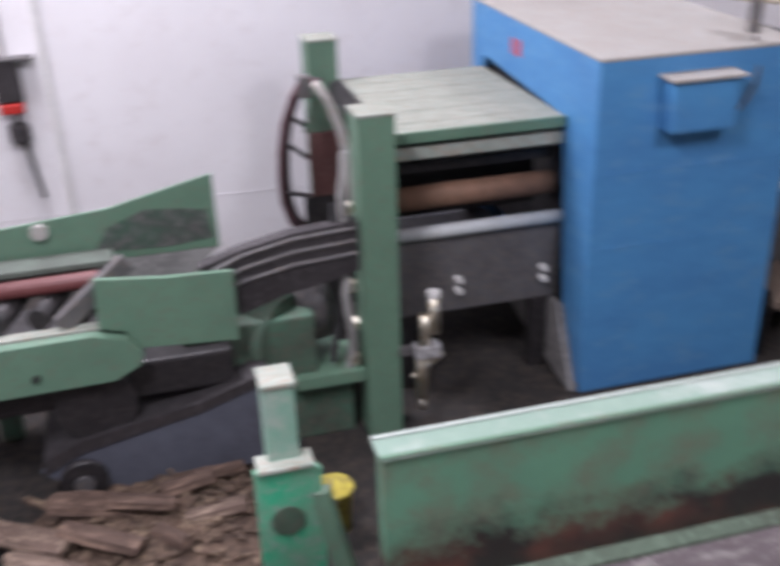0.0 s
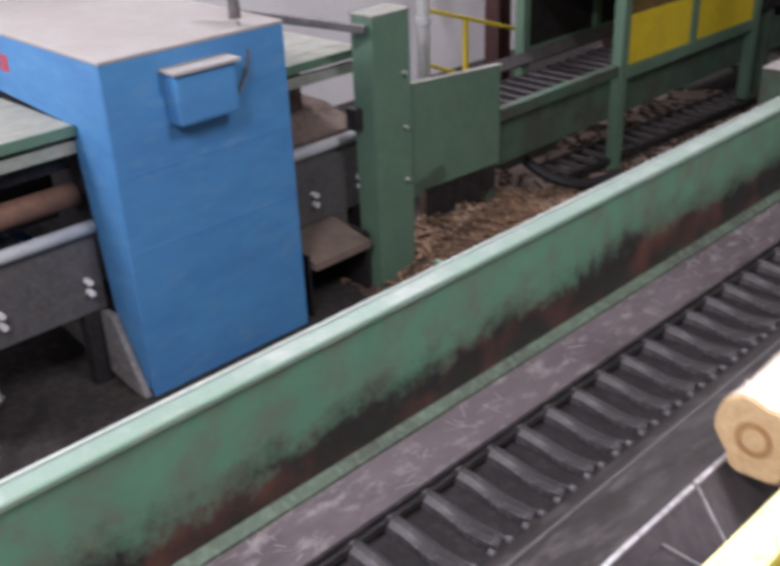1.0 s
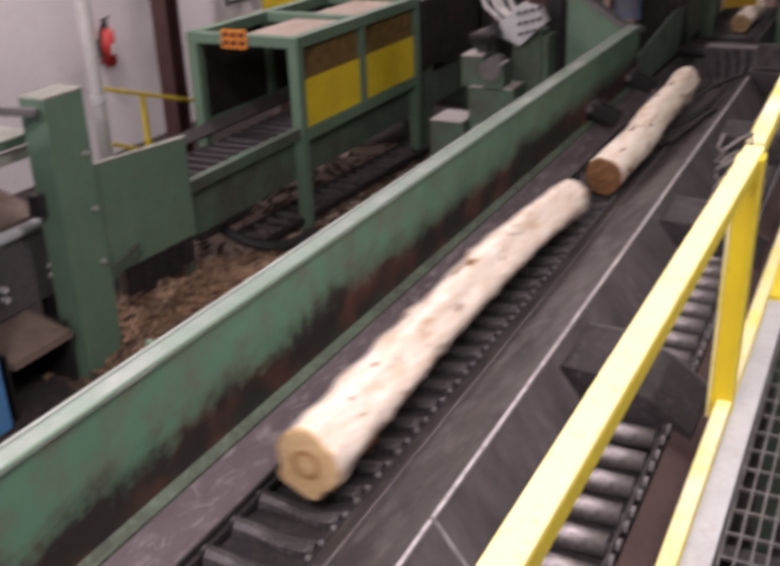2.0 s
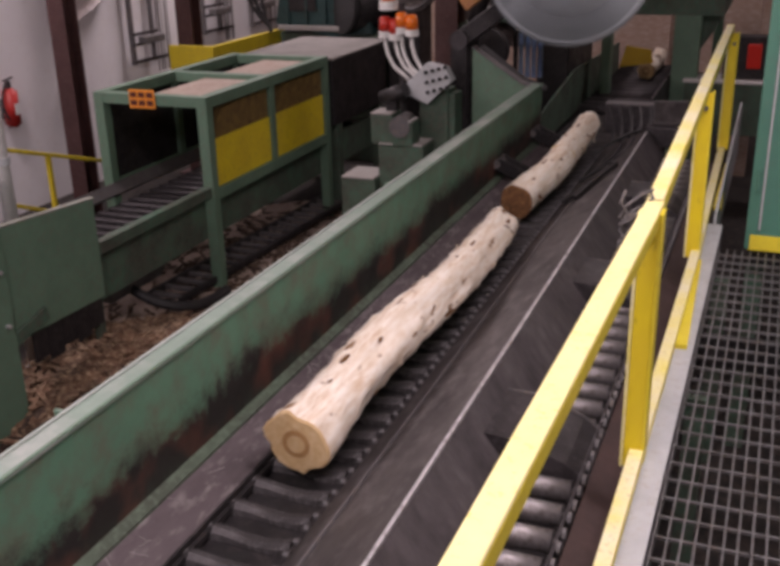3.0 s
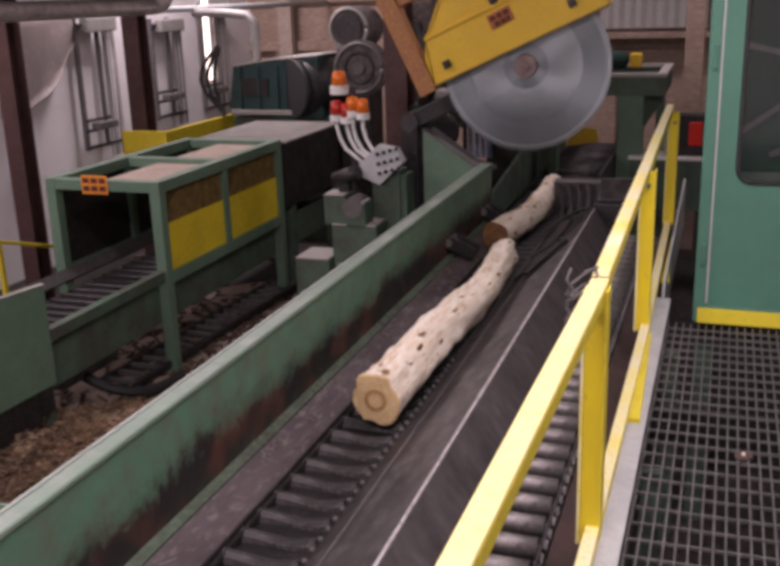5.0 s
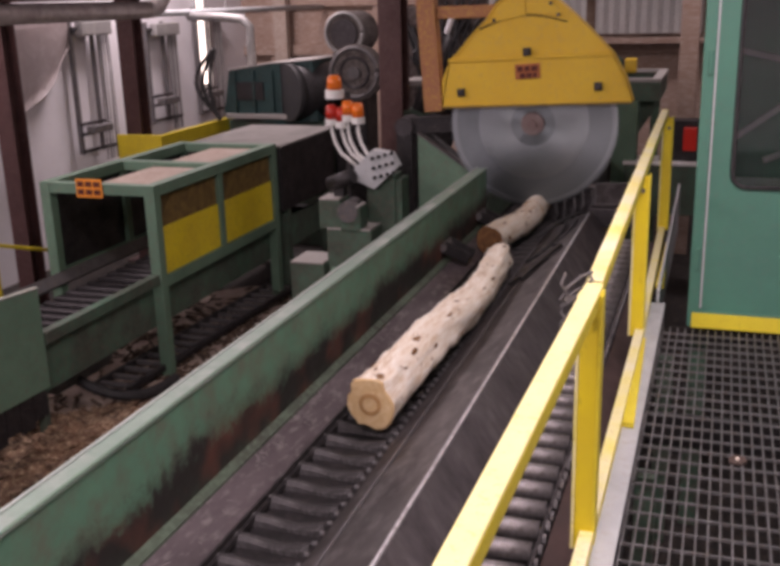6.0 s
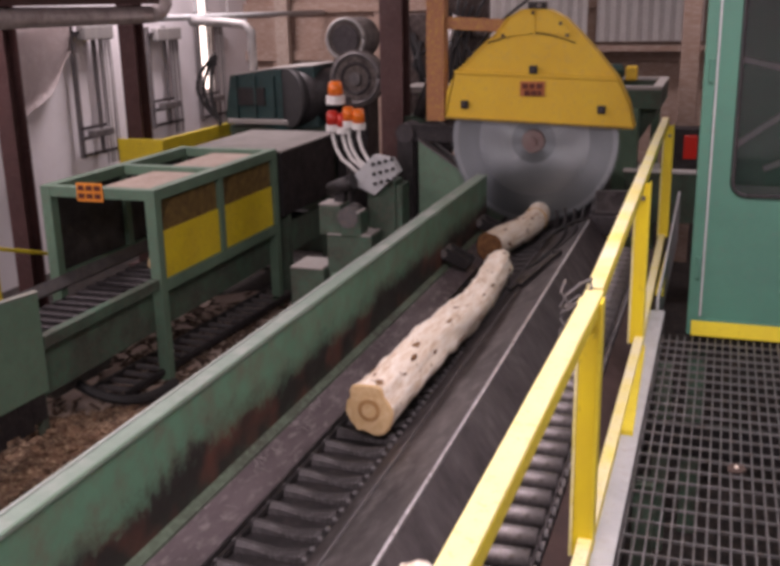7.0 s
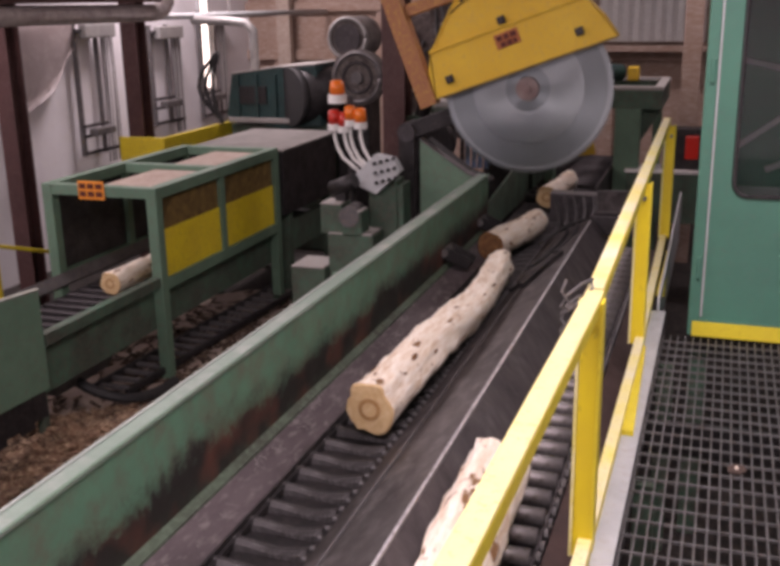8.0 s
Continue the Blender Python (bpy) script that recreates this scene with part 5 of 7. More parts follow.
def chips(name, label, cx, cy, sx, sy, n, h, seed, mats, size=1.0):
    """A heap of bark strips and chips, denser and higher towards its middle."""
    rnd = random.Random(seed)
    bm = bmesh.new()
    for k in range(n):
        u, v = max(-1, min(1, rnd.gauss(0, 0.45))), max(-1, min(1, rnd.gauss(0, 0.45)))
        z = FZ + h * max(0.0, 1 - u * u - v * v) * rnd.uniform(0.85, 1.0) + 0.01
        p = Vector((cx + u * sx, cy + v * sy, z))
        a = rnd.uniform(0, math.tau)
        d = Vector((math.cos(a), math.sin(a), rnd.uniform(-0.35, 0.35))) * rnd.uniform(0.03, 0.11) * size
        bar(bm, p - d, p + d, size * rnd.uniform(0.012, 0.045), rnd.uniform(0.004, 0.015), 0.0, (rnd.uniform(-0.5, 0.5), rnd.uniform(-0.5, 0.5), 1))
    def mound(b2):
        n1, n2 = 10, 22
        rows = [[b2.verts.new((cx + sx * 1.15 * i / n1 * math.cos(j * math.tau / n2), cy + sy * 1.15 * i / n1 * math.sin(j * math.tau / n2), FZ + 0.002 + h * 0.9 * max(0, 1 - (1.15 * i / n1) ** 2) + 0.015 * noise.noise((i, j, seed)))) for j in range(n2)] for i in range(1, n1 + 1)]
        top = b2.verts.new((cx, cy, FZ + h * 0.9))
        for j in range(n2):
            b2.faces.new((top, rows[0][j], rows[0][(j + 1) % n2]))
        for a, b in zip(rows, rows[1:]):
            for j in range(n2):
                b2.faces.new((a[j], b[j], b[(j + 1) % n2], a[(j + 1) % n2]))
        bmesh.ops.recalc_face_normals(b2, faces=b2.faces)
    t = thing(name, label, "wood chips", (cx, cy, FZ), kind="stuff")
    for b, nm, mt in ((bm, "chips", mats[0]), (None, "heap_core", mats[1])):
        if b is None:
            b = bmesh.new()
            mound(b)
        bmesh.ops.translate(b, vec=(-cx, -cy, -FZ), verts=b.verts)
        part(nm, b, mt, t)


DARK_BARK = material("dark_bark_litter", (0.075, 0.048, 0.035), 0.9, second=(0.04, 0.026, 0.02), scale=9, third=(0.13, 0.085, 0.06), scale3=30, amount3=0.35, bump=0.8)
CHIP_BRIGHT = material("fresh_bark_chips", (0.2, 0.11, 0.065), 0.85, second=(0.06, 0.036, 0.025), scale=4, third=(0.46, 0.34, 0.22), scale3=26, amount3=0.28, bump=0.3)
CHIP_MIX = material("bark_and_chips", (0.1, 0.06, 0.042), 0.85, second=(0.045, 0.03, 0.023), scale=9, third=(0.26, 0.19, 0.13), scale3=26, amount3=0.3, bump=0.3)
chips("bark_heap", "heap of orange-brown bark strips and wood chips on the floor", -4.1, 5.3, 1.0, 1.2, 1300, 0.28, 1, (CHIP_BRIGHT, DARK_BARK), 1.45)
chips("bark_litter", "litter of brown bark strips on the floor", -4.0, -0.15, 0.5, 0.62, 330, 0.1, 2, (CHIP_MIX, DARK_BARK))
chips("bark_litter", "thin litter of sawdust and bark on the floor", -4.5, 7.8, 1.35, 2.0, 900, 0.05, 3, (CHIP_MIX, PLY))


SLAB = material("split_bark_slab", (0.085, 0.053, 0.04), 0.85, second=(0.06, 0.038, 0.03), scale=7, third=(0.24, 0.16, 0.12), scale3=24, amount3=0.3, bump=0.6, stretch=(1, 0.25, 1))
SLAB_PALE = material("pale_split_slab", (0.14, 0.095, 0.075), 0.85, second=(0.07, 0.046, 0.036), scale=7, third=(0.4, 0.3, 0.23), scale3=24, amount3=0.3, bump=0.6, stretch=(1, 0.25, 1))


def slabs():
    rnd = random.Random(4)
    for k, (x, y, l, w, a, h) in enumerate(((-3.87, -0.45, 0.42, 0.13, 1.05, 0.13), (-3.78, -0.7, 0.36, 0.12, 1.05, 0.1), (-4.12, -0.44, 0.5, 0.16, 1.35, 0.13), (-4.14, -0.02, 0.28, 0.1, 1.62, 0.16), (-3.94, 0.1, 0.3, 0.12, 1.57, 0.11), (-4.02, -0.25, 0.34, 0.1, 1.2, 0.18), (-4.22, 0.14, 0.26, 0.08, 1.8, 0.13), (-3.98, -0.78, 0.4, 0.14, 1.1, 0.12), (-3.8, -0.12, 0.22, 0.07, 0.7, 0.11))):
        t = thing("wood_slab", "split brown bark slab lying on the litter", "wood slab", (x, y, FZ + h - 0.02), "bark slabs")
        t.rotation_euler = (rnd.uniform(-0.12, 0.12), rnd.uniform(-0.15, 0.15), a - math.pi / 2)
        def shape(bm):
            prism(bm, [(-w / 2, 0), (w / 2, 0), (w * 0.42, 0.035), (0, 0.05), (-w * 0.42, 0.03)], "y", -l / 2, l / 2)
            bmesh.ops.subdivide_edges(bm, edges=bm.edges, cuts=3)
            for v in bm.verts:
                v.co += Vector((noise.noise(v.co * 9 + Vector((k, 0, 0))), 1.6 * noise.noise(v.co * 12 + Vector((0, k, 0))), noise.noise(v.co * 11 + Vector((0, 0, k))))) * 0.016
        piece("slab", shape, (SLAB, SLAB_PALE, SLAB)[k % 3], t)


slabs()


def bucket():
    t = thing("bucket", "yellow plastic bucket standing in bark litter", "bucket", (-3.76, 0.66, FZ))
    n = 24
    def shell(bm):
        prof = [(0.0, 0.01), (0.075, 0.0), (0.09, 0.24), (0.1, 0.24), (0.1, 0.255), (0.085, 0.255), (0.07, 0.02), (0.0, 0.025)]
        rings = [[bm.verts.new((r * math.cos(k * math.tau / n), r * math.sin(k * math.tau / n), z)) for k in range(n)] if r else None for r, z in prof]
        rings = [r for r in rings if r]
        for a, b in zip(rings, rings[1:]):
            for k in range(n):
                bm.faces.new((a[k], a[(k + 1) % n], b[(k + 1) % n], b[k]))
        bm.faces.new(rings[0][::-1])
        bm.faces.new(rings[-1])
        bmesh.ops.recalc_face_normals(bm, faces=bm.faces)
    piece("shell", shell, material("dirty_yellow_plastic", (0.45, 0.38, 0.04), 0.55, second=(0.2, 0.16, 0.05), scale=14, amount=0.5, third=(0.55, 0.46, 0.06)), t, "", True)
    piece("bail", lambda bm: tube(bm, arc((-0.098, 0, 0.24), (0.098, 0, 0.24), 0.08, 12, (0.6, -0.2, -0.4)), 0.005), STEEL_GREY, t, "wire handle")


bucket()


def guide_post():
    o = (-2.3, 0.25, FZ)
    t = thing("guide_post", "bright green steel stop post with a round hole", "post", o)
    at = holder(t, o)
    at("column", lambda bm: box(bm, -2.36, -2.26, 0.216, 0.306, FZ, 0.45, 0.008), material("mint_paint_worn", (0.14, 0.3, 0.22), 0.45, second=(0.24, 0.32, 0.27), scale=7, third=(0.3, 0.34, 0.3), amount3=0.25), "pale worn mint-green post")
    at("cap", lambda bm: box(bm, -2.365, -2.255, 0.212, 0.31, 0.45, 0.465, 0.004), DUST_GREEN, "pale dusty cap")
    def face(bm):
        outer = [(0.17, -0.4), (0.36, -0.4), (0.36, 0.18), (0.335, 0.2), (0.17, 0.2)]
        prism(bm, outer, "x", -2.258, -2.235)
    at("face_plate", face, GREEN_BRIGHT, "bright green lug plate")
    # No hole is cut: a dark disc gives its dirt and shaded depth.
    at("plate_hole", lambda bm: rod(bm, (-2.235, 0.255, 0.02), (-2.231, 0.255, 0.02), 0.05, seg=22), GREEN_DARK, "round hole with dirt in it")
    at("plate_ledge", lambda bm: box(bm, -2.3, -2.22, 0.18, 0.34, 0.2, 0.215, 0.004), DUST_GREEN)
    at("brace", lambda bm: bar(bm, (-2.25, 0.35, 0.1), (-2.2, 0.5, -0.6), 0.04, 0.06, 0.006), GREEN, "green diagonal brace")


guide_post()

# ---- caged conveyor ----


def caged_conveyor():
    o = (-5.05, 8.3, FZ)
    t = thing("caged_conveyor", "green framed conveyor cage with yellow and brown mesh side panels", "conveyor", o)
    at = holder(t, o)
    xl, xr, y0, ym, y1, zt = -5.64, -4.49, 7.05, 8.2, 9.5, 0.41
    w = 0.1
    for x in (xr - w, xl):
        for y in (y0, y1 - w):
            at("corner_post", lambda bm, x=x, y=y: box(bm, x, x + w, y, y + w, FZ, zt, 0.006), GREEN)
        at("top_rail", lambda bm, x=x: box(bm, x, x + w, y0 + w, y1 - w, zt - w, zt, 0.005), GREEN)
        at("bottom_rail", lambda bm, x=x: box(bm, x, x + w, y0 + w, y1 - w, -0.5, -0.4, 0.005), GREEN)
        at("middle_post", lambda bm, x=x: box(bm, x + 0.01, x + w - 0.01, ym, ym + 0.09, -0.4, zt - w, 0.004), GREEN)
    for y in (y0, y1 - w, ym):
        at("cross_rail", lambda bm, y=y: box(bm, xl + w, xr - w, y + 0.003, y + w, zt - w + 0.004, zt - 0.003, 0.005), GREEN)
    for a, b in ((y0 + w, ym), (ym + 0.09, y1 - w)):
        at("yellow_panel", lambda bm, a=a, b=b: box(bm, xr - 0.05, xr - 0.035, a, b, -0.4, 0.02), YELLOW_PANEL, "yellow painted steel panel")
        def expanded(bm, a=a, b=b):
            k = a
            while k < b + 0.29:
                for s in (-1, 1):
                    p, q = Vector((xr - 0.05, k, 0.02)), Vector((xr - 0.05, k + s * 0.29, 0.31))
                    f0, f1 = 0.0, 1.0
                    d = q.y - p.y
                    ts = sorted(((a - p.y) / d, (b - p.y) / d))
                    f0, f1 = max(f0, ts[0]), min(f1, ts[1])
                    if f1 - f0 > 0.05:
                        bar(bm, p.lerp(q, f0), p.lerp(q, f1), 0.004, 0.009, 0.0, (1, 0, 0))
                k += 0.03
        e = at("mesh_panel", expanded, MESH_BROWN, "brown expanded metal mesh")
        e["kind"] = "stuff"
        at("panel_back", lambda bm, a=a, b=b: box(bm, xr - 0.07, xr - 0.06, a, b, 0.02, 0.31), material("brown_dust_sheet", (0.1, 0.065, 0.03), 0.8) if a < 8 else bpy.data.materials["brown_dust_sheet"])
        at("roof_sheet", lambda bm, a=a, b=b: box(bm, xl + 0.45, xr - w, a + 0.06, b - 0.02, zt - 0.06, zt - 0.045), PLY, "dusty plywood roof sheet")
    # Two black sheets added to give the cage its shaded interior.
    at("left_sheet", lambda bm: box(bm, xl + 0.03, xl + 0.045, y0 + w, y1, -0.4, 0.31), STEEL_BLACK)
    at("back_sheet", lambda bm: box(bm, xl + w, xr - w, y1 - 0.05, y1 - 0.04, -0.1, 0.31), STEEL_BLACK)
    # chain bed that runs out of the cage
    at("bed_plate", lambda bm: box(bm, xl + 0.1, xr - 0.12, 5.5, 11.2, -0.64, -0.62), STEEL_BLACK, "black conveyor bed")
    for k in range(34):
        at("bed_flight", lambda bm, k=k: bar(bm, (xl + 0.16, 5.6 + k * 0.16, -0.6), (xr - 0.2, 5.6 + k * 0.16, -0.6), 0.05, 0.035, 0.006), STEEL_DARK, "dark grey chain flight" if k == 0 else "")
    at("left_guide", lambda bm: prism(bm, [(xl + 0.06, -0.43), (xl + 0.1, -0.41), (xl + 0.16, -0.5), (xl + 0.13, -0.53)], "y", 5.5, 11.0), STEEL_GREY, "dark sloping guide")
    at("right_guide", lambda bm: box(bm, xr - 0.1, xr - 0.02, 5.5, 7.05, -0.46, -0.37, 0.005), GREEN_DARK, "green side beam")
    at("side_beam", lambda bm: box(bm, xr - 0.16, xr - 0.1, 5.5, 11.0, -0.85, -0.5, 0.004), GREEN_DARK)
    at("under_tray", lambda bm: prism(bm, [(5.6, -0.75), (6.9, -0.75), (6.6, -1.05), (5.9, -1.05)], "x", -5.3, -4.8), STEEL_GREY)
    s = at("warning_sign", lambda bm: box(bm, -5.25, -4.99, y0 - 0.012, y0 - 0.004, 0.29, 0.45, 0.002), ORANGE_SIGN, "orange warning sign with unreadable dark bars")
    for k in range(6):
        x0 = -5.235 + (k % 3) * 0.082
        z0 = 0.385 if k < 3 else 0.315
        at("text_bar", lambda bm: box(bm, x0, x0 + 0.064, y0 - 0.016, y0 - 0.0125, z0, z0 + 0.045), bpy.data.materials["dark_red_ink"], "", False, s)
    # dark housing behind the cage
    at("housing", lambda bm: box(bm, xl + 0.1, xr + 0.02, 9.56, 11.1, -0.35, 0.36, 0.015), STEEL_BLACK, "blackened housing")
    at("housing_lid", lambda bm: box(bm, xl + 0.05, xr + 0.05, 9.53, 11.15, 0.36, 0.385, 0.006), material("grimy_dust", (0.24, 0.225, 0.21), 0.85, second=(0.16, 0.15, 0.14), scale=3), "dusty grey housing lid")
    for y in (9.7, 10.9):
        at("housing_leg", lambda bm, y=y: box(bm, xr - 0.1, xr, y, y + 0.1, FZ, -0.35), GREEN_DARK)
        at("housing_leg", lambda bm, y=y: box(bm, xl + 0.1, xl + 0.2, y, y + 0.1, FZ, -0.35), GREEN_DARK)


caged_conveyor()


def side_guard():
    o = (LX, 5.0, FZ)
    t = thing("side_guard", "plain green sheet steel guard panel beside the wide post", "guard", o)
    at = holder(t, o)
    at("sheet", lambda bm: prism(bm, [(4.5, 0.04), (5.47, -0.03), (5.47, -0.775), (4.5, -0.745)], "x", LX - 0.03, LX - 0.015), GREEN, "plain green steel sheet")
    at("hem", lambda bm: bar(bm, (LX - 0.03, 4.5, 0.045), (LX - 0.03, 5.48, -0.025), 0.05, 0.012, 0.002), DUST_GREEN)
    for k in range(5):
        at("rubber_flap", lambda bm, k=k: box(bm, LX - 0.05, LX - 0.035, 4.7 + k * 0.15, 4.845 + k * 0.15, -0.98 - 0.04 * (k % 2), -0.75), STEEL_BLACK)
    at("stay", lambda bm: box(bm, LX - 0.1, LX - 0.04, 5.4, 5.46, FZ, -0.1), GREEN_DARK)


side_guard()


def floor_chain():
    o = (-4.05, 8.2, FZ)
    t = thing("floor_chain", "dark steel ladder chain conveyor on the floor under the cage", "conveyor chain", o)
    at = holder(t, o)
    a, b = Vector((-4.75, 6.5, FZ + 0.12)), Vector((-4.55, 10.4, FZ + 0.12))
    for off in (-0.17, 0.17):
        at("chain_side", lambda bm: bar(bm, a + Vector((off, 0, 0)), b + Vector((off, 0, 0)), 0.04, 0.06, 0.006), STEEL_BLACK)
    for k in range(22):
        p = a.lerp(b, (k + 0.5) / 22)
        at("rung", lambda bm: bar(bm, p - Vector((0.16, 0, 0)), p + Vector((0.16, 0, 0)), 0.05, 0.04, 0.006), STEEL_GREY)
    at("hose", lambda bm: tube(bm, arc((-4.9, 6.2, FZ + 0.35), (-4.35, 6.9, FZ + 0.1), 0.3, 14, (0.5, -0.7, -0.25)), 0.045), RUBBER, "thick black hose")


floor_chain()


def floor_board():
    t = thing("plywood_board", "brown dusty board lying under the conveyor cage", "board", (-5.55, 8.15, FZ + 0.05))
    t.rotation_euler = (0, 0, 0.75)
    piece("panel", lambda bm: box(bm, -0.32, 0.32, -0.3, 0.3, 0.0, 0.02, 0.004), PLY, t)
    for y in (-0.25, 0.2):
        piece("batten", lambda bm, y=y: box(bm, -0.3, 0.3, y, y + 0.06, -0.05, -0.001), BROWN_WALL, t)


floor_board()


def small_rail():
    o = (-6.0, 6.9, FZ)
    t = thing("guard_rail", "thin yellow guard rail beside the white wall", "guard rail", o)
    at = holder(t, o)
    at("top_bar", lambda bm: bar(bm, (-6.0, 6.25, 0.05), (-6.0, 7.55, -0.36), 0.035, 0.035, 0.006), YELLOW_PANEL)
    at("foot_bar", lambda bm: bar(bm, (-6.0, 6.27, -0.44), (-6.0, 6.8, -0.66), 0.035, 0.035, 0.006), YELLOW_PANEL)
    at("post", lambda bm: box(bm, -6.02, -5.98, 6.76, 6.8, FZ, -0.12, 0.005), YELLOW_PANEL)


small_rail()


def wall_pipe():
    t = thing("downpipe", "white painted steel downpipe behind the guard sheet", "pipe", (-5.02, 5.2, FZ))
    piece("pipe", lambda bm: rod(bm, (0, 0, 0.02), (0, 0, 5.9), 0.05, seg=18), WHITE_PAINT, t, "", True)
    piece("foot_flange", lambda bm: rod(bm, (0, 0, 0), (0, 0, 0.02), 0.1, seg=18), GREY_PAINT, t)
    for z in (1.6, 3.2):
        piece("pipe_collar", lambda bm, z=z: rod(bm, (0, 0, z), (0, 0, z + 0.05), 0.058, seg=18), GREY_PAINT, t)


wall_pipe()


def extinguisher():
    o = (-7.88, 8.46, -0.32)
    t = thing("fire_extinguisher", "red fire extinguisher hung on the white wall", "fire extinguisher", o)
    piece("cylinder", lambda bm: rod(bm, (0, 0, 0), (0, 0, 0.42), 0.085, seg=20, bevel=0.03), RED, t, "", True)
    piece("neck", lambda bm: rod(bm, (0, 0, 0.42), (0, 0, 0.5), 0.03), STEEL_DARK, t)
    piece("lever", lambda bm: bar(bm, (0, -0.06, 0.51), (0, 0.08, 0.53), 0.03, 0.02, 0.003), STEEL_DARK, t)
    piece("hose", lambda bm: tube(bm, arc((0.02, -0.06, 0.48), (0.04, -0.1, 0.1), 0.07, 10, (0, -1, 0)), 0.012), RUBBER, t)
    piece("bracket", lambda bm: box(bm, -0.12, -0.08, -0.05, 0.05, 0.1, 0.3), STEEL_GREY, t)
    piece("label_plate", lambda bm: box(bm, 0.083, 0.087, -0.035, 0.035, 0.14, 0.26), WHITE_PAINT, t)


extinguisher()


def wall_boxes():
    for y, z, mat, lab in ((-0.84, 0.17, STEEL_DARK, "dark wall switch with a red button"), (9.6, 0.0, GREY_PAINT, "small grey wall box")):
        t = thing("wall_switch", lab, "switch", (-7.2 if y < 0 else -8.0, y, z))
        piece("box", lambda bm: box(bm, 0, 0.1, -0.09, 0.09, -0.12, 0.16, 0.01), mat, t)
        piece("conduit", lambda bm: rod(bm, (0.04, 0, 0.16), (0.04, 0, 3.5), 0.016), STRAP_GREY, t)
        piece("cord", lambda bm: rod(bm, (0.04, 0, -0.12), (0.04, 0.1, -0.85), 0.016), RUBBER, t)
        if y < 0:
            piece("red_button", lambda bm: box(bm, 0.02, 0.11, -0.08, 0.08, -0.2, -0.13, 0.01), RED, t)
            piece("shelf", lambda bm: box(bm, 0, 0.12, -0.2, 0.2, 0.17, 0.185), STEEL_GREY, t)
            piece("socket", lambda bm: rod(bm, (0.06, 0.02, -0.42), (0.06, 0.02, -0.28), 0.07, seg=16, bevel=0.015), STEEL_DARK, t, "dark round socket")
            piece("conduit", lambda bm: rod(bm, (0.03, 0.28, -1.2), (0.03, 0.22, 3.4), 0.02), WHITE_PAINT, t)


wall_boxes()


PIPE_GREY = material("stained_pipe_lagging", (0.5, 0.45, 0.44), 0.7, second=(0.36, 0.31, 0.3), scale=4, third=(0.26, 0.21, 0.2), scale3=12, amount3=0.25, bump=0.2)
WIRE_DARK = material("dark_wire", (0.12, 0.1, 0.11), 0.6, 0.3)
TARP = material("grey_brown_plastic_sheet", (0.5, 0.43, 0.42), 0.45, second=(0.42, 0.36, 0.35), scale=3, third=(0.58, 0.52, 0.51), scale3=12, amount3=0.3, bump=0.3)


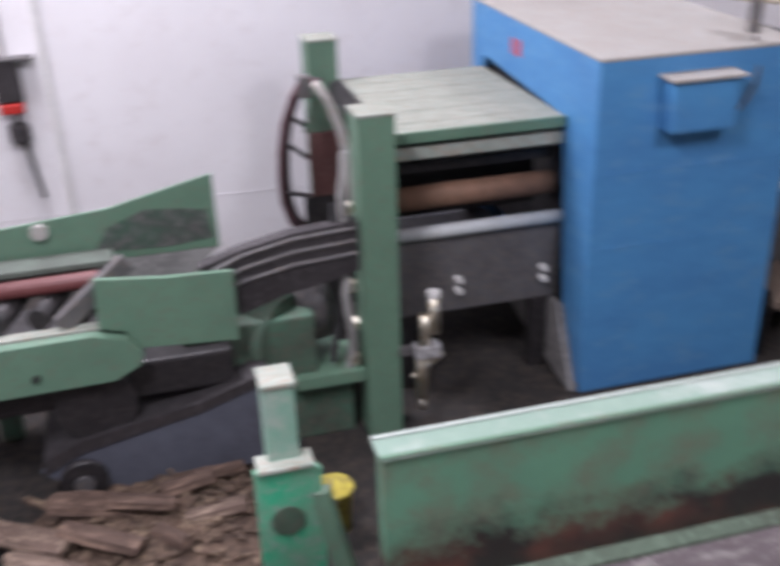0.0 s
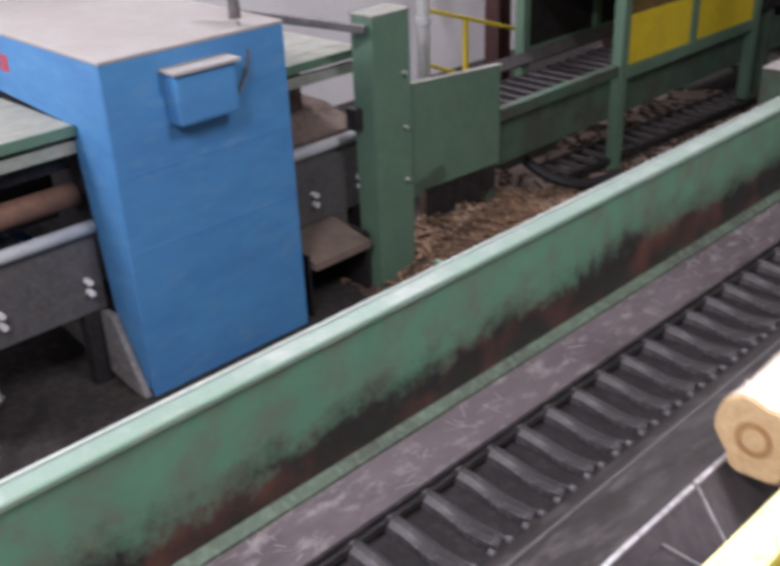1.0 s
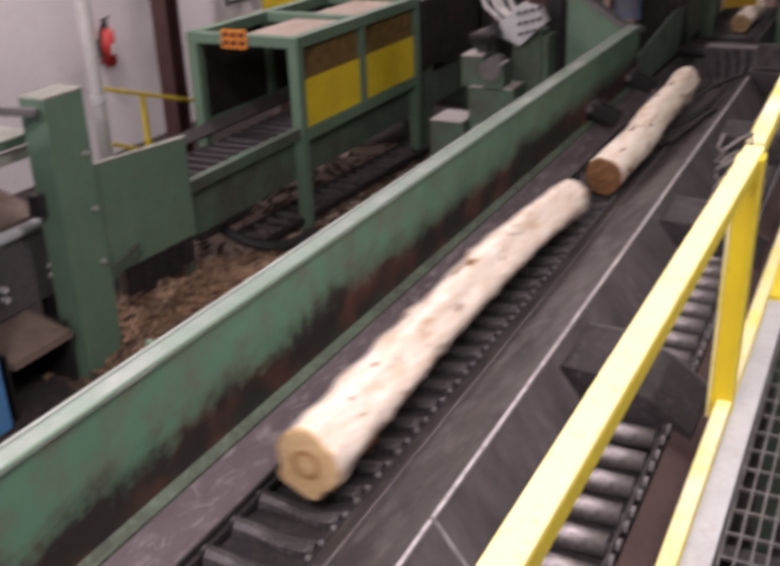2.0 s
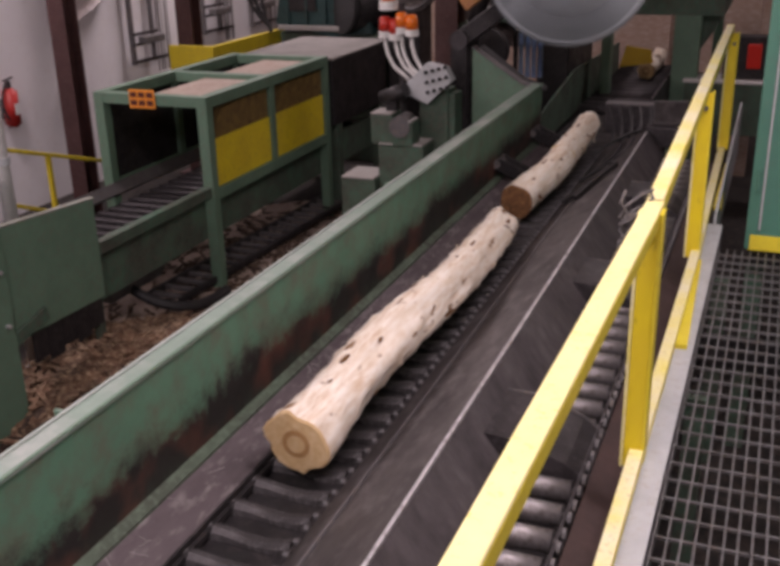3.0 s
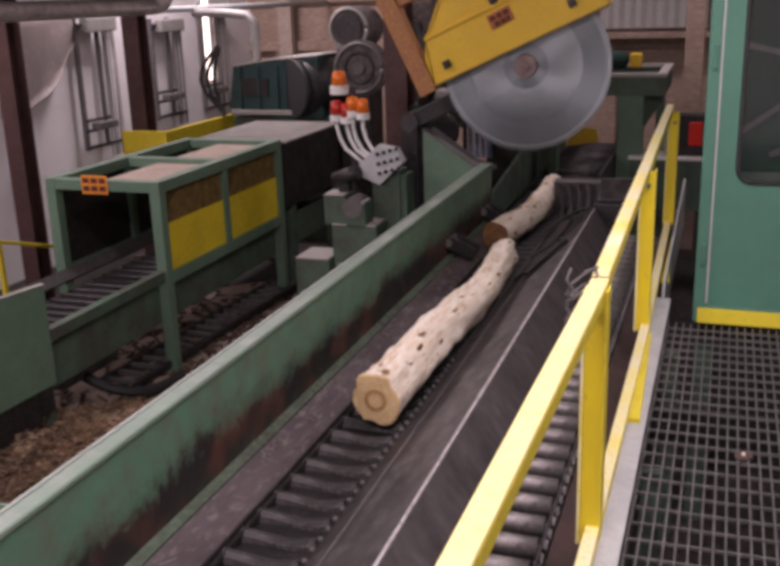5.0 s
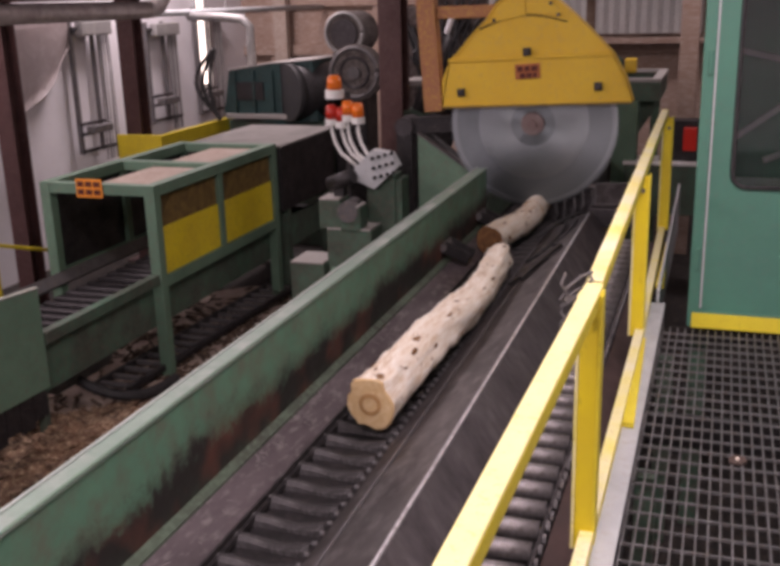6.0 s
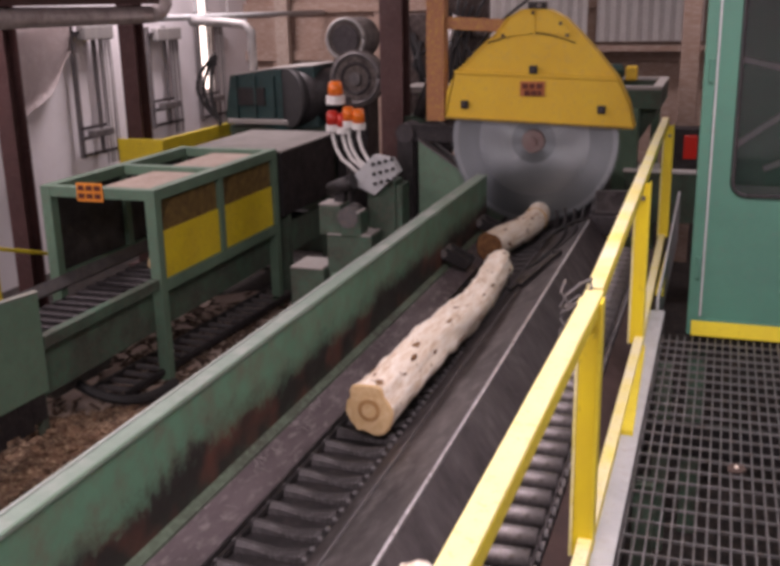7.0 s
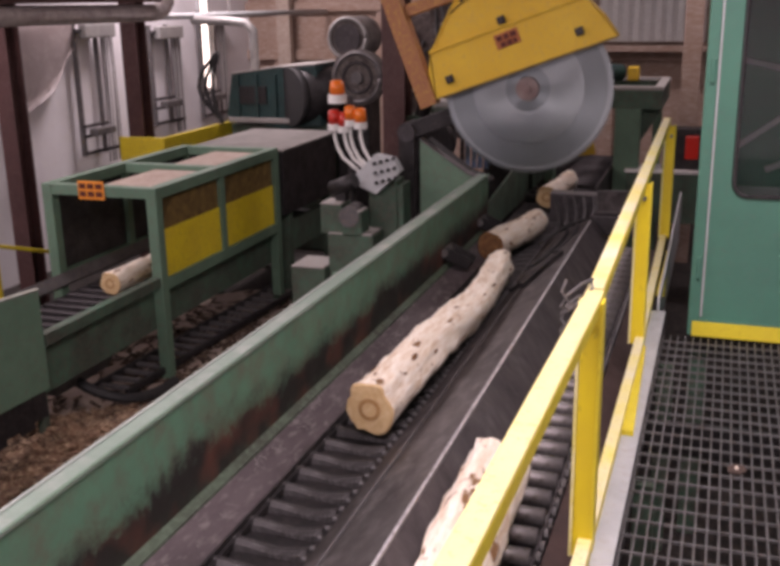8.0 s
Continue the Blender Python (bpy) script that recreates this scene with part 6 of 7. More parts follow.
def wall_frames():
    """Steel pipe racks and cables on the white wall beyond the cage."""
    for y0, z0, z1 in ((10.82, 0.26, 1.6), (12.58, 0.44, 1.52), (14.0, 0.4, 1.7)):
        t = thing("pipe_rack", "dark steel pipe rack with a hanging wire bundle", "pipe rack", (-7.9, y0, 0))
        for dy, w in ((0, 0.022), (0.46, 0.014)):
            piece("upright", lambda bm: box(bm, -0.03, 0.03, dy - w, dy + w, z0 - 0.26, z1 + 0.1), STEEL_GREY, t)
        for z, y1 in ((z0 - 0.22, 0.75), (z0, 0.5), (z0 + 0.13, 0.5), (z1, 0.8)):
            piece("cross_bar", lambda bm: box(bm, 0.03, 0.07, -0.03, y1, z - 0.018, z + 0.018), STEEL_DARK, t)
        piece("tray", lambda bm: box(bm, 0.072, 0.2, 0.04, 0.46, z0 + 0.01, z0 + 0.1, 0.01), STEEL_GREY, t, "small grey tray")
        piece("head_box", lambda bm: box(bm, 0.02, 0.14, 0.08, 0.74, z1 - 0.1, z1 + 0.08, 0.02), STRAP_GREY, t)
        piece("wall_fixing", lambda bm: box(bm, -0.1, -0.03, 0, 0.5, z1 - 0.05, z1), STEEL_DARK, t)
        rnd = random.Random(int(y0 * 10))
        for k in range(9):
            y = 0.5 + 0.032 * k
            piece("wire", lambda bm: tube(bm, arc((0.05, y, z1), (0.05, y + rnd.uniform(-0.03, 0.03), z0 - 0.4), 0.02, 6, (0.4, rnd.uniform(-1, 1), 0)), 0.009, 6), STRAP_GREY if k % 3 else WIRE_DARK, t)
    t = thing("tarpaulin", "grey-brown plastic sheet slung across the white wall", "sheet", (-7.93, 9.3, 0))
    def cloth(bm):
        n, m = 18, 8
        rows = []
        for j in range(m):
            row = []
            for i in range(n):
                y = i / (n - 1) * 1.55
                low = 0.62 + 0.12 * y + 0.3 * max(0.0, y - 0.45) ** 1.5 + 0.35 * max(0.0, y - 0.8)
                v = j / (m - 1)
                row.append(bm.verts.new((0.03 + 0.035 * math.sin(y * 9 + v * 5) * v + 0.02 * v, y, 1.75 + (low - 1.75) * v)))
            rows.append(row)
        for a, b in zip(rows, rows[1:]):
            for i in range(n - 1):
                bm.faces.new((a[i], a[i + 1], b[i + 1], b[i]))
        bmesh.ops.solidify(bm, geom=bm.faces[:], thickness=0.006)
    piece("sheet", cloth, TARP, t, "", True)
    t = thing("cable_tray", "dark brown cable tray above the insulated pipe", "cable tray", (-6.5, 8.0, 1.93))
    piece("tray", lambda bm: box(bm, -0.15, 0.12, -4.2, 2.5, 0.0, 0.03, 0.004), MAROON, t)
    for x in (-0.15, 0.1):
        piece("tray_side", lambda bm, x=x: box(bm, x, x + 0.02, -4.2, 2.5, 0.031, 0.14, 0.003), MAROON, t)
    for y in (-3.0, -0.4, 2.2):
        piece("hanger", lambda bm, y=y: rod(bm, (0.0, y, 0.03), (0.0, y, 2.67), 0.012), STEEL_DARK, t)
    for k in range(3):
        piece("cable", lambda bm, k=k: rod(bm, (-0.09 + 0.08 * k, -4.1, 0.055), (-0.09 + 0.08 * k, 2.4, 0.055), 0.024), RUBBER, t)
    t = thing("overhead_pipe", "thick grey insulated pipe under the roof beams", "pipe", (-6.5, 9.2, 1.78))
    piece("pipe", lambda bm: rod(bm, (0, -4.5, 0.05), (0, 1.2, 0.03), 0.1, seg=20), PIPE_GREY, t, "", True)
    piece("elbow", lambda bm: tube(bm, [(0, 1.2, 0.03), (0, 1.35, 0.035), (0, 1.5, 0.075), (0, 1.6, 0.16), (0, 1.64, 0.3), (0, 1.64, 2.86)], 0.1, 16), PIPE_GREY, t, "", True)
    t = thing("overhead_pipe", "thin pale pipe along the wall", "pipe", (-7.0, 12.5, 1.75))
    piece("pipe", lambda bm: rod(bm, (0, -1.4, 0), (0.5, 3.4, 0), 0.04), GREY_PAINT, t, "", True)
    piece("hanger", lambda bm: rod(bm, (0.2, 0.5, 0.0), (0.2, 0.5, 2.9), 0.012), STRAP_GREY, t)
    t = thing("daylight_strip", "bright translucent daylight strip between wall posts", "window", (-7.97, 14.2, 0.8))
    piece("pane", lambda bm: box(bm, -0.02, 0.0, 0, 0.22, -0.2, 1.6), SKYLIGHT, t, "glowing translucent pane")
    piece("frame", lambda bm: box(bm, -0.02, 0.03, 0.22, 0.27, -0.22, 1.62), GREY_PAINT, t)
    piece("frame", lambda bm: box(bm, -0.02, 0.03, -0.05, 0, -0.22, 1.62), GREY_PAINT, t)


wall_frames()


MOTOR_DUST = material("dust_caked_steel", (0.15, 0.13, 0.12), 0.75, 0.1, second=(0.085, 0.07, 0.068), scale=4, third=(0.28, 0.25, 0.23), amount3=0.25)
MURK = material("oily_brown_sheet", (0.085, 0.06, 0.052), 0.7, second=(0.05, 0.038, 0.036), scale=3, third=(0.16, 0.13, 0.12), scale3=14, amount3=0.3, bump=0.3)


def chipper_drive():
    o = (-5.7, 12.0, FZ)
    t = thing("chipper_drive", "dark teal drive unit with a grey electric motor and belt pulley", "machine", o)
    at = holder(t, o)
    at("body", lambda bm: prism(bm, [(-6.3, 0.45), (-6.2, 1.0), (-5.6, 1.08), (-5.0, 1.12), (-4.95, 0.35), (-5.5, 0.3)], "y", 11.8, 12.8), TEAL, "dark teal gearbox body")
    at("body_top", lambda bm: prism(bm, [(-6.2, 1.005), (-5.6, 1.085), (-5.0, 1.125), (-5.0, 1.14), (-5.6, 1.1), (-6.2, 1.02)], "y", 11.78, 12.8), DUST)
    at("dark_hood", lambda bm: rod(bm, (-5.35, 11.75, 0.72), (-4.95, 12.3, 0.72), 0.36, seg=24), STEEL_BLACK, "black round hood", True)
    for k in range(4):
        at("body_rib", lambda bm, k=k: box(bm, -6.12 + 0.27 * k, -6.09 + 0.27 * k, 11.76, 11.8, 0.42 + 0.02 * k, 1.0, 0.004), TEAL)
    at("hood_band", lambda bm: rod(bm, (-5.36, 11.735, 0.72), (-5.3, 11.82, 0.72), 0.375, seg=24), RUBBER, "", True)
    at("side_lug", lambda bm: box(bm, -6.25, -5.2, 11.74, 11.79, 0.38, 0.44, 0.006), DUST, "dusty ledge strip")
    # Flat black slab on the face; the shade of a recess as colour.
    at("window_recess", lambda bm: box(bm, -6.1, -5.7, 11.77, 11.8, 0.62, 0.85), STEEL_BLACK)
    at("stand", lambda bm: box(bm, -6.3, -4.9, 11.9, 12.7, FZ, 0.34, 0.02), GREEN_DARK)
    for k in range(3):
        at("hose", lambda bm, k=k: tube(bm, [(-6.35 - 0.1 * k * math.sin(i * 0.31) - 0.12 * math.sin(i * 0.31), 11.75, 0.35 + 0.09 * i + 0.02 * k) for i in range(11)], 0.025), RUBBER, "black looped hose")
    at("pipe_gooseneck", lambda bm: tube(bm, [(-6.0, 12.1, 1.05), (-6.0, 12.1, 1.35), (-6.0, 12.1, 1.55), (-6.1, 12.1, 1.65), (-6.4, 12.1, 1.68), (-6.9, 12.1, 1.7)], 0.06), STRAP_GREY, "grey pipe gooseneck", True)
    m = at("motor", lambda bm: rod(bm, (-4.62, 12.0, 1.45), (-4.62, 12.6, 1.45), 0.27, seg=28, bevel=0.03), MOTOR_DUST, "grey electric motor", True)
    at("motor_face", lambda bm: rod(bm, (-4.62, 11.97, 1.45), (-4.62, 12.0, 1.45), 0.18, seg=24), STEEL_DARK, "", False, m)
    at("motor_rim", lambda bm: tube(bm, [(-4.62 + 0.25 * math.cos(i * math.tau / 24), 11.99, 1.45 + 0.25 * math.sin(i * math.tau / 24)) for i in range(25)], 0.025), STRAP_GREY, "", True, m)
    at("pulley", lambda bm: rod(bm, (-4.48, 11.95, 0.96), (-4.48, 12.1, 0.96), 0.36, seg=30), MOTOR_DUST, "dusty belt pulley", True)
    at("pulley_rim", lambda bm: tube(bm, [(-4.48 + 0.31 * math.cos(i * math.tau / 28), 11.95, 0.96 + 0.31 * math.sin(i * math.tau / 28)) for i in range(29)], 0.03), STEEL_GREY, "", True)
    at("pulley_rim", lambda bm: tube(bm, [(-4.48 + 0.19 * math.cos(i * math.tau / 28), 11.95, 0.96 + 0.19 * math.sin(i * math.tau / 28)) for i in range(29)], 0.02), STEEL_DARK, "", True)
    at("pulley_hub", lambda bm: rod(bm, (-4.48, 11.9, 0.96), (-4.48, 11.95, 0.96), 0.08, seg=18), STEEL_GREY)
    # Made-up box in murky brown that darkens the wall behind the column.
    at("cabinet", lambda bm: box(bm, -4.1, -3.5, 12.5, 12.9, FZ, 1.75, 0.02), MURK, "oily brown side cabinet")
    for k in range(5):
        at("cabinet_hose", lambda bm, k=k: tube(bm, arc((-4.05 + 0.1 * k, 12.46, 1.7 - 0.1 * k), (-3.75 + 0.05 * k, 12.46, 0.5 + 0.1 * k), 0.12 + 0.05 * k, 12, (0.9 - 0.4 * k, -0.3, 0)), 0.022), RUBBER, "black hanging hose")
    at("motor_stand", lambda bm: box(bm, -4.85, -4.4, 12.12, 12.6, FZ, 1.2, 0.02), STEEL_BLACK)


chipper_drive()


def saw_frame():
    o = (-2.6, 10.0, FZ)
    t = thing("ram_stand", "dark greasy steel stand with rams behind the saw", "machine stand", o)
    at = holder(t, o)
    at("body", lambda bm: box(bm, -3.15, -2.9, 9.75, 10.2, FZ, 0.75, 0.03), GREEN_DARK, "dirty dark green body")
    at("ram", lambda bm: rod(bm, (-2.95, 9.7, 0.75), (-2.7, 9.9, 1.5), 0.07, seg=16), STEEL_BLACK, "black hydraulic ram", True)
    at("ram_rod", lambda bm: rod(bm, (-2.7, 9.9, 1.5), (-2.62, 9.95, 1.75), 0.03), STEEL_LIGHT)
    at("gear_case", lambda bm: rod(bm, (-2.8, 9.6, 0.5), (-2.8, 9.75, 0.5), 0.22, seg=22), STEEL_BLACK, "black gear case", True)
    at("dust_ledge", lambda bm: box(bm, -3.2, -2.75, 9.9, 10.4, 0.98, 1.04, 0.01), DUST, "dusty pale ledge")
    at("ledge_post", lambda bm: box(bm, -3.1, -3.0, 10.2, 10.3, FZ, 0.98), GREEN_DARK)
    for k in range(3):
        at("hose", lambda bm, k=k: tube(bm, arc((-3.0 + 0.1 * k, 9.7, 0.6), (-2.55 + 0.08 * k, 9.6, 0.0), 0.16 + 0.05 * k, 12, (-0.6, -0.5, 0.2)), 0.016), RUBBER)


saw_frame()


def valve_manifold():
    o = (-3.0, 11.4, FZ)
    t = thing("valve_manifold", "oily dark valve manifold hung with looped hoses", "machine", o)
    at = holder(t, o)
    rnd = random.Random(21)
    at("back_plate", lambda bm: box(bm, -3.35, -2.62, 11.4, 11.45, 0.3, 2.3, 0.01), MURK, "oily brown back plate")
    for x in (-3.32, -2.7):
        at("stand_leg", lambda bm, x=x: box(bm, x, x + 0.07, 11.46, 11.53, FZ, 2.2, 0.005), STEEL_BLACK)
    for k in range(6):
        x, z = -3.22 + 0.26 * (k % 3), 1.15 + 0.42 * (k // 3)
        v = at("valve_block", lambda bm: box(bm, x - 0.08, x + 0.08, 11.28, 11.4, z - 0.07, z + 0.07, 0.012), MOTOR_DUST if k % 2 else STEEL_BLACK, "dusty valve block")
        at("valve_cap", lambda bm: rod(bm, (x, 11.28, z), (x, 11.24, z), 0.04, seg=12), STEEL_GREY, "", True, v)
    for k in range(9):
        a = (-3.25 + 0.08 * k, 11.27, 1.95 - 0.06 * (k % 4))
        b = (-3.2 + 0.07 * ((k * 4) % 9), 11.24, 0.65 + 0.08 * (k % 3))
        at("hose", lambda bm: tube(bm, arc(a, b, rnd.uniform(0.08, 0.25), 12, (rnd.uniform(-1, 1), -0.6, 0)), 0.018), RUBBER, "black looped hose", True)
    at("yellow_cap", lambda bm: box(bm, -2.9, -2.68, 11.1, 11.28, 0.72, 0.9, 0.02), YELLOW_GUARD, "dirty yellow cap")
    at("shelf", lambda bm: box(bm, -3.35, -2.6, 11.0, 11.4, 0.62, 0.7, 0.01), GREEN_DARK)
    at("pale_block", lambda bm: box(bm, -3.2, -2.9, 11.02, 11.25, 0.7, 0.79, 0.03), DUST, "dust-caked block")


valve_manifold()


def yellow_bin():
    t = thing("guard_box", "yellow steel guard box behind the caged conveyor", "guard", (-6.4, 10.6, FZ))
    piece("front", lambda bm: box(bm, -0.02, 0.02, -0.3, 1.7, 1.3, 1.7, 0.005), YELLOW_PANEL, t)
    piece("end", lambda bm: box(bm, -0.6, -0.02, -0.3, -0.26, 1.3, 1.7, 0.005), YELLOW_PANEL, t)
    for y in (-0.2, 1.5):
        piece("leg", lambda bm: box(bm, -0.1, -0.021, y, y + 0.07, 0, 1.6), STEEL_DARK, t)


yellow_bin()


def console():
    o = (-3.0, 8.65, FZ)
    t = thing("control_console", "green pedestal with a sloping grey push-button panel", "control panel", o)
    at = holder(t, o)
    at("pedestal", lambda bm: box(bm, -3.14, -2.86, 8.6, 8.85, FZ, 0.28, 0.01), GREEN_DARK, "dirty green pedestal")
    at("pedestal_side", lambda bm: box(bm, -2.86, -2.8, 8.62, 8.85, FZ, 0.24, 0.006), GREEN_DARK)
    p = at("panel", lambda bm: prism(bm, [(-3.3, 0.27), (-3.03, 0.16), (-2.79, 0.38), (-2.86, 0.5), (-3.04, 0.53)], "y", 8.5, 8.62), GREY_PAINT, "light grey button panel")
    for r in range(3):
        for c in range(4):
            x, z = -3.04 + c * 0.062 - r * 0.008 + 0.02, 0.27 + r * 0.09 + c * 0.018
            at("push_button", lambda bm: rod(bm, (x, 8.5, z), (x, 8.478, z), 0.018, seg=10), BLACK_INK if (r + c) % 3 else STEEL_BLACK, "", False, p)
    lt = thing("beacon_cluster", "cluster of red and amber warning beacons on white conduits", "warning light", (-3.3, 8.6, 0.85))
    at2 = holder(lt, (-3.3, 8.6, 0.85))
    at2("amber_lens", lambda bm: rod(bm, (-3.43, 8.6, 1.07), (-3.43, 8.6, 1.2), 0.075, 0.06, 18, 0.012), BEACON_AMBER, "glowing amber lens", True)
    at2("white_ring", lambda bm: rod(bm, (-3.43, 8.6, 0.99), (-3.43, 8.6, 1.07), 0.09, seg=18), WHITE_PAINT)
    for x, z, m in ((-3.46, 0.86, BEACON_RED), (-3.3, 0.9, BEACON_AMBER), (-3.36, 0.84, BEACON_RED), (-3.2, 0.88, BEACON_AMBER)):
        b = at2("lamp_lens", lambda bm: rod(bm, (x, 8.58, z - 0.06), (x, 8.58, z + 0.07), 0.06, 0.05, 16, 0.01), m, "", True)
        at2("lamp_base", lambda bm: rod(bm, (x, 8.58, z - 0.12), (x, 8.58, z - 0.06), 0.065, seg=16), WHITE_PAINT, "", False, b)
    for k, x in enumerate((-3.46, -3.36, -3.3, -3.2)):
        at2("conduit", lambda bm: tube(bm, [(x, 8.58, 0.78), (x, 8.58, 0.68), (x + 0.03, 8.57, 0.58), (x + 0.09, 8.56, 0.48), (x + 0.17, 8.56, 0.42), (x + 0.24, 8.56, 0.36)], 0.018), WHITE_PAINT, "white bent conduit", True)
    at2("conduit_plate", lambda bm: box(bm, -3.5, -3.16, 8.6, 8.64, 0.72, 0.8), STEEL_DARK)
    at2("mast", lambda bm: rod(bm, (-3.33, 8.66, FZ), (-3.33, 8.66, 1.05), 0.03), STEEL_DARK)


console()


def stepped_machine():
    o = (-3.35, 8.4, FZ)
    t = thing("hydraulic_unit", "green stepped hydraulic unit with dusty tops", "machine", o)
    at = holder(t, o)
    for x0, x1, y0, y1, z0, z1 in ((-3.45, -3.0, 8.3, 8.7, FZ, -0.2), (-3.8, -3.45, 8.2, 8.6, FZ, -0.52), (-3.52, -3.3, 8.3, 8.55, -0.2, 0.08), (-3.3, -3.1, 8.28, 8.5, -0.2, 0.02)):
        at("block", lambda bm: box(bm, x0, x1, y0, y1, z0, z1, 0.015), GREEN_DARK)
        at("block_top", lambda bm: box(bm, x0 + 0.01, x1 - 0.01, y0 - 0.01, y1 - 0.01, z1 + 0.002, z1 + 0.018, 0.004), DUST, "dust-covered top")
    at("valve", lambda bm: rod(bm, (-3.22, 8.26, -0.02), (-3.22, 8.5, -0.02), 0.1, seg=18), STEEL_GREY, "grey round valve", True)
    at("cylinder", lambda bm: rod(bm, (-3.45, 8.45, 0.2), (-3.2, 8.4, 0.3), 0.07, seg=16), STEEL_BLACK, "", True)
    at("cylinder_foot", lambda bm: box(bm, -3.4, -3.3, 8.4, 8.5, 0.1, 0.2), STEEL_BLACK)


stepped_machine()

# ---- beyond the saw ----


def green_hopper():
    o = (-1.0, 11.2, FZ)
    t = thing("green_hopper", "green steel hopper stand with a pale dusty rim", "hopper", o)
    at = holder(t, o)
    z = 0.95
    for x0, x1, y0, y1 in ((-1.9, -0.62, 11.0, 11.1), (-1.9, -0.62, 12.3, 12.4), (-0.72, -0.62, 11.1, 12.3), (-1.9, -1.8, 11.1, 12.3)):
        at("rim", lambda bm: box(bm, x0, x1, y0, y1, z - 0.02, z + 0.02, 0.004), DUST, "pale dusty rim")
        at("rim_side", lambda bm: box(bm, x0 + 0.01, x1 - 0.01, y0 + 0.01, y1 - 0.01, z - 0.22, z - 0.021), GREEN_DARK)
    at("chute", lambda bm: prism(bm, [(-0.9, 0.74), (-0.66, 0.74), (-0.7, 0.6), (-0.98, 0.15), (-1.05, 0.2)], "y", 11.2, 12.2), GREEN_DARK)
    for x in (-1.12, -1.88):
        at("post", lambda bm: box(bm, x, x + 0.27 if x > -1.5 else x + 0.1, 11.0, 11.2, FZ, z - 0.22, 0.008), GREEN, "green hopper post")
    at("post", lambda bm: box(bm, -0.8, -0.7, 12.3, 12.4, FZ, z - 0.22), GREEN)
    at("saw_motor", lambda bm: rod(bm, (-1.5, 11.6, 1.08), (-1.15, 11.9, 1.05), 0.1, seg=16, bevel=0.02), TEAL, "blue-black motor on the rim", True)
    at("motor_guard", lambda bm: box(bm, -1.08, -0.95, 11.75, 11.9, 0.97, 1.13, 0.02), YELLOW_GUARD)
    at("yellow_deflector", lambda bm: prism(bm, [(-1.72, 0.12), (-1.35, 0.18), (-1.38, 0.32), (-1.65, 0.36)], "y", 11.3, 11.32), YELLOW_GUARD, "dirty yellow deflector")
    t2 = thing("far_bench", "green bench with a white edge and a red signal lamp", "bench", (-0.4, 10.9, FZ))
    at2 = holder(t2, (-0.4, 10.9, FZ))
    at2("top", lambda bm: box(bm, -0.98, 0.9, 10.9, 11.4, 0.05, 0.08, 0.003), WHITE_PAINT, "white bench edge")
    at2("apron", lambda bm: box(bm, -0.96, 0.9, 10.93, 10.96, -0.5, 0.05), GREEN_DARK)
    at2("leg", lambda bm: box(bm, -0.96, -0.88, 10.97, 11.05, FZ, 0.05), GREEN_DARK)
    at2("leg", lambda bm: box(bm, 0.8, 0.88, 10.97, 11.05, FZ, 0.05), GREEN_DARK)
    at2("signal_lamp", lambda bm: box(bm, -0.36, -0.22, 11.0, 11.05, 0.2, 0.45, 0.01), RED_LIGHT, "glowing red signal lamp")
    at2("signal_box", lambda bm: box(bm, -0.6, -0.1, 11.05, 11.3, 0.08, 0.52, 0.01), STEEL_BLACK)
    tp = thing("timber_post", "pale planed timber post against the end wall", "post", (-7.18, 15.7, FZ))
    piece("shaft", lambda bm: box(bm, -0.12, 0.12, -0.08, 0.08, 0, 5.95, 0.01), PLY, tp)
    t3 = thing("timber_post", "brown rough timber post", "post", (-0.4, 12.6, FZ))
    piece("shaft", lambda bm: box(bm, -0.11, 0.11, -0.1, 0.1, 0, 5.95, 0.01), BROWN_WALL, t3)
    t4 = thing("roof_sheet_stack", "pale corrugated sheets leaning on the end wall", "metal sheet", (-2.0, 15.6, 0.0))
    for k in range(3):
        def sheet(bm, k=k):
            n = 40
            pts = [(-1.6 + k * 1.7 + i * 0.04, 0.012 * math.sin(i * 1.57)) for i in range(n)]
            a = [bm.verts.new((x, d - 0.02 * k, 1.25)) for x, d in pts]
            b = [bm.verts.new((x, d + 0.1 - 0.02 * k, 2.6)) for x, d in pts]
            for i in range(n - 1):
                bm.faces.new((a[i], a[i + 1], b[i + 1], b[i]))
            bmesh.ops.solidify(bm, geom=bm.faces[:], thickness=0.004)
        piece("sheet", sheet, WHITE_PAINT, t4, "pale corrugated sheet")
    piece("shelf", lambda bm: box(bm, -1.8, 3.4, -0.3, 0.25, 1.12, 1.2), BROWN_WALL, t4)


green_hopper()


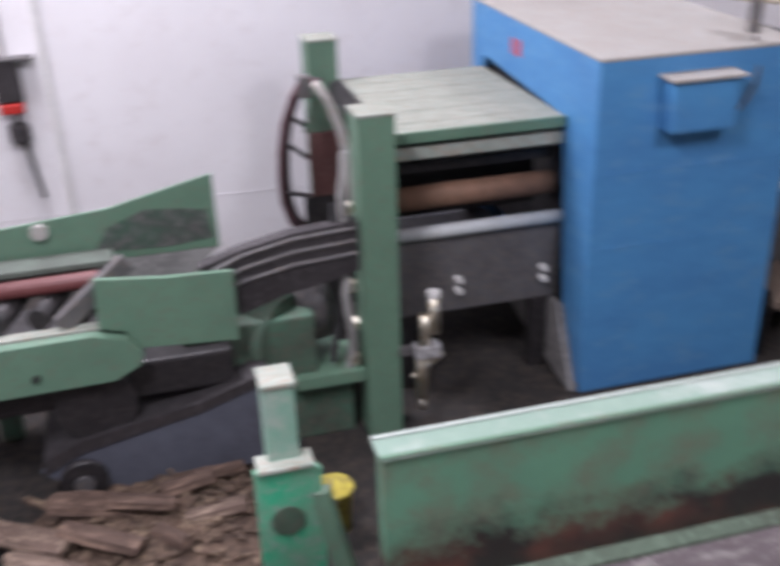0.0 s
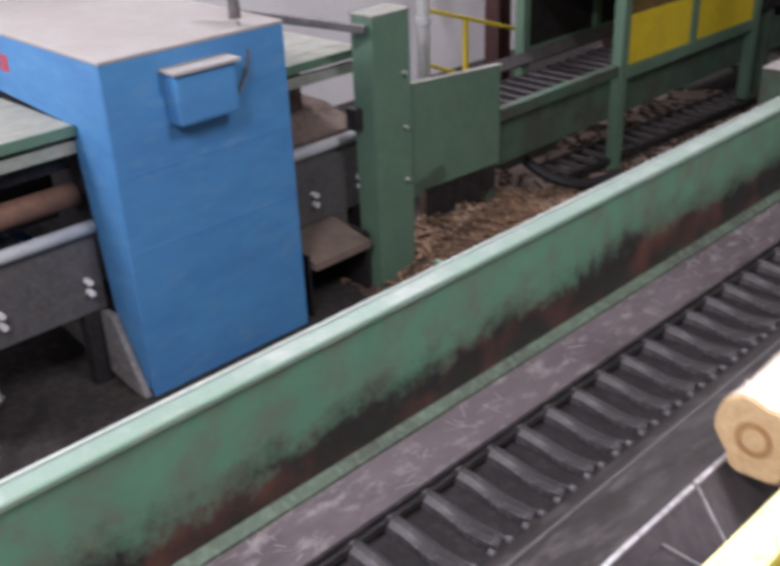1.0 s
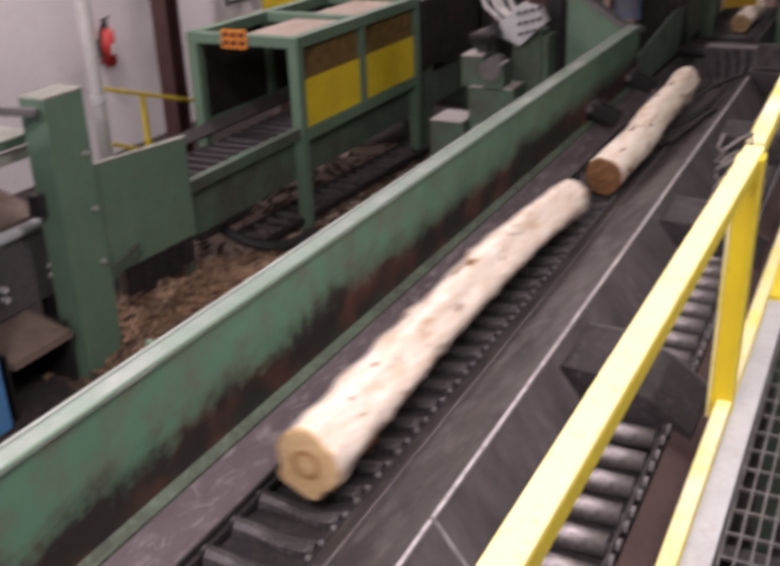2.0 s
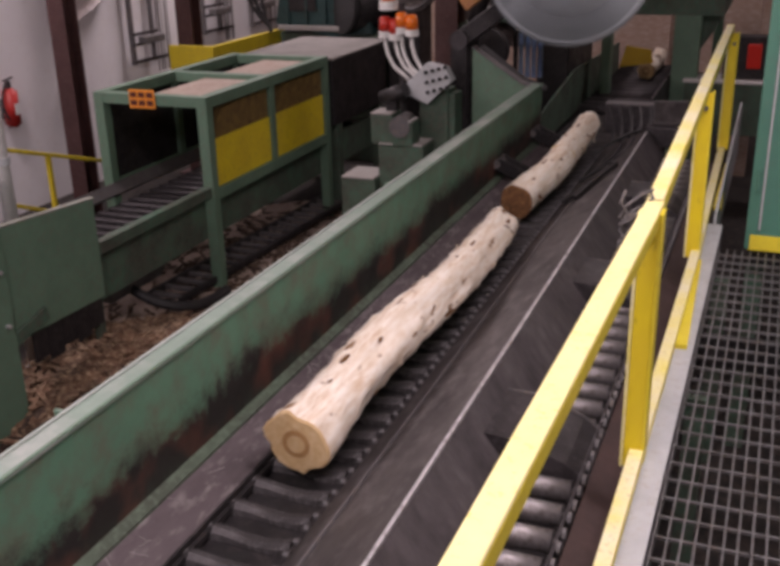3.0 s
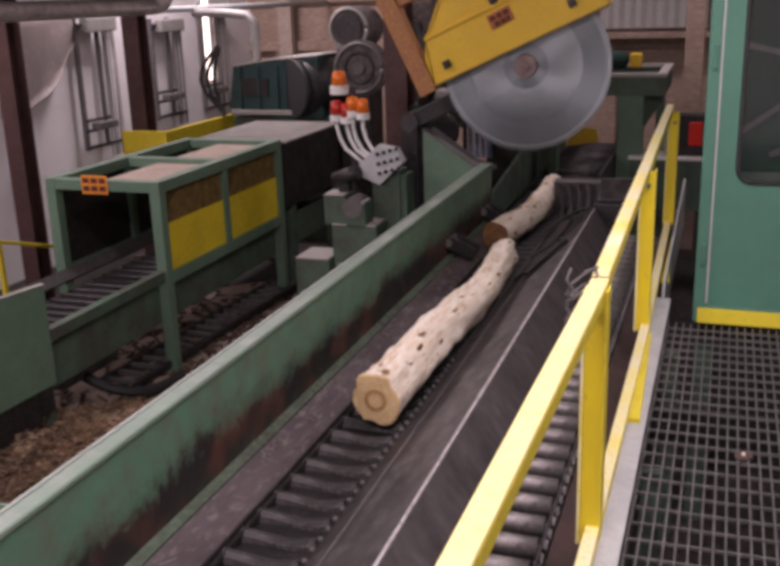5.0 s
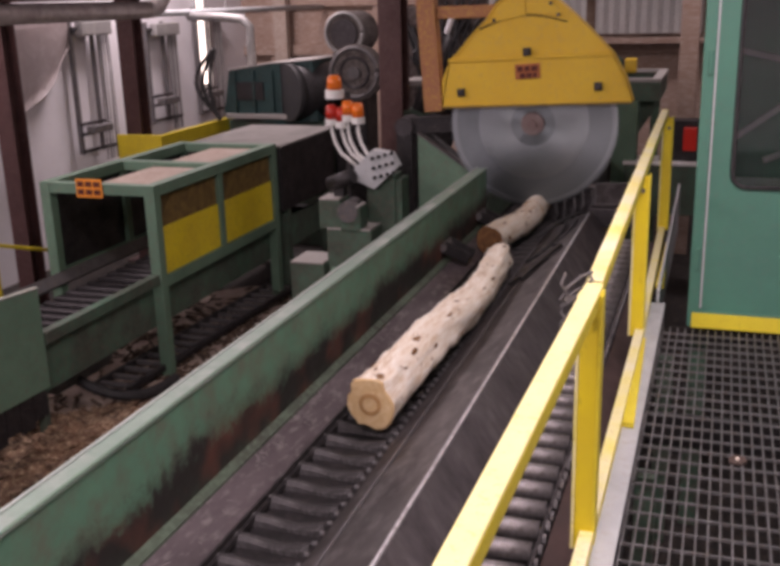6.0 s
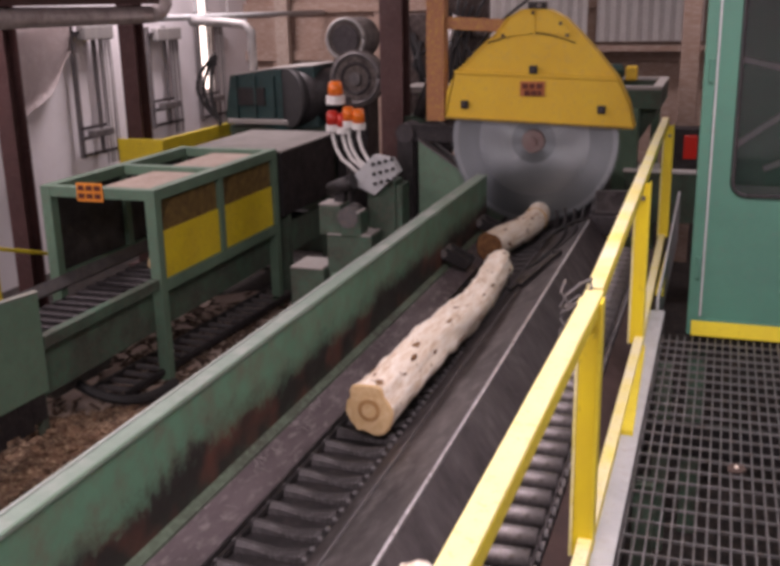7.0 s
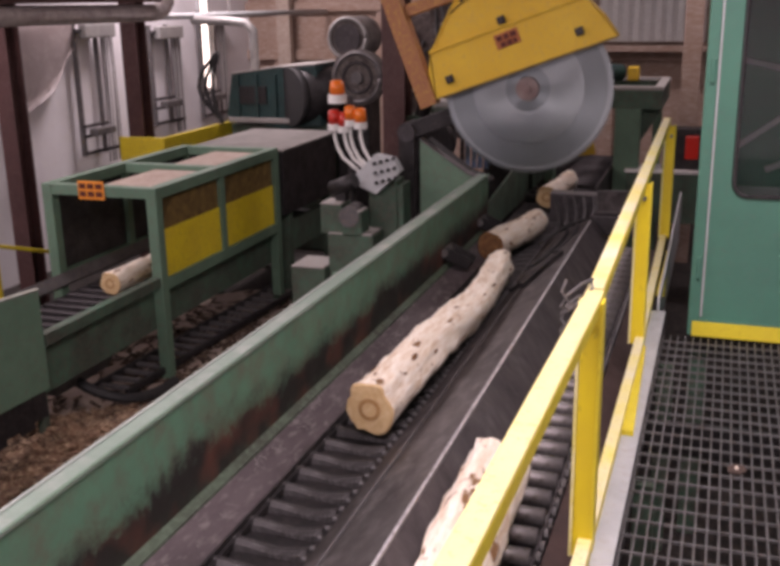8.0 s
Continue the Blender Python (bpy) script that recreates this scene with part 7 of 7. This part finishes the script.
def operator_cab():
    o = (0.9, 6.4, 0)
    t = thing("operator_cab", "green steel operator cab with dark window and yellow kick plate", "cab", o)
    at = holder(t, o)
    y0, x0 = 5.66, -0.085
    z1 = 2.6
    wx, wz0, wz1 = 0.085, 0.83, 2.2
    for a, b, lo, hi in ((x0 + 0.045, wx, 0.0, z1), (wx, 1.5, 0.0, wz0), (wx, 1.5, wz1, z1), (1.5, 1.9, 0.0, z1)):
        at("front_panel", lambda bm: box(bm, a, b, y0, y0 + 0.04, lo, hi), GREEN_CAB, "green cab front panel")
    at("corner_post", lambda bm: box(bm, x0 - 0.02, x0 + 0.045, y0 - 0.012, y0 + 0.06, 0.0, z1, 0.01), GREEN_CAB, "pale worn green corner post")
    at("corner_edge", lambda bm: box(bm, x0 + 0.045, x0 + 0.055, y0 - 0.014, y0, 0.12, z1), GREY_PAINT, "bare bright door edge")
    at("side_wall", lambda bm: box(bm, x0 - 0.018, x0 + 0.03, y0 + 0.06, 7.2, 0.0, z1), GREEN_CAB)
    at("back_wall", lambda bm: box(bm, x0, 1.9, 7.16, 7.2, 0, z1), GREEN_CAB)
    at("right_wall", lambda bm: box(bm, 1.86, 1.9, y0 + 0.04, 7.16, 0, z1), GREEN_CAB)
    at("roof", lambda bm: box(bm, x0 - 0.03, 1.95, y0 - 0.03, 7.25, z1, z1 + 0.05), GREEN_CAB)
    at("cab_floor", lambda bm: box(bm, x0, 1.9, y0 + 0.04, 7.16, -0.1, 0.0), STEEL_BLACK)
    at("kick_plate", lambda bm: box(bm, x0 + 0.005, 1.9, y0 - 0.02, y0 - 0.014, 0.0, 0.09, 0.002), YELLOW, "bright yellow kick plate")
    at("sill_plate", lambda bm: box(bm, x0 + 0.005, 1.9, y0 - 0.013, y0, 0.0, 0.1), GREEN_CAB)
    for z in (0.35, 1.45):
        at("hinge", lambda bm: rod(bm, (x0 + 0.02, y0 - 0.02, z), (x0 + 0.02, y0 - 0.02, z + 0.12), 0.012), GREEN_CAB)
    g = bpy.data.materials.new("cab_glass")
    g.use_nodes = True
    b = g.node_tree.nodes["Principled BSDF"]
    b.inputs["Base Color"].default_value = (0.75, 0.8, 0.78, 1)
    b.inputs["Roughness"].default_value, b.inputs["Transmission Weight"].default_value, b.inputs["IOR"].default_value = 0.03, 1.0, 1.45
    w = at("window", lambda bm: box(bm, wx + 0.01, 1.49, y0 + 0.012, y0 + 0.018, wz0 + 0.01, wz1 - 0.01), g, "dark tinted cab window")
    loop = [(wx + 0.08 - 0.08 * math.sin(a * math.pi / 12), wz0 + 0.08 - 0.08 * math.cos(a * math.pi / 12)) for a in range(7)] + [(wx + 0.08 - 0.08 * math.cos(a * math.pi / 12), wz1 - 0.08 + 0.08 * math.sin(a * math.pi / 12)) for a in range(7)]
    loop += [(1.5 - x + wx, z) for x, z in reversed(loop)]
    at("gasket", lambda bm: tube(bm, [(x, y0 - 0.004, z) for x, z in loop + loop[:1]], 0.013), RUBBER, "black rubber gasket", True, w)
    for cx, cz, sx, sz in ((wx, wz0, 1, 1), (1.5, wz0, -1, 1), (wx, wz1, 1, -1), (1.5, wz1, -1, -1)):
        at("corner_fillet", lambda bm, cx=cx, cz=cz, sx=sx, sz=sz: prism(bm, [(cx - 0.002 * sx, cz - 0.002 * sz)] + [(cx + sx * (0.08 - 0.08 * math.cos(a * math.pi / 12)), cz + sz * (0.08 - 0.08 * math.sin(a * math.pi / 12))) for a in range(7)], "y", y0 - 0.002, y0 + 0.01), GREEN_CAB)
    at("desk", lambda bm: box(bm, 0.1, 1.4, 6.2, 6.5, 0.7, 0.74, 0.01), GREY_PAINT, "pale control desk")
    at("desk_leg", lambda bm: box(bm, 0.12, 0.16, 6.25, 6.3, 0, 0.7), STEEL_DARK)
    at("desk_leg", lambda bm: box(bm, 1.34, 1.38, 6.25, 6.3, 0, 0.7), STEEL_DARK)
    # Pale bars added behind the glass to stand for diagonal window reflections.
    for a, b in (((0.1, 7.1, 0.9), (0.9, 7.1, 1.5)), ((0.05, 7.1, 1.5), (0.7, 7.1, 1.35)), ((0.3, 7.1, 0.75), (1.1, 7.1, 1.1))):
        at("wall_brace", lambda bm: bar(bm, a, b, 0.03, 0.04, 0.004), GREY_PAINT)
    at("seat", lambda bm: box(bm, 0.6, 1.1, 6.4, 6.9, 0.45, 0.6, 0.04), RUBBER)
    at("seat_back", lambda bm: box(bm, 0.6, 1.1, 6.85, 6.98, 0.6, 1.2, 0.04), RUBBER)
    at("seat_post", lambda bm: rod(bm, (0.85, 6.65, 0.0), (0.85, 6.65, 0.46), 0.05), STEEL_DARK)
    at("leg", lambda bm: box(bm, x0, x0 + 0.1, y0 + 0.1, y0 + 0.2, FZ, -0.1), GREEN_DARK)
    at("leg", lambda bm: box(bm, 1.8, 1.9, y0 + 0.1, y0 + 0.2, FZ, -0.1), GREEN_DARK)
    at("leg", lambda bm: box(bm, x0, x0 + 0.1, 7.0, 7.1, FZ, -0.1), GREEN_DARK)


operator_cab()

# ---- movement ----
SWING = [(0.0, 30.6), (3.3, 30.6), (3.5, 30.6), (4.0, 32.3), (4.5, 32.0), (4.8, 25.0), (5.0, 19.9), (5.2, 16.4), (5.8, 3.0), (6.3, -9.0), (6.5, -12.2), (6.75, -10.5), (7.0, -6.0), (7.5, 4.6), (8.0, 15.2)]


def log_pose(x0, y0, z0, x1, z1, length, roll):
    """A log from its near end (x0, y0, z0) towards (x1, z1) at its far end, rolled about its axis."""
    m = pose(x0, y0, z0, math.degrees(math.asin((z1 - z0) / length)), 0, -math.degrees(math.asin((x1 - x0) / length)))
    return m @ pose(0, 0, 0, 0, roll, 0)


def motions():
    walk(CHAIN, [(t, pose(-1.57, d, -0.2)) for t, d in ((0.0, 0.056), (1.9, 0.056), (2.2, 0.2), (3.3, 0.8), (3.5, 0.95), (4.0, 1.37), (4.25, 1.52), (4.5, 1.548), (8.0, 1.548))])
    walk(SAW, [(t, pose(*PIV, 0, -(a + 5.8), 0)) for t, a in SWING])
    walk(BLADE, [(k * 0.1, pose(*HUB, 0, 82 * k, 0)) for k in range(81)])
    rows = ((0.0, -0.76, 2.0, 0.0, -0.76, 0.0, -40), (0.6, -0.8, 2.1, 0.06, -0.82, 0.06, -30), (1.0, -0.93, 2.27, 0.17, -0.95, 0.17, -10), (1.5, -1.14, 2.5, 0.07, -1.1, 0.05, 10), (2.0, -1.54, 2.27, 0.0, -1.5, 0.0, 20), (2.2, -1.8, 2.47, 0.03, -1.8, 0.03, 60), (2.6, -1.68, 2.66, 0.02, -1.68, 0.01, 105), (3.3, -1.53, 3.03, 0.0, -1.52, 0.0, 145), (3.5, -1.59, 3.17, 0.0, -1.57, 0.0, 150), (4.0, -1.62, 3.63, 0.0, -1.54, 0.0, 160), (4.25, -1.57, 3.87, 0.0, -1.53, 0.0, 166), (4.5, -1.53, 4.05, 0.0, -1.5, 0.0, 170), (5.0, -1.515, 4.1, 0.0, -1.5, 0.0, 172), (8.0, -1.515, 4.1, 0.0, -1.5, 0.0, 172))
    for k in KICKERS:
        walk(k, [(t, pose(x, 0, z)) for t, x, z in ((0.0, 0, -0.045), (2.3, 0, -0.045), (3.1, 0, -0.1), (4.25, 0, -0.1), (4.6, -0.1, -0.27), (4.95, -0.4, -0.39), (8.0, -0.4, -0.39))])
    walk(LOG_A, [(t, log_pose(x0, y0, z0, x1, z1, 2.86, r)) for t, x0, y0, z0, x1, z1, r in rows])
    tail = ((0.0, 5.6, -1.42, 0.085, 0.04, 0.03), (1.5, 5.62, -1.42, 0.085, 0.04, 0.03), (1.8, 5.62, -1.42, 0.085, 0.04, 0.03), (2.0, 5.63, -1.46, 0.085, 0.04, 0.03), (2.2, 5.73, -1.54, 0.085, 0.06, 0.02), (3.3, 6.45, -1.62, 0.06, 0.1, 0.0), (3.5, 6.6, -1.65, 0.055, 0.11, -0.01), (4.0, 7.12, -1.68, 0.025, 0.12, -0.01), (4.3, 7.4, -1.69, 0.02, 0.14, -0.02), (5.2, 7.48, -1.69, 0.02, 0.14, -0.02), (6.4, 7.49, -1.7, 0.015, 0.17, -0.04), (8.0, 7.5, -1.7, 0.015, 0.19, -0.05))
    walk(LOG_B, [(t, log_pose(x, y, -0.02, x + db, -0.02 + up, 1.0, 0)) for t, y, x, up, db, dc in tail])
    walk(LOG_C, [(t, log_pose(x + db, y + 1.0, -0.019 + up, x + db + dc, -0.019 + 1.9 * up, 1.05, 0)) for t, y, x, up, db, dc in tail[:-1]] + [(7.15, log_pose(-1.51, 8.52, 0.0, -1.58, 0.02, 1.05, 0)), (7.5, log_pose(-1.56, 9.0, 0.0, -1.56, 0.01, 1.05, 0)), (8.0, log_pose(-1.6, 9.55, 0.0, -1.54, 0.0, 1.05, 0))])
    walk(LOG_D, [(t, pose(-5.05, y, -0.475, 0, 0, 0)) for t, y in ((0.0, 11.0), (3.2, 11.0), (3.6, 10.7), (7.5, 7.5), (8.0, 7.09))])
    walk(LOG_E, [(t, pose(-0.71, y - 0.15, -0.0, 0, 12 * t, 2)) for t, y in ((0.0, -1.2), (5.6, -1.2), (6.2, -0.6), (7.0, 0.26), (7.5, 0.77), (8.0, 1.23))])
    walk(LOG_F, [(t, pose(-1.5, y, z, rx, 0, 0)) for t, y, z, rx in ((0.0, 9.6, -0.01, 0), (2.0, 11.2, -0.01, 0), (3.3, 12.2, -0.01, 0), (3.9, 12.75, -0.08, -12), (4.4, 13.2, -0.9, -40), (4.8, 13.5, FZ + 0.1, 0), (8.0, 13.5, FZ + 0.1, 0))])


motions()
